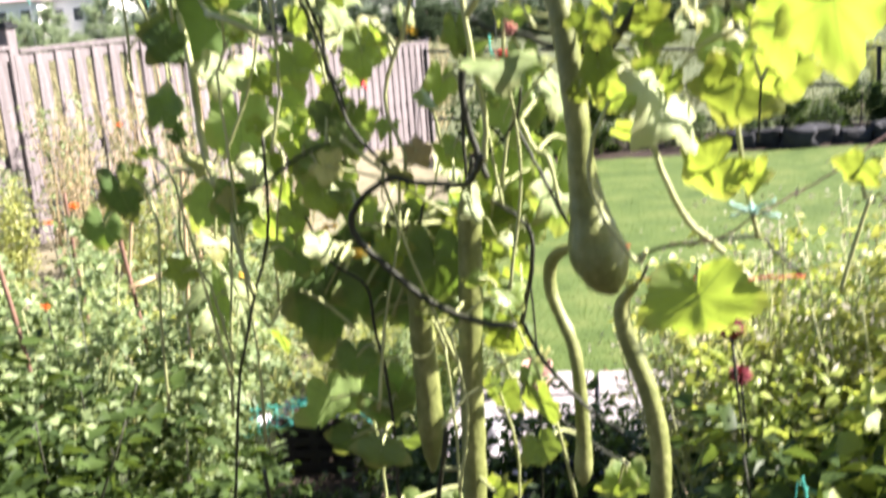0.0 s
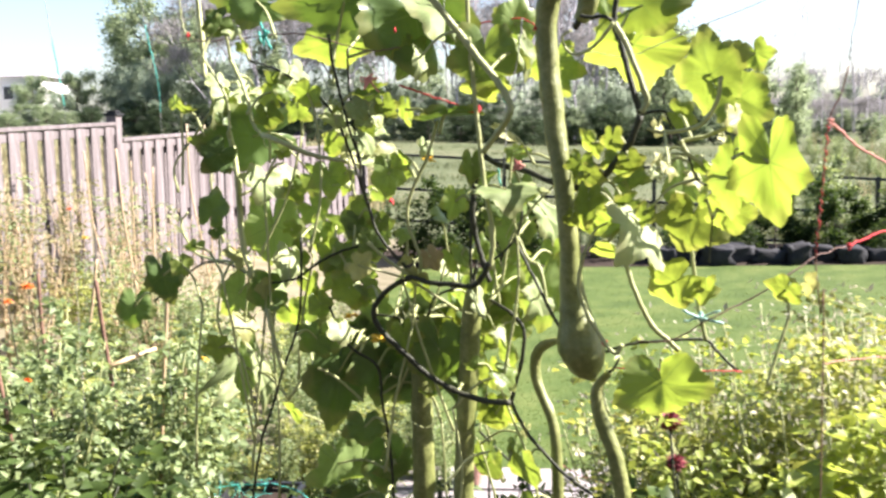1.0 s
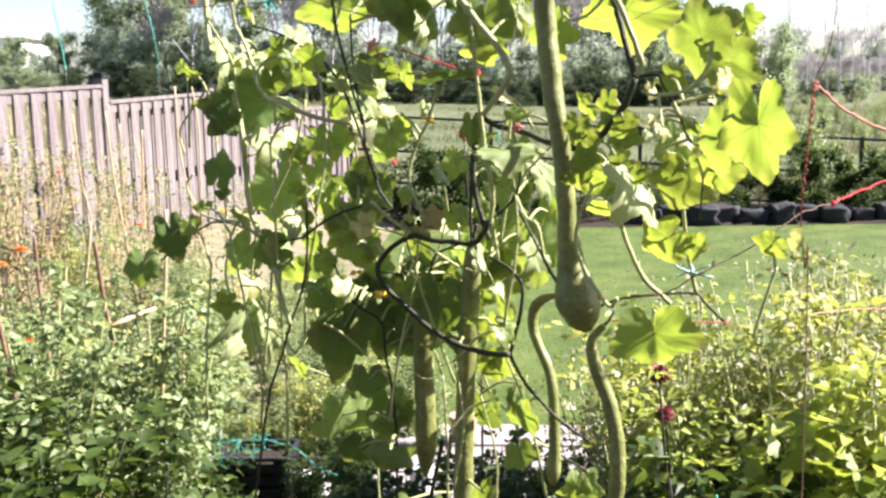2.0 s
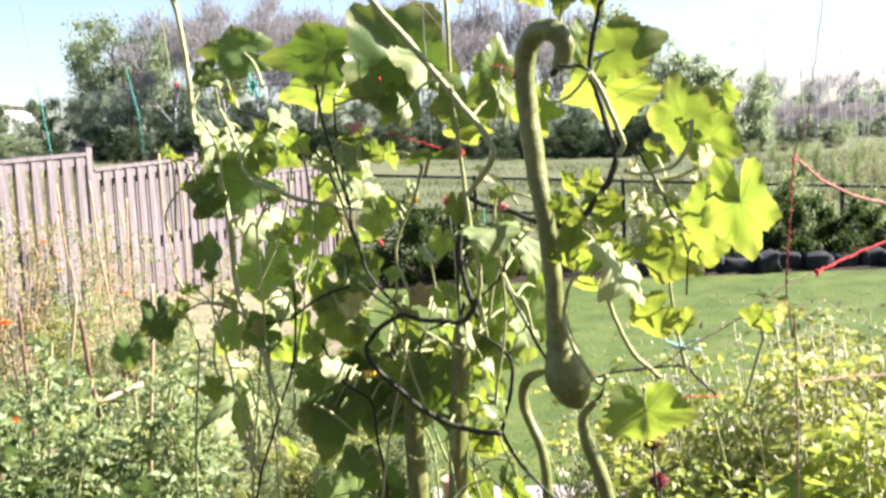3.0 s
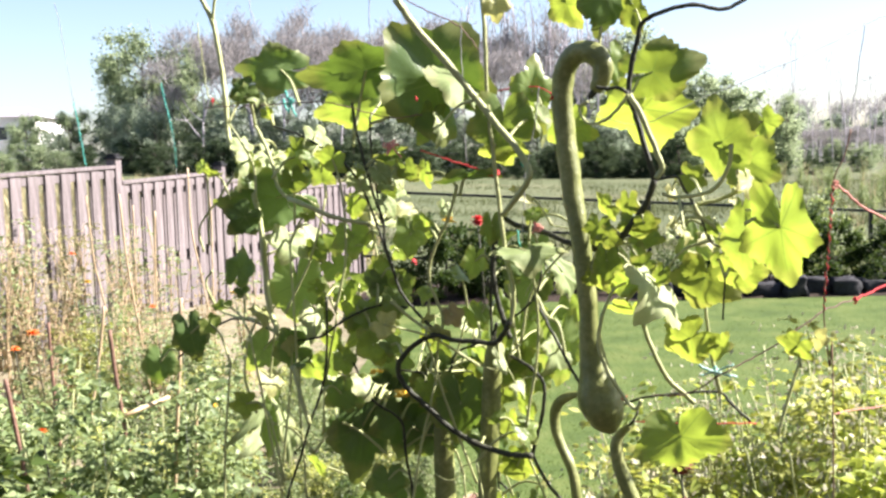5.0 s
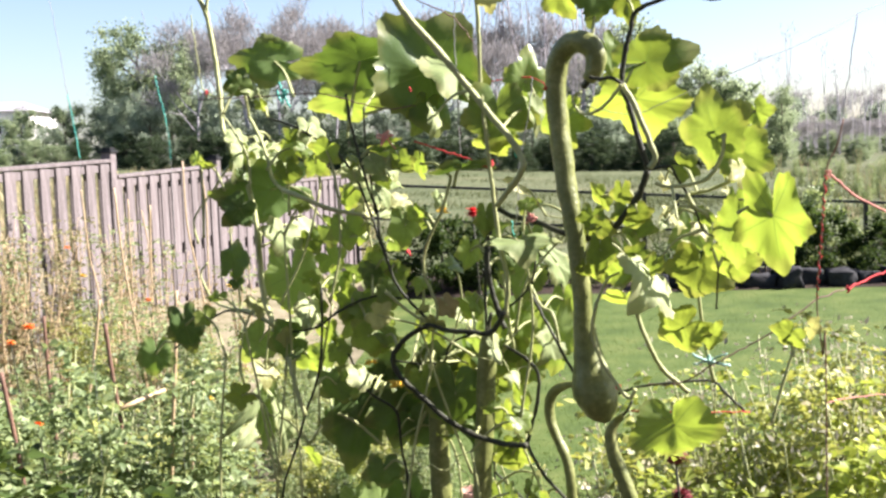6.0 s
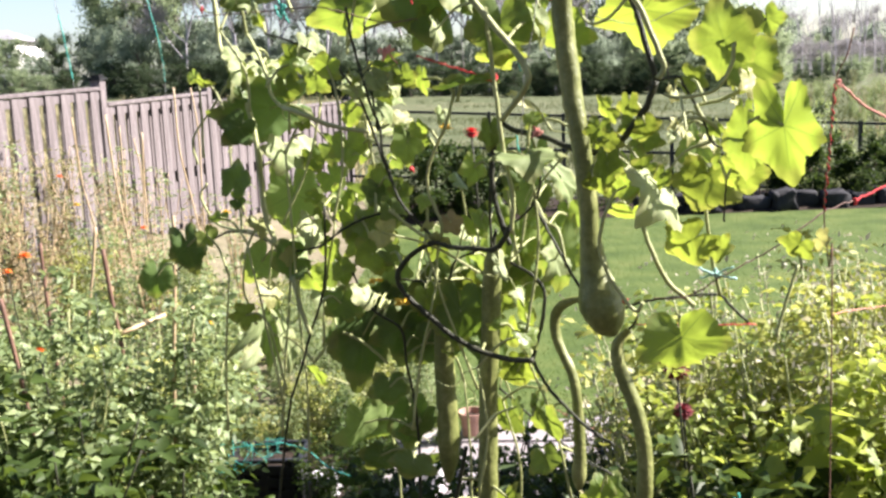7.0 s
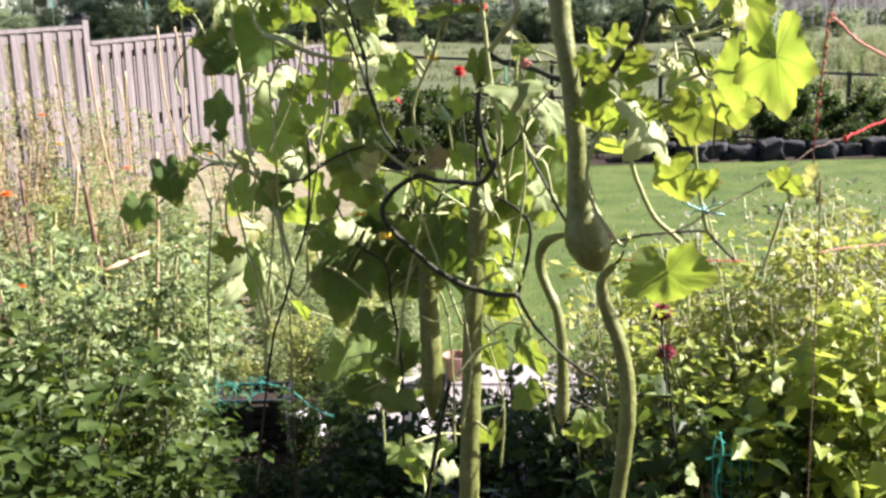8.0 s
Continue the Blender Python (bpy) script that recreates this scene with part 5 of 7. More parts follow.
def gourd(label, rows):
    """A long gourd along a curved line, with faint ribs, and its stalk."""
    path = spline(rows, 6)
    rng = np.random.default_rng(len(bpy.data.objects))
    for _ in range(3):
        path[2:-2] = (path[:-4] + 2 * path[1:-3] + 3 * path[2:-2] + 2 * path[3:-1] + path[4:]) / 9
    centre = path[:, :3]
    t = empty("gourd", tuple(path[0, :3]), label, "gourd", "gourds")
    body = tube(centre + (0.0015, 0, 0), np.maximum(path[:, 3] * 1.07, 0.001), 20)
    v = np.array(body[0]).reshape(len(path), 20, 3)
    ribs = 1 + 0.025 * np.cos(np.arange(20) * math.pi / 2)[None, :, None] + rng.normal(0, 0.004, (len(path), 20, 1))
    lumps = np.array([[noise.noise(Vector(p) * 38) + 0.6 * noise.noise(Vector(p) * 90) for p in ring] for ring in v])
    v = centre[:, None] + (v - centre[:, None]) * (ribs + 0.10 * lumps[:, :, None])
    ob = child("body", mesh_of("body", v.reshape(-1, 3) - path[0, :3], body[1], M["gourd"], True), t)
    d = centre[0] - centre[3]
    d /= np.linalg.norm(d)
    stalk = spline([(0, 0, 0), tuple(d * 0.012), tuple(d * 0.02 + (0.004, 0.004, 0.012))], 4)
    child("stalk", mesh_of("stalk", *tube(stalk, np.linspace(rows[0][3] * .55, rows[0][3] * .4, len(stalk)), 8), M["dark"], True), t)


stem(vine, 'pale', 0.0049, 0.0061, (-0.457, 1.918, 2.637), (-0.442, 1.913, 2.576), (-0.419, 1.907, 2.527), (-0.405, 1.902, 2.442), (-0.395, 1.891, 2.358), (-0.388, 1.878, 2.285), (-0.353, 1.834, 2.225), (-0.316, 1.788, 2.155), (-0.297, 1.759, 2.063), (-0.288, 1.742, 1.950), (-0.262, 1.711, 1.885))
stem(vine, 'pale', 0.0036, 0.0036, (-0.419, 1.907, 2.529), (-0.410, 1.905, 2.586), (-0.400, 1.904, 2.656))
stem(vine, 'pale', 0.0035, 0.0045, (0.156, 1.538, 2.566), (0.160, 1.536, 2.507), (0.164, 1.534, 2.448), (0.166, 1.532, 2.329), (0.175, 1.527, 2.219), (0.184, 1.523, 2.128), (0.191, 1.520, 2.058), (0.204, 1.504, 1.988), (0.198, 1.508, 1.927))
stem(vine, 'pale', 0.0072, 0.0051, (0.008, 1.560, 2.510), (0.045, 1.552, 2.455), (0.094, 1.537, 2.397), (0.161, 1.513, 2.309), (0.225, 1.472, 2.223), (0.234, 1.461, 2.189), (0.214, 1.480, 2.158), (0.189, 1.502, 2.125))
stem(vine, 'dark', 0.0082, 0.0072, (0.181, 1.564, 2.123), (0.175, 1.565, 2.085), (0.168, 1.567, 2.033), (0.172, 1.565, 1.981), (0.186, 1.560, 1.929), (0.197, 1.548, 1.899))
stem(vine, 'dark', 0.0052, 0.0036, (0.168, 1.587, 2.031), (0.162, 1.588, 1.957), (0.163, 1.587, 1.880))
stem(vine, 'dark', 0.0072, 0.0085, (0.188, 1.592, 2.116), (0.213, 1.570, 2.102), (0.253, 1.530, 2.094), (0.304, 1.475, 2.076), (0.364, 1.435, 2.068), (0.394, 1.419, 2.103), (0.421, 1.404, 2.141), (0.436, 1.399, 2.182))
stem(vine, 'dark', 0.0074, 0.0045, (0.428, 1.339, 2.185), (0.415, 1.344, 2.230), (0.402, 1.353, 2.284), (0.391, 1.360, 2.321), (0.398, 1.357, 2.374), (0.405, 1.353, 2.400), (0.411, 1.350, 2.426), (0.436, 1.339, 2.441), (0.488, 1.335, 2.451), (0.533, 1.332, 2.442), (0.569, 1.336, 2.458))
stem(vine, 'dark', 0.0045, 0.0045, (0.390, 1.350, 2.320), (0.375, 1.359, 2.330), (0.358, 1.369, 2.329), (0.342, 1.378, 2.333))
stem(vine, 'pale', 0.0027, 0.0018, (0.386, 1.320, 2.317), (0.369, 1.330, 2.294), (0.350, 1.341, 2.279), (0.333, 1.351, 2.274), (0.320, 1.359, 2.283), (0.314, 1.365, 2.301), (0.327, 1.355, 2.310))
stem(vine, 'pale', 0.0045, 0.0045, (0.390, 1.339, 2.318), (0.408, 1.328, 2.281), (0.431, 1.319, 2.220), (0.436, 1.319, 2.201), (0.427, 1.319, 2.187))
stem(vine, 'dark', 0.0037, 0.0023, (0.431, 1.359, 2.184), (0.464, 1.357, 2.187), (0.473, 1.356, 2.173), (0.490, 1.355, 2.143), (0.504, 1.354, 2.116), (0.515, 1.353, 2.085), (0.539, 1.351, 2.071))
stem(vine, 'pale', 0.0036, 0.0027, (0.545, 1.331, 2.235), (0.538, 1.331, 2.198), (0.514, 1.333, 2.165), (0.464, 1.337, 2.156), (0.438, 1.339, 2.162))
stem(vine, 'pale', 0.0036, 0.0036, (0.490, 1.355, 2.143), (0.502, 1.354, 2.122), (0.538, 1.351, 2.103), (0.567, 1.356, 2.108), (0.616, 1.378, 2.102))
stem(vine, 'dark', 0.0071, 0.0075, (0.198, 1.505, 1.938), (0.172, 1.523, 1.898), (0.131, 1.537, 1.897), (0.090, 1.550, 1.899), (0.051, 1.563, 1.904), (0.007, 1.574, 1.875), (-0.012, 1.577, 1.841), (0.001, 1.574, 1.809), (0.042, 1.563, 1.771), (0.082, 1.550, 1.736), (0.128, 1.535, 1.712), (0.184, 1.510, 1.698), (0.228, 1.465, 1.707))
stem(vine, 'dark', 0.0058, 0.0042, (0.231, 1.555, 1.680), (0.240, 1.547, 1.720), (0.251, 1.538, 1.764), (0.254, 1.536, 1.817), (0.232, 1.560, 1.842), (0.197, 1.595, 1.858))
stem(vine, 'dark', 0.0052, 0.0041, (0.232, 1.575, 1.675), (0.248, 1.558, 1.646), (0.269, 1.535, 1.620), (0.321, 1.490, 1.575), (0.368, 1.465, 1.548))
stem(vine, 'dark', 0.0032, 0.0032, (-0.018, 1.656, 1.822), (0.040, 1.643, 1.818), (0.078, 1.632, 1.823), (0.094, 1.627, 1.859), (0.140, 1.613, 1.881))
stem(vine, 'dark', 0.0031, 0.0031, (0.194, 1.570, 1.930), (0.220, 1.545, 1.951), (0.245, 1.520, 1.984), (0.254, 1.512, 2.025))
stem(vine, 'pale', 0.0033, 0.0022, (-0.262, 1.711, 1.885), (-0.315, 1.769, 1.906), (-0.381, 1.844, 1.904), (-0.433, 1.900, 1.912), (-0.457, 1.907, 1.950), (-0.462, 1.908, 1.975), (-0.446, 1.905, 1.996))
stem(vine, 'dark', 0.0034, 0.0034, (-0.269, 1.741, 1.880), (-0.322, 1.799, 1.895), (-0.398, 1.883, 1.893), (-0.458, 1.933, 1.864), (-0.501, 1.943, 1.831), (-0.545, 1.953, 1.799))
stem(vine, 'dark', 0.0037, 0.0037, (-0.150, 1.633, 1.971), (-0.153, 1.632, 1.879), (-0.163, 1.633, 1.802), (-0.193, 1.638, 1.724), (-0.211, 1.640, 1.667), (-0.246, 1.671, 1.583), (-0.271, 1.690, 1.476), (-0.292, 1.703, 1.362), (-0.317, 1.719, 1.230))
stem(vine, 'pale', 0.0043, 0.0043, (-0.225, 1.661, 1.832), (-0.208, 1.638, 1.775), (-0.192, 1.628, 1.726))
stem(vine, 'dark', 0.0033, 0.0033, (-0.245, 1.707, 1.871), (-0.167, 1.654, 1.892), (-0.120, 1.646, 1.923), (-0.053, 1.634, 1.952), (0.004, 1.624, 1.948))
stem(vine, 'dark', 0.0034, 0.0039, (-0.264, 1.754, 2.299), (-0.207, 1.691, 2.282), (-0.158, 1.656, 2.258), (-0.115, 1.648, 2.229), (-0.078, 1.641, 2.180), (-0.052, 1.636, 2.114), (-0.037, 1.632, 2.066), (-0.015, 1.628, 2.001))
stem(vine, 'dark', 0.0037, 0.0042, (-0.083, 1.604, 2.333), (-0.078, 1.603, 2.286), (-0.065, 1.600, 2.228), (-0.049, 1.596, 2.165), (-0.032, 1.593, 2.112), (-0.030, 1.592, 2.069), (-0.020, 1.590, 2.037), (-0.003, 1.586, 1.984), (0.029, 1.580, 1.942), (0.065, 1.568, 1.910), (0.091, 1.560, 1.896))
stem(vine, 'pale', 0.0048, 0.0037, (-0.214, 1.637, 2.158), (-0.173, 1.590, 2.147), (-0.125, 1.581, 2.126), (-0.077, 1.572, 2.115), (-0.051, 1.567, 2.112))
stem(vine, 'pale', 0.0034, 0.0034, (-0.310, 1.791, 2.302), (-0.285, 1.759, 2.266), (-0.265, 1.734, 2.223), (-0.252, 1.719, 2.178), (-0.225, 1.687, 2.156))
stem(vine, 'pale', 0.0031, 0.0031, (0.106, 1.598, 2.174), (0.085, 1.604, 2.111), (0.055, 1.613, 2.048), (0.049, 1.614, 1.995), (0.071, 1.606, 1.936), (0.067, 1.607, 1.891))
stem(vine, 'dark', 0.0032, 0.0032, (-0.057, 1.648, 2.307), (-0.057, 1.648, 2.248), (-0.050, 1.646, 2.184), (-0.042, 1.644, 2.108))
stem(vine, 'pale', 0.0044, 0.0044, (0.420, 1.488, 1.948), (0.440, 1.479, 1.888), (0.465, 1.478, 1.837), (0.491, 1.476, 1.812), (0.510, 1.475, 1.793))
stem(vine, 'dark', 0.0036, 0.0041, (0.398, 1.560, 1.772), (0.437, 1.540, 1.790), (0.498, 1.536, 1.797), (0.563, 1.532, 1.799), (0.583, 1.530, 1.780), (0.621, 1.544, 1.741))
stem(vine, 'pale', 0.0039, 0.0029, (0.554, 1.471, 1.811), (0.543, 1.472, 1.861), (0.535, 1.473, 1.911), (0.530, 1.473, 1.961), (0.536, 1.473, 2.000))
stem(vine, 'pale', 0.0032, 0.0032, (0.346, 1.370, 1.969), (0.339, 1.373, 1.917), (0.357, 1.362, 1.867), (0.390, 1.342, 1.820), (0.402, 1.335, 1.834))
stem(vine, 'dark', 0.0041, 0.0041, (0.239, 1.550, 1.975), (0.271, 1.515, 1.913), (0.316, 1.468, 1.830), (0.357, 1.445, 1.794))
stem(vine, 'dark', 0.0023, 0.0023, (0.548, 1.401, 2.020), (0.546, 1.401, 1.981), (0.544, 1.401, 1.950))
stem(vine, 'dark', 0.0033, 0.0044, (-0.111, 1.683, 1.834), (-0.076, 1.676, 1.761), (-0.020, 1.666, 1.721), (-0.012, 1.664, 1.653), (-0.001, 1.661, 1.584), (0.005, 1.658, 1.491), (0.003, 1.657, 1.348))
stem(vine, 'pale', 0.0032, 0.0032, (-0.026, 1.620, 1.962), (0.015, 1.612, 1.927), (0.062, 1.598, 1.898), (0.088, 1.590, 1.893))
stem(vine, 'pale', 0.0031, 0.0031, (0.245, 1.595, 1.974), (0.264, 1.575, 1.934), (0.284, 1.555, 1.921), (0.296, 1.540, 1.855))
stem(vine, 'dark', 0.0034, 0.0034, (0.168, 1.752, 1.569), (0.217, 1.710, 1.533), (0.305, 1.625, 1.477), (0.377, 1.588, 1.443))
stem(vine, 'pale', 0.0033, 0.0033, (0.752, 1.704, 1.815), (0.726, 1.694, 1.741), (0.707, 1.687, 1.676))
stem(vine, 'pale', 0.0032, 0.0032, (0.558, 1.360, 2.160), (0.527, 1.362, 2.148), (0.496, 1.365, 2.143))
stem(vine, 'pale', 0.0027, 0.0027, (-0.051, 1.690, 1.646), (-0.106, 1.700, 1.692), (-0.152, 1.708, 1.704), (-0.203, 1.716, 1.645))
leaf('shaded_leaf', (-0.259, 1.727, 2.410), 0.126, 0.083, -94, 3, 22, to=(-0.200, 1.705, 2.336))
leaf('shaded_leaf', (-0.318, 1.714, 2.369), 0.053, 0.041, -61, 5, 22, to=(-0.310, 1.791, 2.302))
leaf('mildew_glare', (-0.284, 1.717, 2.352), 0.034, 0.045, 0, -23, 51, to=(-0.264, 1.754, 2.299))
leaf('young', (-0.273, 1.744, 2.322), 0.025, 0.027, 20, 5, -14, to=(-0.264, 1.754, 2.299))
leaf('shaded_leaf', (-0.091, 1.656, 2.391), 0.189, 0.115, -79, 24, 20, to=(-0.091, 1.661, 2.266))
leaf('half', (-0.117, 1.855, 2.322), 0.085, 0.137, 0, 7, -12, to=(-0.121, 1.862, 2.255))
leaf('shaded_leaf', (0.049, 1.628, 2.395), 0.214, 0.175, -141, 4, 16, to=(0.150, 1.606, 2.305))
leaf('mildew_glare', (0.111, 1.638, 2.380), 0.136, 0.108, 167, -41, 52, to=(0.144, 1.635, 2.321))
leaf('mildew_glare', (-0.014, 1.772, 2.366), 0.084, 0.089, -64, -36, 47, to=(-0.057, 1.648, 2.307))
leaf('half', (0.052, 1.626, 2.285), 0.080, 0.063, -21, 3, 24, to=(-0.057, 1.648, 2.295))
leaf('mildew_glare', (0.083, 1.549, 2.278), 0.061, 0.029, -19, -26, 47, to=(0.148, 1.518, 2.327))
leaf('old', (0.186, 1.514, 2.481), 0.052, 0.048, 10, -3, 11, to=(0.162, 1.535, 2.483))
leaf('fresh', (0.193, 1.540, 2.271), 0.113, 0.110, 0, 6, 4, to=(0.186, 1.550, 2.316))
leaf('young', (0.189, 1.601, 2.232), 0.047, 0.080, 0, 7, -30, to=(0.173, 1.528, 2.241))
leaf('fresh', (0.247, 1.562, 2.355), 0.097, 0.077, 169, 6, 15, to=(0.261, 1.557, 2.314))
leaf('mildew_glare', (0.262, 1.545, 2.282), 0.069, 0.052, 13, -22, 48, to=(0.199, 1.488, 2.257))
leaf('young', (0.310, 1.518, 2.473), 0.068, 0.057, 15, 13, -23)
leaf('shaded_leaf', (0.366, 1.412, 2.464), 0.101, 0.098, 0, 2, 25, to=(0.352, 1.427, 2.399))
leaf('young', (0.410, 1.419, 2.444), 0.069, 0.042, 9, 16, -12, to=(0.411, 1.350, 2.426))
leaf('half', (0.484, 1.600, 2.374), 0.142, 0.096, 98, 9, -28, to=(0.426, 1.623, 2.330))
leaf('young', (0.456, 1.680, 2.288), 0.128, 0.187, 0, 6, -32, to=(0.435, 1.696, 2.334))
leaf('half', (0.318, 1.717, 2.263), 0.093, 0.107, 0, 8, -34)
leaf('half', (0.408, 1.711, 2.391), 0.077, 0.061, 20, -4, 11)
leaf('fresh', (0.253, 1.631, 2.046), 0.063, 0.059, 0, 0, 12, to=(0.229, 1.554, 2.099))
leaf('fresh', (0.310, 1.662, 1.922), 0.065, 0.059, 0, 5, 7, to=(0.268, 1.571, 1.931))
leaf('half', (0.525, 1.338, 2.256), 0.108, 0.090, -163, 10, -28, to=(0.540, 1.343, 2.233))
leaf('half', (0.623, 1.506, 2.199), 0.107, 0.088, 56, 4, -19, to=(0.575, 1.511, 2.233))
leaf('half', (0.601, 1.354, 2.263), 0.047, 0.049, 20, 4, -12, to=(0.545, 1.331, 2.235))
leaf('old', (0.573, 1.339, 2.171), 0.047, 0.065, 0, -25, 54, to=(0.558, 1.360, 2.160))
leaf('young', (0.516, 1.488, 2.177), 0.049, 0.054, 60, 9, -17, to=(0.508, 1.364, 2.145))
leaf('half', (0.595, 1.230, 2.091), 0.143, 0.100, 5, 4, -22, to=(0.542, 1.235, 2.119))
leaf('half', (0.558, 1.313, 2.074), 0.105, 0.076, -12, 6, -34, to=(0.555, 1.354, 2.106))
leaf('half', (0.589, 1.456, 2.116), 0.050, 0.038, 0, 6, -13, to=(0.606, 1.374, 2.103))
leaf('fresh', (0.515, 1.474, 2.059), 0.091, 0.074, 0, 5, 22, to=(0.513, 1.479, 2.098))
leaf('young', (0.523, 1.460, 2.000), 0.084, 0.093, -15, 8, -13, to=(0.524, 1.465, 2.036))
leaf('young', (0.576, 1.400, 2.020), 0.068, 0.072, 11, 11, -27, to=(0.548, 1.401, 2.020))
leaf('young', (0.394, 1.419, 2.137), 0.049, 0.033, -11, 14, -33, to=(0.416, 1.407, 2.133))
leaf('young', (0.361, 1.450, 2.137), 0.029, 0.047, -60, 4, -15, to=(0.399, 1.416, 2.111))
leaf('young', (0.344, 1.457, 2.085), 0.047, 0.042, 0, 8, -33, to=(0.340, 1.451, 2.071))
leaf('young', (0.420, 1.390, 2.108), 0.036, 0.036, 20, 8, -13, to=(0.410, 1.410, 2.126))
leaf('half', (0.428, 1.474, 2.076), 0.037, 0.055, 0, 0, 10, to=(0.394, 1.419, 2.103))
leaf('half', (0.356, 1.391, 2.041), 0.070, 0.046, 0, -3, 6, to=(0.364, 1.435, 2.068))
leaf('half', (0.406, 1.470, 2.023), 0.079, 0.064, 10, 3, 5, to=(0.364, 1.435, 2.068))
leaf('mildew_glare', (0.428, 1.336, 2.005), 0.091, 0.111, -68, -38, 57, to=(0.384, 1.373, 1.989))
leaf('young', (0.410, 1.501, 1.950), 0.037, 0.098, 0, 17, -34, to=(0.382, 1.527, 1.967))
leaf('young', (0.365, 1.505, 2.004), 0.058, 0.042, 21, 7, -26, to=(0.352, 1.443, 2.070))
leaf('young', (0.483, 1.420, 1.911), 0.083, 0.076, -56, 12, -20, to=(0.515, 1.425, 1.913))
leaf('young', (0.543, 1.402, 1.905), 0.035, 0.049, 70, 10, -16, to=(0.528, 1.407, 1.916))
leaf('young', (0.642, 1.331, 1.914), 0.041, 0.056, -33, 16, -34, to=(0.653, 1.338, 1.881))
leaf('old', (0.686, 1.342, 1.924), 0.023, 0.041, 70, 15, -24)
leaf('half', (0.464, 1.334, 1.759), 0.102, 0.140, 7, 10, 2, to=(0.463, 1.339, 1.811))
leaf('mildew_glare', (-0.347, 1.832, 2.259), 0.045, 0.052, 0, -27, 46, to=(-0.367, 1.852, 2.249))
leaf('mildew_glare', (-0.323, 1.798, 2.215), 0.081, 0.080, -42, -29, 57, to=(-0.346, 1.825, 2.211))
leaf('mildew_glare', (-0.319, 1.930, 2.215), 0.070, 0.092, 26, -39, 55, to=(-0.360, 1.843, 2.237))
leaf('mildew_glare', (-0.243, 1.798, 2.215), 0.058, 0.052, 45, -39, 50, to=(-0.269, 1.739, 2.232))
leaf('mildew_glare', (-0.274, 1.863, 2.233), 0.044, 0.045, 0, -36, 55, to=(-0.290, 1.765, 2.273))
leaf('shaded_leaf', (-0.305, 1.804, 2.150), 0.191, 0.128, -82, 6, 25, to=(-0.185, 1.751, 2.141))
leaf('shaded_leaf', (-0.333, 1.732, 2.112), 0.072, 0.075, -42, 5, 23, to=(-0.308, 1.776, 2.118))
leaf('half', (-0.206, 1.706, 2.246), 0.047, 0.066, -61, 14, -24, to=(-0.197, 1.684, 2.277))
leaf('half', (-0.154, 1.683, 2.201), 0.050, 0.057, 33, 9, -29, to=(-0.141, 1.653, 2.246))
leaf('mildew_glare', (-0.160, 1.682, 2.258), 0.068, 0.058, 0, -22, 49, to=(-0.168, 1.663, 2.263))
leaf('fresh', (-0.103, 1.696, 2.068), 0.070, 0.066, 10, 0, 20, to=(-0.136, 1.716, 2.103))
leaf('fresh', (0.013, 1.641, 2.072), 0.072, 0.061, 0, -2, 13, to=(0.032, 1.641, 2.109))
leaf('shaded_leaf', (-0.016, 1.599, 2.226), 0.028, 0.062, 0, 68, 24, to=(-0.062, 1.599, 2.215))
leaf('shaded_leaf', (0.122, 1.586, 2.185), 0.062, 0.114, 0, 64, 23, to=(0.110, 1.594, 2.157))
leaf('half', (0.168, 1.547, 2.094), 0.057, 0.039, 0, 1, 21, to=(0.177, 1.565, 2.100))
leaf('mildew_glare', (-0.244, 1.752, 2.057), 0.066, 0.091, -26, -27, 49, to=(-0.201, 1.737, 2.103))
leaf('mildew_glare', (-0.215, 1.843, 2.066), 0.057, 0.063, 24, -32, 48, to=(-0.297, 1.759, 2.063))
leaf('fresh', (-0.239, 1.796, 1.954), 0.153, 0.105, 0, 2, 14, to=(-0.309, 1.837, 1.908))
leaf('shaded_leaf', (-0.336, 1.727, 2.028), 0.074, 0.057, 163, 1, 25, to=(-0.359, 1.751, 1.991))
leaf('shaded_leaf', (-0.356, 1.814, 1.967), 0.033, 0.036, 70, 0, 12, to=(-0.355, 1.814, 1.905))
leaf('shaded_leaf', (-0.463, 1.793, 1.863), 0.101, 0.066, 12, 1, 12, to=(-0.412, 1.762, 1.892))
leaf('shaded_leaf', (-0.593, 1.958, 1.772), 0.087, 0.070, -8, 3, 21, to=(-0.547, 1.945, 1.816))
leaf('shaded_leaf', (-0.239, 1.696, 1.856), 0.070, 0.088, -75, 2, 21, to=(-0.250, 1.706, 1.882))
leaf('fresh', (-0.323, 1.799, 1.828), 0.086, 0.072, -35, 0, 13, to=(-0.271, 1.772, 1.864))
leaf('mildew_glare', (-0.342, 1.816, 1.692), 0.156, 0.038, -48, -10, 50, to=(-0.274, 1.775, 1.805))
leaf('mildew_glare', (-0.379, 1.917, 1.605), 0.097, 0.035, -54, -10, 50)
leaf('fresh', (-0.300, 1.770, 1.670), 0.147, 0.044, -4, 5, 21, to=(-0.203, 1.716, 1.645))
leaf('mildew_glare', (-0.263, 1.771, 1.664), 0.145, 0.041, 12, -10, 50, to=(-0.203, 1.716, 1.645))
leaf('old', (-0.294, 1.763, 1.779), 0.064, 0.059, -12, -38, 51, to=(-0.280, 1.753, 1.883))
leaf('mildew_glare', (-0.184, 1.689, 1.912), 0.078, 0.057, -29, -32, 57, to=(-0.183, 1.665, 1.888))
leaf('mildew_glare', (-0.227, 1.818, 1.861), 0.045, 0.055, 69, -27, 54, to=(-0.269, 1.741, 1.880))
leaf('young', (-0.142, 1.745, 1.826), 0.058, 0.038, 0, 14, -31, to=(-0.111, 1.683, 1.834))
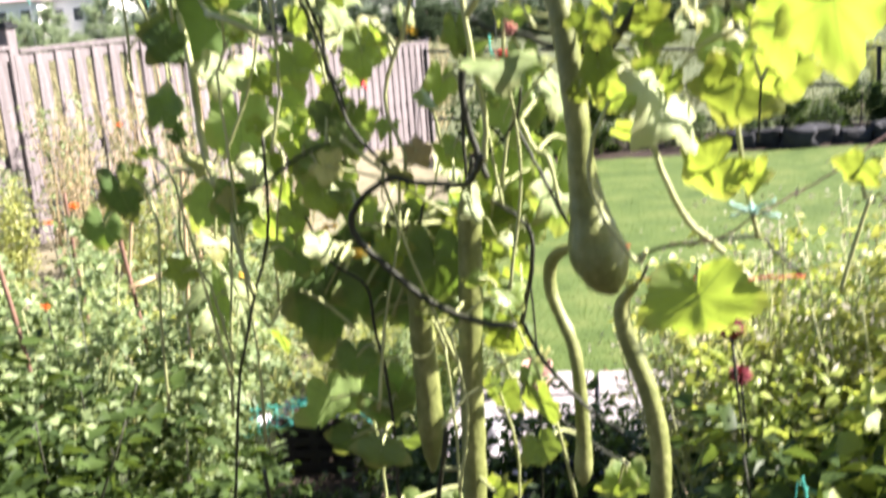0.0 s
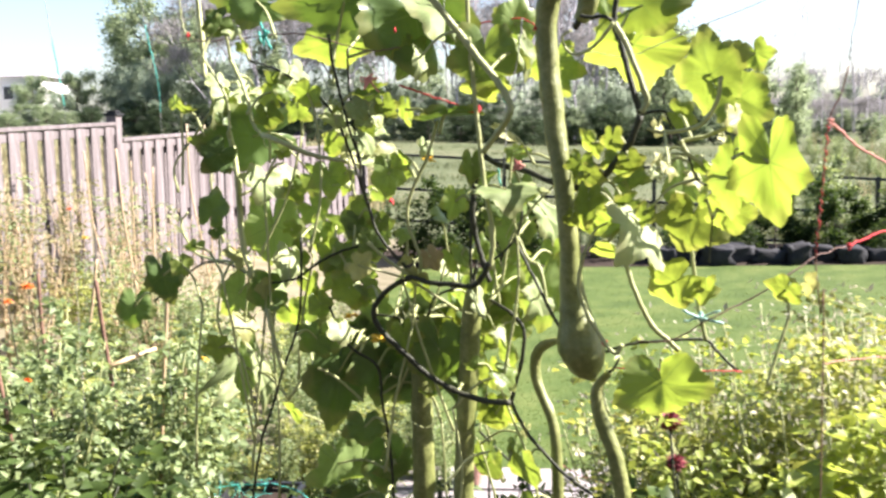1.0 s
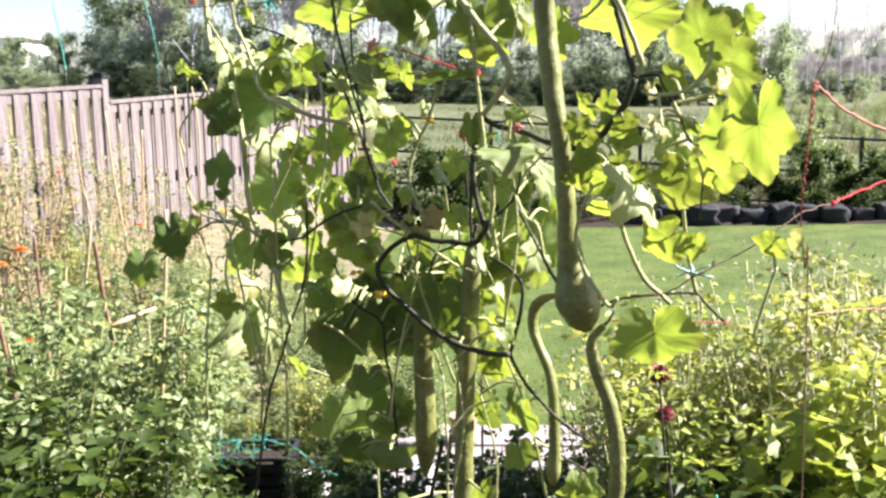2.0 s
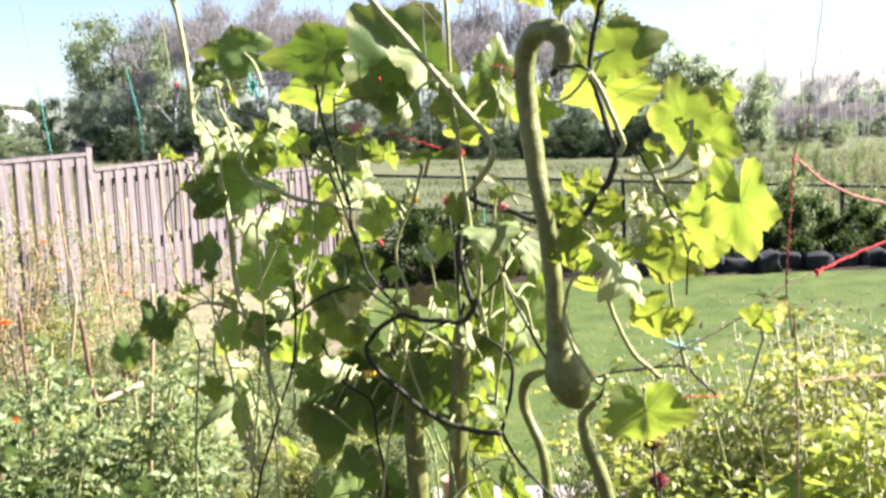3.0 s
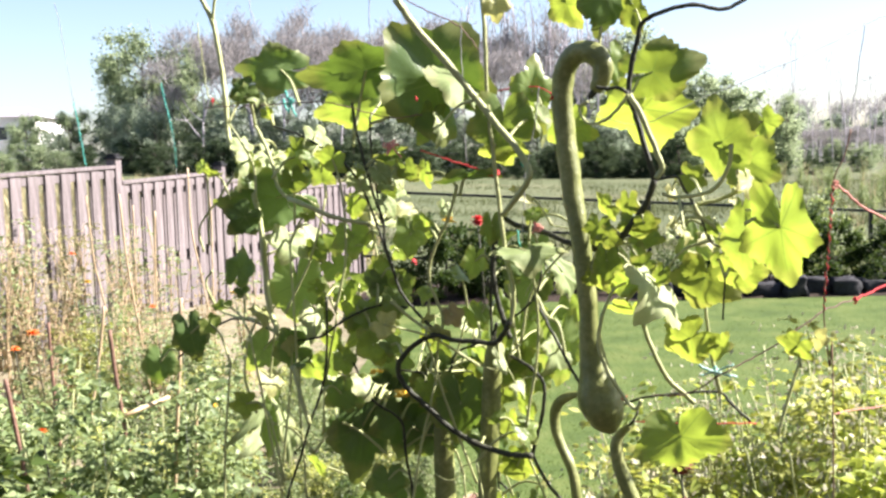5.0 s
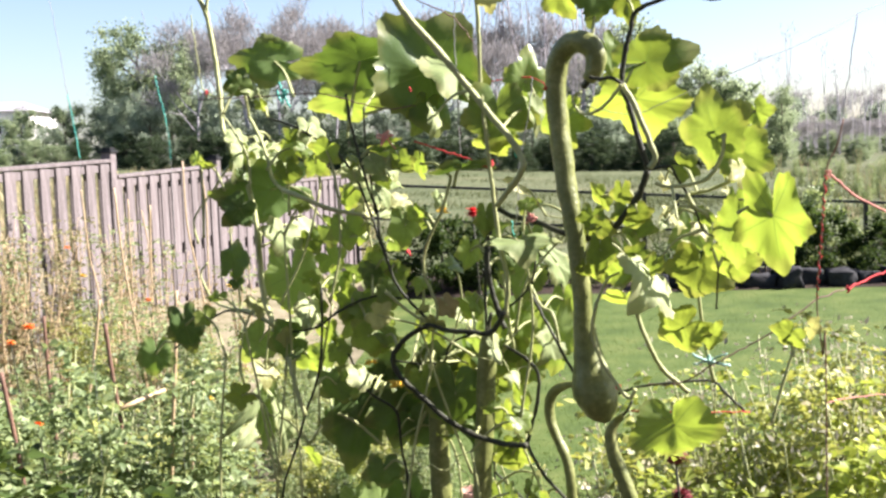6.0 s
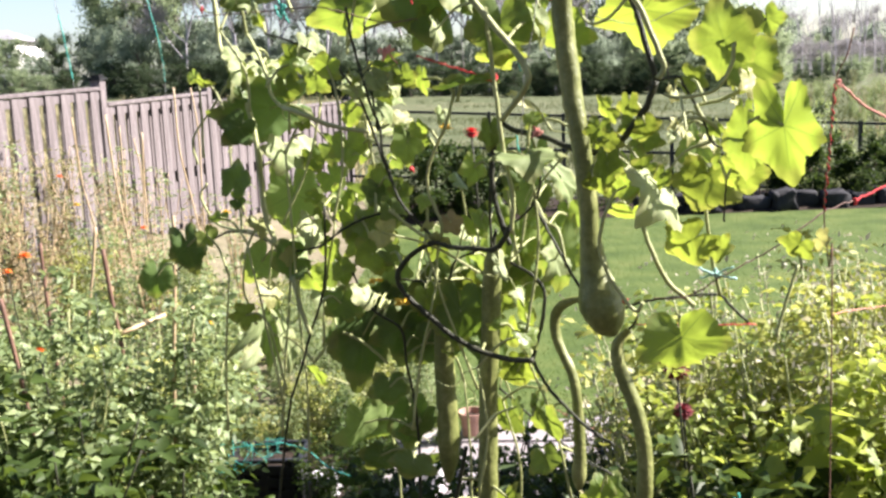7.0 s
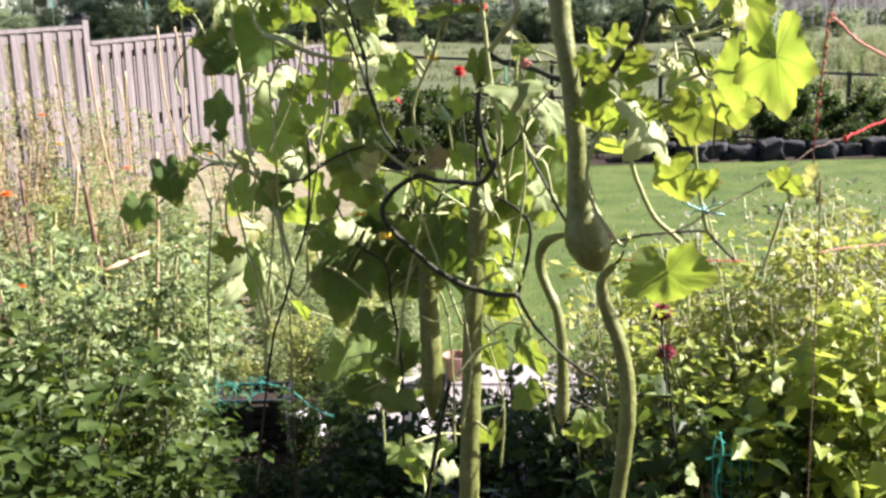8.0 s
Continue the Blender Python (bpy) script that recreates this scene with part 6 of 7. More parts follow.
leaf('fresh', (-0.085, 1.660, 1.903), 0.120, 0.053, -35, 1, 20, to=(-0.021, 1.635, 1.955))
leaf('fresh', (-0.017, 1.622, 1.950), 0.053, 0.045, 21, 3, 20, to=(-0.018, 1.618, 1.955))
leaf('half', (-0.187, 1.778, 2.044), 0.055, 0.050, 20, 4, 11, to=(-0.295, 1.756, 2.040))
leaf('half', (-0.158, 1.833, 2.000), 0.056, 0.064, 40, -2, 4)
leaf('half', (-0.163, 1.756, 1.859), 0.070, 0.049, -21, 13, -25, to=(-0.198, 1.675, 1.884))
leaf('half', (-0.070, 1.617, 1.873), 0.063, 0.067, -60, 3, 6, to=(-0.080, 1.639, 1.940))
leaf('mildew_glare', (-0.086, 1.672, 1.784), 0.054, 0.053, 0, -32, 45, to=(-0.090, 1.679, 1.790))
leaf('mildew_glare', (-0.070, 1.693, 1.875), 0.055, 0.070, 43, -40, 47, to=(-0.111, 1.683, 1.834))
leaf('dry', (0.093, 1.605, 1.929), 0.048, 0.044, 30, 0, 5, to=(0.071, 1.606, 1.936))
leaf('mildew_glare', (0.127, 1.712, 1.894), 0.053, 0.059, 0, -38, 47, to=(0.131, 1.616, 1.877))
leaf('half', (0.134, 1.597, 2.027), 0.060, 0.044, -10, -1, 18, to=(0.168, 1.587, 2.031))
leaf('mildew_glare', (0.229, 1.492, 2.058), 0.059, 0.125, 0, -66, 12, to=(0.175, 1.537, 2.052))
leaf('fresh', (0.236, 1.627, 1.977), 0.110, 0.090, 0, 2, 11, to=(0.200, 1.658, 2.017))
leaf('mildew_glare', (0.307, 1.650, 1.989), 0.098, 0.059, 26, -23, 48, to=(0.245, 1.595, 1.974))
leaf('fresh', (0.292, 1.630, 1.850), 0.135, 0.077, 0, 0, 4, to=(0.257, 1.660, 1.924))
leaf('half', (0.215, 1.695, 1.872), 0.105, 0.074, 0, 0, 7, to=(0.197, 1.595, 1.858))
leaf('half', (0.056, 1.764, 1.833), 0.059, 0.049, -11, 15, -33, to=(0.040, 1.643, 1.818))
leaf('young', (0.110, 1.699, 1.800), 0.053, 0.051, 0, 4, -27, to=(0.078, 1.632, 1.823))
leaf('young', (0.032, 1.761, 1.866), 0.038, 0.044, 10, 5, -21, to=(0.017, 1.648, 1.820))
leaf('half', (-0.208, 1.798, 1.793), 0.058, 0.067, 21, 8, -22, to=(-0.245, 1.707, 1.871))
leaf('young', (0.192, 1.750, 1.679), 0.077, 0.050, 0, 17, -22, to=(0.168, 1.752, 1.569))
leaf('young', (0.204, 1.610, 1.636), 0.059, 0.069, 0, 9, -16, to=(0.232, 1.575, 1.675))
leaf('half', (0.227, 1.696, 1.729), 0.065, 0.031, 10, 12, -16, to=(0.232, 1.575, 1.675))
leaf('mildew_glare', (0.202, 1.719, 1.778), 0.046, 0.064, -64, -39, 49, to=(0.197, 1.595, 1.858))
leaf('mildew_glare', (0.180, 1.525, 1.865), 0.039, 0.054, 67, -30, 52, to=(0.172, 1.523, 1.898))
leaf('half', (0.190, 1.635, 1.816), 0.075, 0.076, 0, 7, 15, to=(0.197, 1.595, 1.858))
leaf('shaded_leaf', (-0.105, 1.719, 1.668), 0.182, 0.115, -6, -1, 20, to=(-0.045, 1.696, 1.761))
leaf('shaded_leaf', (-0.019, 1.729, 1.689), 0.125, 0.128, 0, -5, 24, to=(-0.039, 1.743, 1.750))
leaf('shaded_leaf', (0.100, 1.623, 1.740), 0.134, 0.104, 0, 0, 13, to=(0.082, 1.633, 1.801))
leaf('shaded_leaf', (-0.141, 1.667, 1.769), 0.056, 0.074, -51, -4, 20, to=(-0.169, 1.634, 1.786))
leaf('shaded_leaf', (-0.051, 1.754, 1.765), 0.066, 0.092, -21, 4, 20, to=(-0.065, 1.674, 1.753))
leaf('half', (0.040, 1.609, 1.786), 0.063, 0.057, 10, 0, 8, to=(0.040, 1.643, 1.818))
leaf('shaded_leaf', (-0.049, 1.677, 1.590), 0.065, 0.071, 0, -2, 15, to=(-0.005, 1.662, 1.612))
# leaves added out of sight behind the front ones, to block the sun
leaf('shaded_leaf', (0.160, 1.721, 1.757), 0.109, 0.107, 12, 0, 25, to=(0.078, 1.632, 1.823))
leaf('shaded_leaf', (0.043, 1.699, 1.775), 0.109, 0.081, -26, 1, 13, to=(0.040, 1.643, 1.818))
leaf('shaded_leaf', (0.049, 1.700, 1.779), 0.103, 0.094, -59, 5, 15, to=(0.048, 1.641, 1.819))
leaf('shaded_leaf', (0.120, 1.743, 1.777), 0.083, 0.068, 60, 0, 20, to=(0.078, 1.632, 1.823))
leaf('shaded_leaf', (0.090, 1.708, 1.720), 0.100, 0.067, 32, -1, 19, to=(0.063, 1.636, 1.821))
leaf('shaded_leaf', (0.014, 1.737, 1.728), 0.088, 0.077, 29, -2, 12, to=(-0.020, 1.666, 1.721))
leaf('shaded_leaf', (0.047, 1.721, 1.660), 0.109, 0.083, -59, 0, 17, to=(-0.014, 1.664, 1.667))
leaf('shaded_leaf', (0.103, 1.707, 1.715), 0.087, 0.105, -14, -3, 23, to=(0.078, 1.632, 1.823))
leaf('shaded_leaf', (0.013, 1.722, 1.676), 0.070, 0.095, 24, 3, 16, to=(-0.015, 1.665, 1.680))
leaf('shaded_leaf', (0.148, 1.743, 1.795), 0.088, 0.086, 0, 1, 14, to=(0.081, 1.631, 1.830))
leaf('shaded_leaf', (0.126, 1.768, 1.804), 0.079, 0.097, 35, 2, 12, to=(0.078, 1.632, 1.823))
leaf('shaded_leaf', (0.160, 1.620, 1.673), 0.095, 0.062, 42, 5, 21, to=(0.139, 1.530, 1.709))
leaf('shaded_leaf', (-0.056, 1.743, 1.750), 0.067, 0.081, -43, -4, 17, to=(-0.065, 1.674, 1.753))
leaf('shaded_leaf', (-0.067, 1.737, 1.764), 0.062, 0.064, -53, 2, 20, to=(-0.076, 1.676, 1.761))
leaf('shaded_leaf', (-0.034, 1.754, 1.747), 0.071, 0.067, 13, -1, 25, to=(-0.054, 1.672, 1.745))
leaf('shaded_leaf', (-0.169, 1.866, 1.646), 0.064, 0.079, 0, 1, 19, to=(-0.193, 1.714, 1.657))
leaf('shaded_leaf', (-0.119, 1.740, 1.699), 0.064, 0.076, 2, -1, 15, to=(-0.124, 1.703, 1.697))
leaf('shaded_leaf', (-0.053, 1.745, 1.744), 0.081, 0.072, -50, -4, 13, to=(-0.054, 1.672, 1.745))
leaf('fresh', (-0.049, 1.665, 1.982), 0.065, 0.042, 42, -3, 20, to=(-0.053, 1.634, 1.952))
leaf('mildew_glare', (-0.074, 1.729, 1.888), 0.056, 0.034, 69, -32, 56, to=(-0.111, 1.683, 1.834))
leaf('fresh', (-0.041, 1.669, 1.992), 0.073, 0.073, 38, 5, 7, to=(-0.019, 1.629, 2.014))
leaf('fresh', (-0.062, 1.652, 1.926), 0.073, 0.061, 61, 4, 4, to=(-0.080, 1.639, 1.940))
leaf('half', (-0.008, 1.638, 1.991), 0.041, 0.033, -22, -3, 4, to=(-0.015, 1.628, 2.001))
leaf('fresh', (-0.020, 1.702, 2.043), 0.040, 0.036, -40, 13, -13, to=(-0.028, 1.630, 2.040))
leaf('half', (-0.137, 1.748, 1.950), 0.079, 0.072, -17, 5, -30, to=(-0.120, 1.646, 1.923))
leaf('fresh', (-0.093, 1.732, 1.981), 0.055, 0.040, 69, 13, -12, to=(-0.093, 1.641, 1.935))
leaf('half', (-0.039, 1.634, 1.852), 0.042, 0.023, -60, -3, 13, to=(-0.018, 1.656, 1.822))
leaf('mildew_glare', (-0.059, 1.714, 1.954), 0.067, 0.056, -53, -34, 53, to=(-0.053, 1.634, 1.952))
leaf('half', (-0.057, 1.700, 2.024), 0.051, 0.030, -61, -2, 15, to=(-0.028, 1.630, 2.040))
leaf('fresh', (-0.137, 1.722, 1.965), 0.045, 0.039, -37, -1, 20, to=(-0.150, 1.633, 1.971))
leaf('fresh', (-0.026, 1.750, 1.967), 0.065, 0.048, -38, 5, -26, to=(-0.030, 1.630, 1.950))
leaf('fresh', (-0.030, 1.669, 1.901), 0.041, 0.031, 47, 13, -16, to=(-0.030, 1.630, 1.950))
leaf('half', (-0.089, 1.774, 2.055), 0.050, 0.030, -23, 10, -16, to=(-0.043, 1.634, 2.085))
leaf('fresh', (-0.138, 1.762, 2.066), 0.070, 0.058, 58, 11, -15, to=(-0.225, 1.687, 2.156))
leaf('fresh', (-0.017, 1.657, 1.949), 0.067, 0.053, 12, 0, 20, to=(-0.019, 1.628, 1.950))
leaf('half', (-0.107, 1.718, 1.896), 0.059, 0.033, 26, 0, 12, to=(-0.129, 1.648, 1.917))
leaf('half', (0.242, 1.612, 1.805), 0.058, 0.048, -34, -5, 13, to=(0.241, 1.550, 1.832))
leaf('fresh', (0.206, 1.576, 2.008), 0.040, 0.034, 40, -4, 6, to=(0.170, 1.566, 2.012))
leaf('half', (0.185, 1.698, 1.758), 0.049, 0.036, 54, 10, -14, to=(0.197, 1.595, 1.858))
leaf('fresh', (0.169, 1.746, 1.811), 0.073, 0.066, 14, -4, 13, to=(0.122, 1.619, 1.872))
leaf('half', (0.139, 1.664, 1.915), 0.067, 0.039, 37, 6, 9, to=(0.140, 1.613, 1.881))
leaf('half', (0.255, 1.638, 1.962), 0.046, 0.026, -15, 0, 11, to=(0.245, 1.595, 1.974))
leaf('half', (0.221, 1.771, 1.860), 0.077, 0.058, -63, 5, -24, to=(0.197, 1.595, 1.858))
leaf('half', (0.257, 1.742, 1.880), 0.058, 0.042, -64, 6, -32, to=(0.197, 1.595, 1.858))
leaf('fresh', (0.249, 1.702, 1.920), 0.040, 0.039, 22, -1, 17, to=(0.253, 1.587, 1.958))
leaf('fresh', (0.139, 1.716, 1.849), 0.062, 0.048, 2, 6, -14, to=(0.122, 1.619, 1.872))
leaf('fresh', (0.148, 1.603, 1.933), 0.044, 0.029, 28, -1, 7, to=(0.162, 1.588, 1.942))
leaf('half', (0.178, 1.672, 1.937), 0.054, 0.043, 18, -2, 14, to=(0.162, 1.588, 1.942))
leaf('half', (0.218, 1.645, 1.839), 0.055, 0.052, 39, 1, 6, to=(0.197, 1.595, 1.858))
leaf('mildew_glare', (0.278, 1.608, 1.851), 0.073, 0.068, -43, -23, 45, to=(0.294, 1.543, 1.868))
leaf('fresh', (-0.114, 1.679, 1.778), 0.063, 0.061, -69, 5, 17, to=(-0.090, 1.679, 1.790))
leaf('half', (-0.186, 1.747, 1.910), 0.067, 0.056, 17, 2, 21, to=(-0.198, 1.675, 1.884))
leaf('half', (-0.092, 1.665, 1.923), 0.075, 0.058, 26, 5, 18, to=(-0.093, 1.641, 1.935))
leaf('mildew_glare', (-0.198, 1.870, 1.738), 0.087, 0.065, -41, -28, 46, to=(-0.152, 1.708, 1.704))
leaf('fresh', (-0.201, 1.888, 1.786), 0.068, 0.059, -51, 13, -29)
leaf('fresh', (-0.125, 1.675, 1.832), 0.055, 0.050, 18, -4, 22, to=(-0.111, 1.683, 1.834))
leaf('fresh', (0.079, 1.691, 1.780), 0.051, 0.036, -59, -4, 6, to=(0.070, 1.634, 1.822))
leaf('fresh', (0.044, 1.736, 1.757), 0.061, 0.058, -53, 5, -30, to=(0.040, 1.643, 1.818))
leaf('fresh', (-0.021, 1.620, 1.875), 0.051, 0.041, 58, 5, 17, to=(-0.001, 1.575, 1.861))
leaf('half', (0.037, 1.741, 1.807), 0.046, 0.030, 43, -2, 17, to=(0.017, 1.648, 1.820))
leaf('fresh', (-0.024, 1.750, 1.819), 0.065, 0.060, 68, -1, 9, to=(-0.018, 1.656, 1.822))
leaf('fresh', (0.062, 1.693, 1.818), 0.057, 0.044, 25, 4, 12, to=(0.055, 1.639, 1.820))
leaf('young', (0.361, 1.371, 2.090), 0.039, 0.031, 58, 7, -32, to=(0.382, 1.425, 2.089))
leaf('young', (0.329, 1.415, 2.017), 0.035, 0.025, -20, 17, -19, to=(0.352, 1.443, 2.070))
leaf('half', (0.409, 1.405, 2.039), 0.048, 0.029, -56, 10, -20, to=(0.376, 1.429, 2.082))
leaf('half', (0.342, 1.391, 2.102), 0.044, 0.044, -10, 4, -12, to=(0.382, 1.425, 2.089))
leaf('young', (0.326, 1.474, 2.074), 0.041, 0.036, 20, 14, -34, to=(0.316, 1.467, 2.074))
leaf('half', (0.378, 1.381, 2.015), 0.053, 0.037, -69, 4, -26, to=(0.346, 1.370, 1.969))
leaf('young', (0.421, 1.399, 2.007), 0.035, 0.027, 58, 17, -22, to=(0.364, 1.435, 2.068))
leaf('half', (0.437, 1.359, 2.026), 0.040, 0.024, -22, 8, -23, to=(0.515, 1.353, 2.085))
leaf('half', (0.406, 1.412, 2.103), 0.047, 0.054, 6, 4, -33, to=(0.399, 1.416, 2.111))
leaf('half', (-0.032, 1.682, 2.163), 0.035, 0.037, -39, 10, -14, to=(-0.048, 1.646, 2.169))
leaf('mildew_glare', (-0.006, 1.718, 2.167), 0.055, 0.033, 102, -40, 57, to=(-0.048, 1.646, 2.169))
leaf('mildew_glare', (-0.034, 1.639, 2.193), 0.046, 0.054, 115, -40, 48, to=(-0.050, 1.646, 2.184))
leaf('mildew_glare', (0.016, 1.647, 2.106), 0.035, 0.025, 70, -4, 8, to=(-0.042, 1.644, 2.108))
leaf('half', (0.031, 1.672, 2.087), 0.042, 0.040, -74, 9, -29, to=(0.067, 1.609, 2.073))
leaf('mildew_glare', (-0.066, 1.815, 2.141), 0.067, 0.058, -92, -40, 48, to=(-0.045, 1.645, 2.138))
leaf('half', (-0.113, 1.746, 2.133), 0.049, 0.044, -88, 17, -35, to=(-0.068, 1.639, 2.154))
leaf('mildew_glare', (-0.017, 1.605, 2.139), 0.051, 0.039, 39, -31, 47, to=(-0.042, 1.595, 2.144))
leaf('mildew_glare', (-0.005, 1.662, 2.191), 0.037, 0.049, 32, -31, 50, to=(-0.051, 1.646, 2.197))
leaf('mildew_glare', (-0.081, 1.728, 2.073), 0.061, 0.037, 96, -35, 46, to=(-0.043, 1.634, 2.085))
leaf('mildew_glare', (-0.028, 1.710, 2.110), 0.057, 0.026, 91, -31, 46, to=(-0.042, 1.644, 2.108))
leaf('mildew_glare', (-0.082, 1.669, 2.189), 0.060, 0.046, -109, -30, 56, to=(-0.078, 1.641, 2.180))
leaf('mildew_glare', (-0.075, 1.636, 2.180), 0.047, 0.022, 68, -2, 14, to=(-0.078, 1.641, 2.180))
leaf('half', (0.038, 1.611, 2.105), 0.039, 0.045, 18, 11, -35, to=(0.073, 1.608, 2.086))
leaf('half', (0.017, 1.583, 2.202), 0.044, 0.044, 15, 11, -24, to=(-0.055, 1.598, 2.190))
leaf('old', (-0.091, 1.847, 2.110), 0.048, 0.054, -81, -29, 49)
leaf('mildew_glare', (0.077, 1.658, 2.129), 0.037, 0.039, -38, -23, 54, to=(0.089, 1.603, 2.124))
leaf('half', (-0.105, 1.717, 2.137), 0.066, 0.041, -52, 10, -28, to=(-0.068, 1.639, 2.154))
leaf('mildew_glare', (-0.028, 1.582, 2.198), 0.045, 0.037, 39, -2, 13, to=(-0.059, 1.598, 2.203))
leaf('old', (-0.021, 1.846, 2.121), 0.063, 0.035, -89, -35, 46)
leaf('half', (0.044, 1.667, 2.191), 0.056, 0.029, -7, 14, -33, to=(0.106, 1.598, 2.174))
leaf('mildew_glare', (-0.004, 1.595, 2.205), 0.045, 0.025, -103, 0, 13, to=(-0.055, 1.598, 2.190))
leaf('half', (0.522, 1.351, 2.100), 0.023, 0.025, 7, 5, -32, to=(0.524, 1.352, 2.111))
leaf('mildew_glare', (0.452, 1.340, 2.096), 0.032, 0.019, -53, -40, 48, to=(0.501, 1.354, 2.121))
leaf('old', (0.462, 1.372, 2.112), 0.034, 0.027, -82, -30, 50, to=(0.498, 1.354, 2.127))
leaf('old', (0.517, 1.473, 2.052), 0.029, 0.040, 14, -40, 48, to=(0.536, 1.473, 2.000))
leaf('old', (0.463, 1.269, 2.104), 0.032, 0.035, -21, -41, 54, to=(0.464, 1.337, 2.156))
leaf('old', (0.473, 1.368, 2.097), 0.020, 0.020, 26, -36, 47, to=(0.506, 1.354, 2.110))
leaf('old', (0.517, 1.397, 2.082), 0.031, 0.033, -88, -40, 49, to=(0.520, 1.353, 2.082))
leaf('half', (0.538, 1.426, 2.043), 0.029, 0.017, -29, 8, -25, to=(0.548, 1.401, 2.020))
leaf('old', (0.562, 1.411, 2.146), 0.025, 0.017, -80, -30, 54, to=(0.558, 1.360, 2.160))
leaf('old', (0.460, 1.373, 2.161), 0.028, 0.034, -34, -28, 56, to=(0.473, 1.356, 2.173))
leaf('mildew_glare', (-0.308, 1.871, 2.260), 0.021, 0.029, 28, -30, 54, to=(-0.360, 1.843, 2.237))
leaf('half', (-0.215, 1.773, 2.240), 0.037, 0.023, 73, -25, 50, to=(-0.269, 1.739, 2.232))
leaf('mildew_glare', (-0.158, 1.686, 2.267), 0.043, 0.039, 62, -22, 53, to=(-0.178, 1.670, 2.268))
leaf('half', (-0.102, 1.700, 2.192), 0.040, 0.024, -44, -27, 54, to=(-0.093, 1.644, 2.200))
leaf('half', (-0.166, 1.624, 2.232), 0.033, 0.040, -16, -25, 48, to=(-0.149, 1.654, 2.252))
leaf('half', (-0.269, 1.768, 2.237), 0.031, 0.027, -20, -39, 49, to=(-0.273, 1.744, 2.240))
leaf('mildew_glare', (-0.318, 1.831, 2.230), 0.029, 0.027, 73, -38, 45, to=(-0.346, 1.825, 2.211))
leaf('half', (-0.316, 1.729, 2.187), 0.024, 0.032, -36, -28, 48, to=(-0.323, 1.797, 2.169))
leaf('shaded_leaf', (-0.012, 1.705, 1.509), 0.114, 0.086, 0, -5, 15, to=(-0.021, 1.714, 1.566))
leaf('shaded_leaf', (-0.082, 1.695, 1.442), 0.066, 0.083, -32, 0, 22, to=(0.005, 1.658, 1.462))
leaf('fresh', (-0.003, 1.573, 1.473), 0.051, 0.083, -20, -5, 12, to=(0.005, 1.658, 1.491))
leaf('half', (0.183, 1.556, 1.410), 0.026, 0.058, 72, 9, -32, to=(0.086, 1.616, 1.430))
leaf('half', (0.362, 1.675, 1.364), 0.060, 0.060, 0, 7, 14, to=(0.377, 1.588, 1.443))
leaf('fresh', (-0.008, 1.774, 1.277), 0.068, 0.076, 21, -3, 20, to=(0.003, 1.657, 1.348))
leaf('fresh', (0.081, 1.795, 1.273), 0.053, 0.053, 31, -1, 18, to=(0.058, 1.648, 1.290))
leaf('fresh', (0.026, 1.780, 1.222), 0.056, 0.062, -30, -4, 7, to=(0.044, 1.664, 1.220))
leaf('fresh', (-0.109, 1.718, 1.497), 0.113, 0.113, 10, 8, 47, to=(0.003, 1.659, 1.518))
leaf('fresh', (-0.026, 1.753, 1.416), 0.105, 0.105, -60, 56, 27, to=(0.004, 1.658, 1.430))
leaf('young', (0.164, 1.850, 1.280), 0.087, 0.087, 80, 51, -31, to=(0.003, 1.657, 1.348))
leaf('fresh', (0.006, 1.698, 1.508), 0.082, 0.082, 0, 17, 33, to=(0.003, 1.659, 1.518))
leaf('fresh', (0.377, 1.693, 1.353), 0.081, 0.081, 0, -3, 14, to=(0.367, 1.593, 1.448))
leaf('young', (1.005, 2.036, 1.265), 0.100, 0.100, 70, 54, -33)
leaf('young', (0.945, 2.006, 1.295), 0.072, 0.072, -60, 52, -29)
leaf('mildew_glare', (0.829, 1.956, 1.356), 0.046, 0.046, 10, -32, 52)
leaf('mildew_glare', (1.020, 2.003, 1.301), 0.049, 0.049, 60, -30, 56)
leaf('mildew_glare', (0.034, 2.032, 1.163), 0.052, 0.052, 50, -33, 49)
leaf('mildew_glare', (0.079, 2.020, 1.123), 0.054, 0.054, -30, -36, 49)
leaf('fresh', (-0.002, 2.040, 1.134), 0.066, 0.066, 20, 2, 20)
leaf('mildew_glare', (0.600, 1.752, 1.232), 0.042, 0.042, 80, -30, 42)
leaf('mildew_glare', (0.555, 1.704, 1.205), 0.045, 0.045, 60, 53, 8)
leaf('fresh', (-0.074, 1.752, 1.492), 0.105, 0.105, -20, 6, 30, to=(0.003, 1.659, 1.518))
leaf('half', (0.181, 1.690, 1.520), 0.080, 0.080, -20, 15, -31, to=(0.210, 1.716, 1.538))
leaf('half', (0.258, 1.525, 1.560), 0.078, 0.078, 10, 14, -47, to=(0.284, 1.522, 1.607))
leaf('fresh', (0.253, 1.550, 1.485), 0.066, 0.066, 20, 8, 17, to=(0.305, 1.625, 1.477))

def tendril(at, d, size, turns):
    """A thin curling tendril."""
    d = Vector(d).normalized()
    side = d.cross(Vector((0.2, 1, 0.3))).normalized()
    up = d.cross(side)
    pts = []
    for k in range(14):
        s = k / 13
        a = turns * 6.283 * max(0, s - 0.35)
        r = 0.18 * size * (1 - 0.7 * s) * (0 if s < 0.35 else 1)
        pts.append(tuple(Vector(at) + d * size * s + side * r * math.sin(a) + up * r * (1 - math.cos(a))))
    vine_child("tendril", mesh_of("tendril", *tube(spline(pts, 2), 0.0011, 5), M["pale"], True))


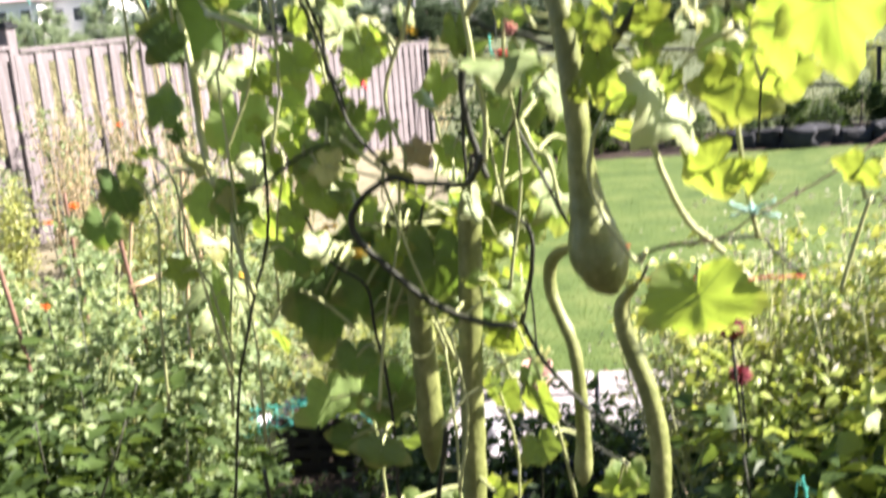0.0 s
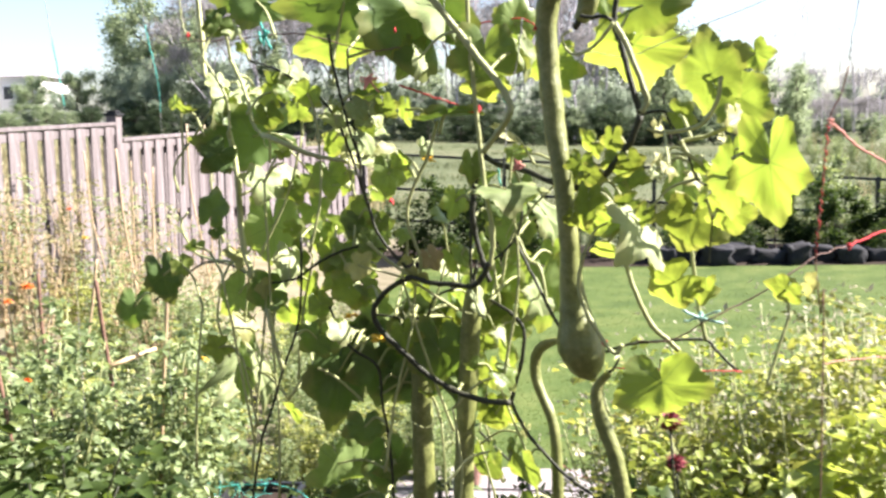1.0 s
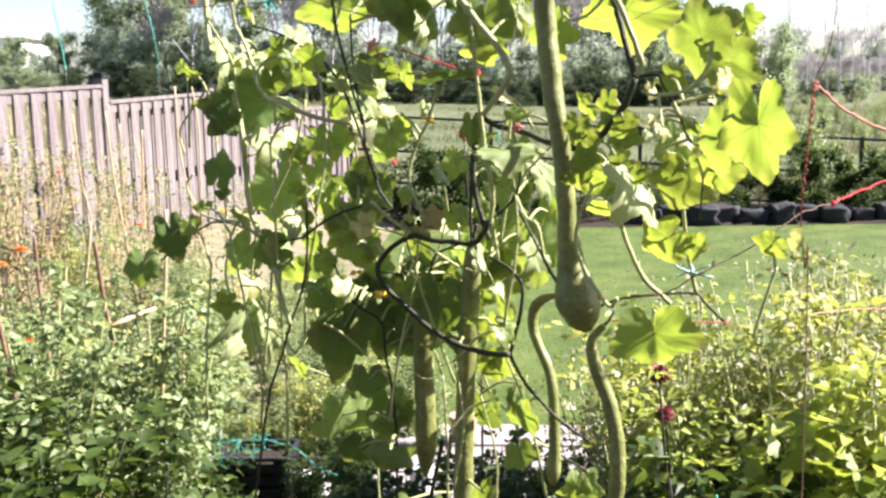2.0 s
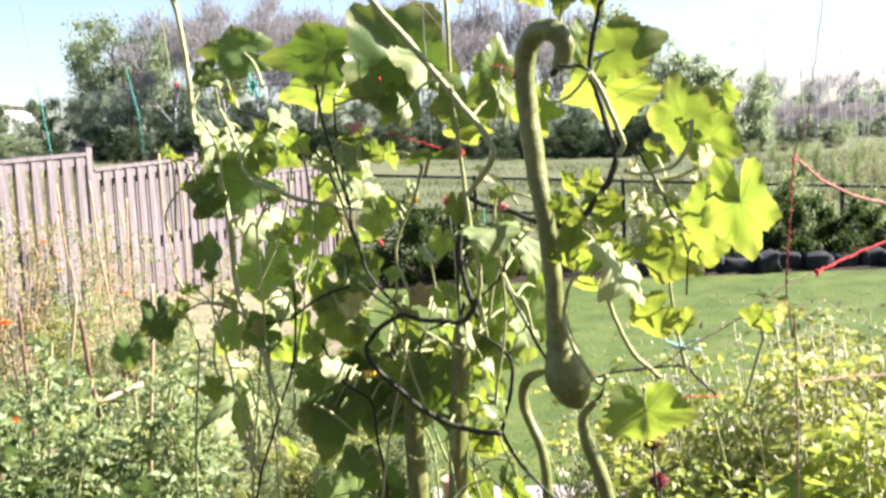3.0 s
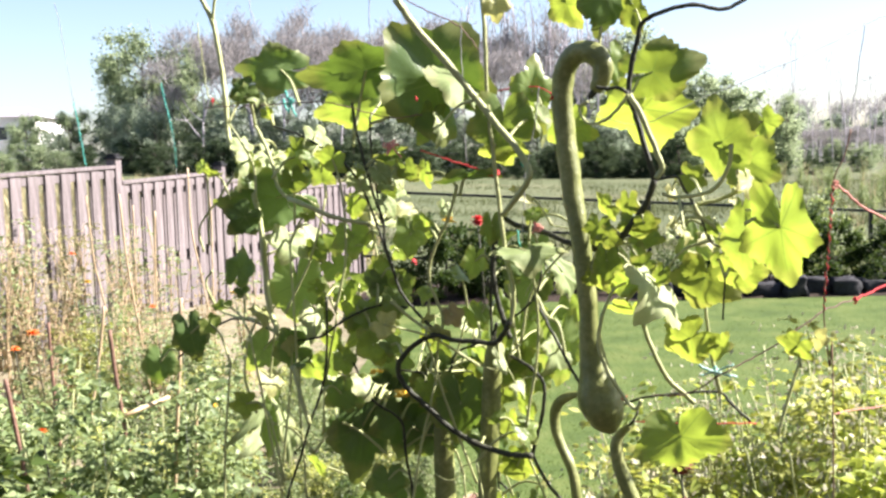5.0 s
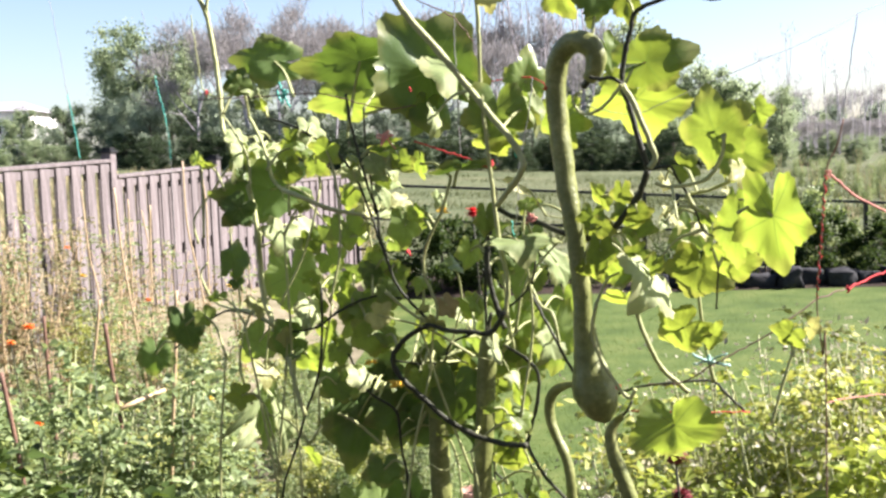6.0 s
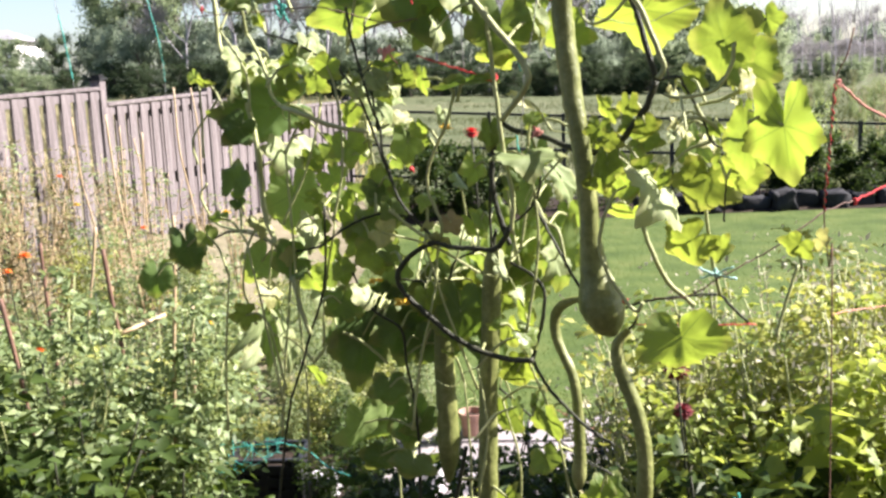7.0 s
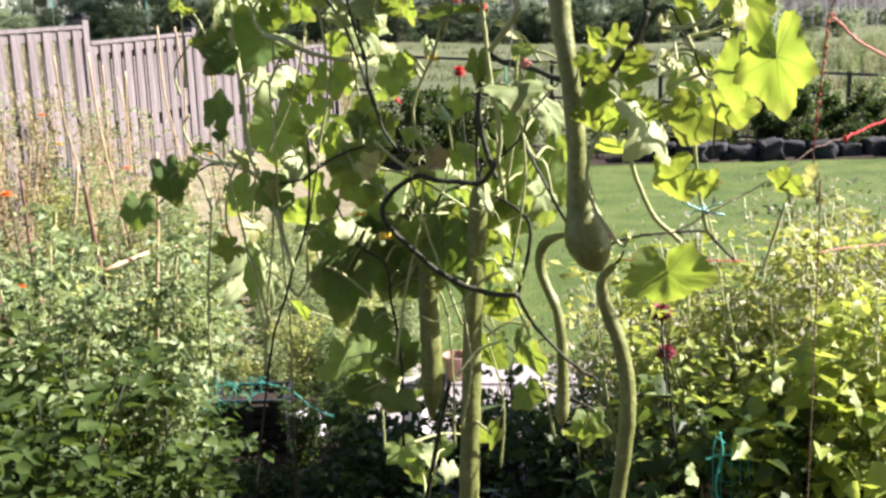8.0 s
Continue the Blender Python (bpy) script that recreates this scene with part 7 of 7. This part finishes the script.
def blossom(at, size, seed):
    """A wilting yellow gourd blossom: five crumpled petals round a throat."""
    rng = np.random.default_rng(seed)
    n = 15
    a = np.arange(n) * 2.51 + rng.normal(0, .2, n)
    D = np.stack([np.cos(a), np.sin(a) * 0.6, rng.uniform(-.2, .7, n)], 1)
    V, F = leaflets_of(np.array(at) + D * size * .1, D, unit(rng, n) + (0, 0, .8), size * rng.uniform(.7, 1.1, n), size * rng.uniform(.5, .7, n), rng)
    tagged(vine_child("blossom", fast_mesh("blossom", V, F, M["yellow_petal"]), "wilting yellow blossom"), kind="stuff")


blossom((-0.006, 1.620, 1.782), 0.020, 1)
blossom((-0.059, 1.630, 1.824), 0.014, 2)
blossom((0.084, 1.660, 2.108), 0.014, 3)

# side shoots: small young leaves and tendrils along the strings
shoots = np.random.default_rng(77)
for k in range(42):
    x = shoots.uniform(-0.46, 0.34)
    y = 1.60 - 0.35 * (x - 0.1) * (1 if x < 0.1 else 0.9) + shoots.normal(0, 0.05)
    z = shoots.uniform(1.55, 2.36)
    if x > 0.3 and z < 1.95 or x < -0.32 and z < 1.75 or abs(x - 0.135) < 0.05 and abs(z - 2.1) < 0.07:
        continue
    size = shoots.uniform(0.028, 0.058)
    d = shoots.normal(0, 1, 3)
    foot = (x + 0.06 * d[0], y + 0.03 * d[1], z - shoots.uniform(0.02, 0.09))
    leaf(("fresh", "half", "young", "old")[k % 4], (x, y, z), size, size, shoots.uniform(-90, 90), shoots.uniform(-60, 50), shoots.uniform(-60, 70), to=foot)
    if k % 2:
        tendril(foot, d, shoots.uniform(0.05, 0.12), shoots.uniform(0.8, 2.2))
    if k % 3 < 2:
        top = (foot[0] + shoots.normal(0, .05), foot[1], foot[2] + shoots.uniform(-.34, -.1))
        stem(vine, ("pale", "pale", "dark")[k % 3], 0.0020, 0.0028, foot, ((foot[0] + top[0]) / 2 + shoots.normal(0, .015), foot[1], (foot[2] + top[2]) / 2), top)
stem(vine, 'dark', 0.006, 0.011, (0.10, 1.60, 1.50), (0.03, 1.68, 1.15), (-0.06, 1.75, 0.6), (-0.1, 1.75, -0.03))
stem(vine, 'dark', 0.005, 0.008, (-0.215, 1.64, 1.42), (-0.22, 1.70, 1.1), (-0.16, 1.74, 0.5), (-0.1, 1.75, -0.02))
gourd('long pale green gourd with a hooked neck hanging from the vine', [(0.344, 1.430, 2.331, 0.0105), (0.354, 1.424, 2.349, 0.0152), (0.357, 1.423, 2.372, 0.0162), (0.347, 1.428, 2.389, 0.0171), (0.331, 1.438, 2.396, 0.0171), (0.312, 1.457, 2.392, 0.0171), (0.297, 1.472, 2.371, 0.0171), (0.291, 1.477, 2.321, 0.0171), (0.295, 1.471, 2.263, 0.0167), (0.300, 1.463, 2.205, 0.0167), (0.307, 1.453, 2.147, 0.0162), (0.316, 1.441, 2.090, 0.0157), (0.322, 1.436, 2.032, 0.0152), (0.326, 1.434, 1.974, 0.0152), (0.328, 1.431, 1.921, 0.0167), (0.331, 1.429, 1.885, 0.0200), (0.335, 1.426, 1.858, 0.0257), (0.340, 1.424, 1.833, 0.0319), (0.345, 1.420, 1.808, 0.0352), (0.354, 1.415, 1.784, 0.0295), (0.360, 1.412, 1.768, 0.0171), (0.363, 1.410, 1.760, 0.0048)])
gourd('long pale green snake gourd hanging below the hooked one', [(0.392, 1.432, 1.767, 0.0048), (0.376, 1.442, 1.748, 0.0076), (0.370, 1.445, 1.727, 0.0105), (0.377, 1.440, 1.688, 0.0114), (0.396, 1.430, 1.640, 0.0119), (0.408, 1.422, 1.591, 0.0124), (0.414, 1.420, 1.540, 0.0129), (0.412, 1.420, 1.488, 0.0133), (0.408, 1.422, 1.435, 0.0129), (0.402, 1.426, 1.380, 0.0124), (0.394, 1.430, 1.323, 0.0124), (0.389, 1.432, 1.256, 0.0133), (0.391, 1.430, 1.189, 0.0191), (0.396, 1.428, 1.134, 0.0229), (0.399, 1.426, 1.100, 0.0038)])
gourd('slim curved young gourd hanging in the vine', [(0.321, 1.535, 1.799, 0.0050), (0.297, 1.555, 1.790, 0.0076), (0.278, 1.574, 1.771, 0.0091), (0.272, 1.579, 1.737, 0.0091), (0.282, 1.567, 1.697, 0.0086), (0.301, 1.546, 1.659, 0.0086), (0.308, 1.539, 1.612, 0.0091), (0.310, 1.537, 1.558, 0.0096), (0.311, 1.536, 1.504, 0.0106), (0.308, 1.537, 1.459, 0.0131), (0.307, 1.537, 1.435, 0.0030)])
gourd('straight pale green gourd hanging in shade', [(0.166, 1.596, 1.889, 0.0083), (0.163, 1.596, 1.860, 0.0156), (0.157, 1.597, 1.781, 0.0167), (0.151, 1.598, 1.694, 0.0167), (0.144, 1.599, 1.584, 0.0167), (0.140, 1.599, 1.470, 0.0177), (0.134, 1.599, 1.353, 0.0177), (0.131, 1.599, 1.258, 0.0188), (0.128, 1.599, 1.173, 0.0229), (0.127, 1.599, 1.129, 0.0052)])
gourd('shorter straight gourd hanging in deep shade', [(0.053, 1.688, 1.804, 0.0087), (0.059, 1.686, 1.770, 0.0175), (0.060, 1.685, 1.690, 0.0186), (0.060, 1.683, 1.598, 0.0186), (0.062, 1.682, 1.527, 0.0197), (0.061, 1.681, 1.456, 0.0208), (0.058, 1.681, 1.396, 0.0044)])


# ---------------------------------------------------------------- strings
def cord(kind, r, *points):
    path = spline(points, 8)
    rng = np.random.default_rng(len(bpy.data.objects))
    path = path + rng.normal(0, 0.0008, path.shape)
    words = dict(mint="pale mint plastic tie", teal="thin teal plastic twine", red="thin red yarn", pink="faded red cord", brown="thin brown twine", grey="thin grey string", pale="thin pale string")[kind]
    ob = new("twine", mesh_of("twine", *tube(path, r, 6), M[kind], True))
    tagged(ob, words + " strung as support for the vine", "twine", "twine")


cord('teal', 0.0016, (-0.958, 2.450, 2.403), (-0.948, 2.450, 2.329), (-0.942, 2.450, 2.283), (-0.936, 2.450, 2.231))
cord('grey', 0.0008, (-0.994, 2.450, 2.666), (-0.978, 2.450, 2.570), (-0.958, 2.450, 2.403))
cord('teal', 0.0018, (-0.846, 2.840, 2.474), (-0.836, 2.840, 2.419), (-0.824, 2.840, 2.357), (-0.817, 2.840, 2.319))
cord('grey', 0.0009, (-0.876, 2.840, 2.672), (-0.858, 2.840, 2.590), (-0.846, 2.840, 2.474))
cord('teal', 0.0010, (-0.817, 2.840, 2.319), (-0.813, 2.840, 2.267), (-0.812, 2.840, 2.215))
cord('grey', 0.0005, (-0.936, 2.450, 2.231), (-0.937, 2.450, 2.041), (-0.931, 2.450, 1.348))
cord('grey', 0.0005, (-0.812, 2.840, 2.215), (-0.815, 2.840, 1.989), (-0.826, 2.840, 1.220))
cord('pale', 0.0014, (-0.456, 1.916, 2.530), (-0.447, 1.913, 2.457), (-0.435, 1.908, 2.372), (-0.392, 1.887, 2.349))
cord('grey', 0.001, (-0.337, 1.879, 2.602), (-0.324, 1.860, 2.540), (-0.299, 1.828, 2.484), (-0.287, 1.811, 2.442))
cord('grey', 0.001, (-0.048, 1.668, 2.567), (-0.054, 1.669, 2.504), (-0.051, 1.668, 2.419))
cord('grey', 0.001, (0.120, 1.628, 2.501), (0.119, 1.627, 2.429), (0.122, 1.625, 2.314), (0.123, 1.623, 2.209))
cord('brown', 0.0012, (-0.447, 1.911, 2.349), (-0.320, 1.806, 2.344), (-0.172, 1.640, 2.338), (-0.106, 1.628, 2.330), (-0.020, 1.612, 2.304), (0.044, 1.600, 2.307))
cord('brown', 0.0012, (-0.009, 1.612, 2.531), (0.043, 1.602, 2.502), (0.114, 1.580, 2.463), (0.154, 1.567, 2.417))
cord('red', 0.0016, (0.039, 1.620, 2.242), (0.082, 1.607, 2.227), (0.129, 1.592, 2.210), (0.175, 1.577, 2.190))
cord('red', 0.0012, (0.186, 1.605, 2.347), (0.257, 1.545, 2.346), (0.285, 1.515, 2.323))
cord('teal', 0.0016, (0.213, 1.588, 2.304), (0.217, 1.582, 2.258), (0.225, 1.572, 2.206))
cord('teal', 0.0016, (0.213, 1.530, 2.096), (0.219, 1.522, 2.056), (0.224, 1.516, 2.016))
cord('grey', 0.001, (0.256, 1.515, 2.344), (0.247, 1.522, 2.276), (0.232, 1.535, 2.207), (0.222, 1.540, 2.085))
cord('grey', 0.0007, (0.330, 1.468, 2.295), (0.415, 1.420, 2.274), (0.506, 1.405, 2.307), (0.621, 1.423, 2.351), (0.727, 1.470, 2.392), (0.811, 1.524, 2.432), (0.946, 1.600, 2.484))
cord('pink', 0.0022, (0.731, 1.434, 2.169), (0.757, 1.451, 2.151), (0.805, 1.482, 2.118), (0.867, 1.521, 2.092), (0.946, 1.550, 2.068))
cord('red', 0.0022, (0.805, 1.546, 1.958), (0.869, 1.585, 1.975), (0.978, 1.630, 2.006))
cord('brown', 0.0014, (0.812, 1.566, 1.955), (0.742, 1.523, 1.941), (0.648, 1.483, 1.890), (0.563, 1.451, 1.855), (0.495, 1.455, 1.816), (0.437, 1.459, 1.811))
cord('red', 0.0011, (0.402, 1.420, 1.777), (0.495, 1.405, 1.777), (0.602, 1.419, 1.771))
cord('pink', 0.0012, (0.754, 1.507, 1.763), (0.852, 1.567, 1.759), (0.974, 1.620, 1.747))
cord('teal', 0.002, (-0.227, 1.703, 2.365), (-0.214, 1.687, 2.336), (-0.201, 1.671, 2.314))
cord('teal', 0.002, (-0.233, 1.709, 2.349), (-0.221, 1.693, 2.321))
cord('mint', 0.0022, (0.513, 1.454, 1.866), (0.539, 1.452, 1.853), (0.578, 1.453, 1.844))
cord('mint', 0.0018, (0.515, 1.454, 1.846), (0.544, 1.452, 1.855), (0.572, 1.450, 1.865))
cord('grey', 0.001, (0.811, 1.524, 2.432), (0.799, 1.516, 2.369), (0.783, 1.507, 2.263))
cord('teal', 0.0018, (-1.273, 3.400, 0.822), (-1.174, 3.400, 0.833), (-1.065, 3.400, 0.838), (-0.935, 3.400, 0.834), (-0.825, 3.400, 0.853), (-0.674, 3.400, 0.865))
cord('teal', 0.0025, (-1.065, 3.400, 0.838), (-1.053, 3.400, 0.746), (-1.036, 3.400, 0.654))
cord('teal', 0.003, (-0.903, 4.400, 0.504), (-0.770, 4.400, 0.463), (-0.668, 4.400, 0.373), (-0.549, 4.400, 0.319))
cord('teal', 0.004, (-1.291, 2.800, 0.861), (-1.240, 2.800, 0.898), (-1.202, 2.800, 0.946), (-1.190, 2.800, 0.955))
cord('teal', 0.003, (0.709, 2.000, 1.226), (0.716, 2.000, 1.169), (0.704, 2.000, 1.098), (0.715, 2.000, 1.026))
cord('teal', 0.002, (0.677, 2.000, 1.156), (0.723, 2.000, 1.169), (0.776, 2.000, 1.153))
cord('pink', 0.0015, (0.348, 3.000, 1.100), (0.458, 3.000, 1.037), (0.570, 3.000, 1.004), (0.626, 3.000, 0.982))


def bow(kind, at, size, seed, label):
    """A knot of yarn with loose loops and ends."""
    rng = np.random.default_rng(seed)
    t = empty("yarn_bow", at, label, "yarn", "yarn bows")
    for k in range(5):
        d = unit(rng, 2) * size
        pts = [(0, 0, 0), tuple(d[0] * 0.6), tuple((d[0] + d[1]) * 0.5), tuple(d[1] * 0.4 + (0, 0, -0.3 * size)), tuple(rng.normal(0, .1, 3) * size) if k < 3 else tuple(d[1] * 0.9 + (0, 0, -0.7 * size))]
        path = spline(pts, 6)
        child("loop" if k < 3 else "loose_end", mesh_of("loop", *tube(path, 0.0016, 6), M[kind], True), t)


bow('pink', (-0.013, 1.600, 2.250), 0.024, 1, "small knot of faded red yarn tied round a stem")
bow('red', (-0.422, 1.886, 2.361), 0.007, 2, "small knot of red yarn tied round a stem")
bow('pink', (0.246, 1.465, 2.105), 0.011, 3, "small knot of faded red yarn tied round a stem")
bow('teal', (-0.210, 1.660, 2.341), 0.012, 4, "small knot of teal twine tied round a stem")
bow('red', (0.278, 1.470, 2.325), 0.006, 5, "small knot of red yarn tied round a stem")
bow('mint', (0.544, 1.452, 1.855), 0.011, 6, "small knot of pale mint plastic tied round a stem")
bow('red', (0.808, 1.548, 1.959), 0.008, 7, "small knot of red yarn tied round a stem")
bow('pink', (0.731, 1.425, 2.168), 0.007, 8, "small knot of faded red yarn tied round a stem")
bow('red', (0.037, 1.582, 2.337), 0.004, 9, "small knot of red yarn tied round a stem")
bow('red', (0.181, 1.555, 2.196), 0.007, 10, "small knot of red yarn tied round a stem")
bow('red', (0.022, 1.592, 2.041), 0.007, 11, "small knot of red yarn tied round a stem")
bow('red', (0.380, 1.380, 1.828), 0.007, 12, "small knot of red yarn tied round a stem")


def garden_net(a, b, c, d, nx, ny, seed, label):
    """A piece of slack plastic netting between four corners."""
    rng = np.random.default_rng(seed)
    a, b, c, d = (np.array(p) for p in (a, b, c, d))
    u, v = np.meshgrid(np.linspace(0, 1, nx), np.linspace(0, 1, ny), indexing="ij")
    size = np.linalg.norm(b - a)
    grid = (a + (b - a) * u[..., None]) * (1 - v[..., None]) + (d + (c - d) * u[..., None]) * v[..., None]
    grid = grid + rng.normal(0, 0.018 * size, grid.shape)
    grid[:, :, 2] -= 0.10 * size * np.sin(math.pi * u) * v
    verts, faces = [], []
    for line in list(grid) + list(grid.transpose(1, 0, 2)):
        w, f = tube(spline(line, 3), 0.0011, 4, len(verts))
        verts.extend(w)
        faces.extend(f)
    tagged(new("garden_net", mesh_of("garden_net", verts, faces, M["teal"], True)), label, "net", "nets")


garden_net((0.703, 2.020, 1.204), (0.781, 2.020, 1.158), (0.798, 2.020, 0.954), (0.699, 2.020, 0.957), 5, 6, 1, 'torn teal plastic netting hanging before the bush')
garden_net((-1.251, 3.350, 0.859), (-0.661, 3.350, 0.892), (-0.661, 3.350, 0.843), (-1.247, 3.350, 0.805), 26, 4, 2, 'strip of teal plastic netting stretched over the bed')
garden_net((-1.265, 2.750, 0.902), (-1.159, 2.750, 0.990), (-1.155, 2.750, 0.933), (-1.250, 2.750, 0.824), 7, 6, 3, 'crumpled teal plastic netting among the leaves')
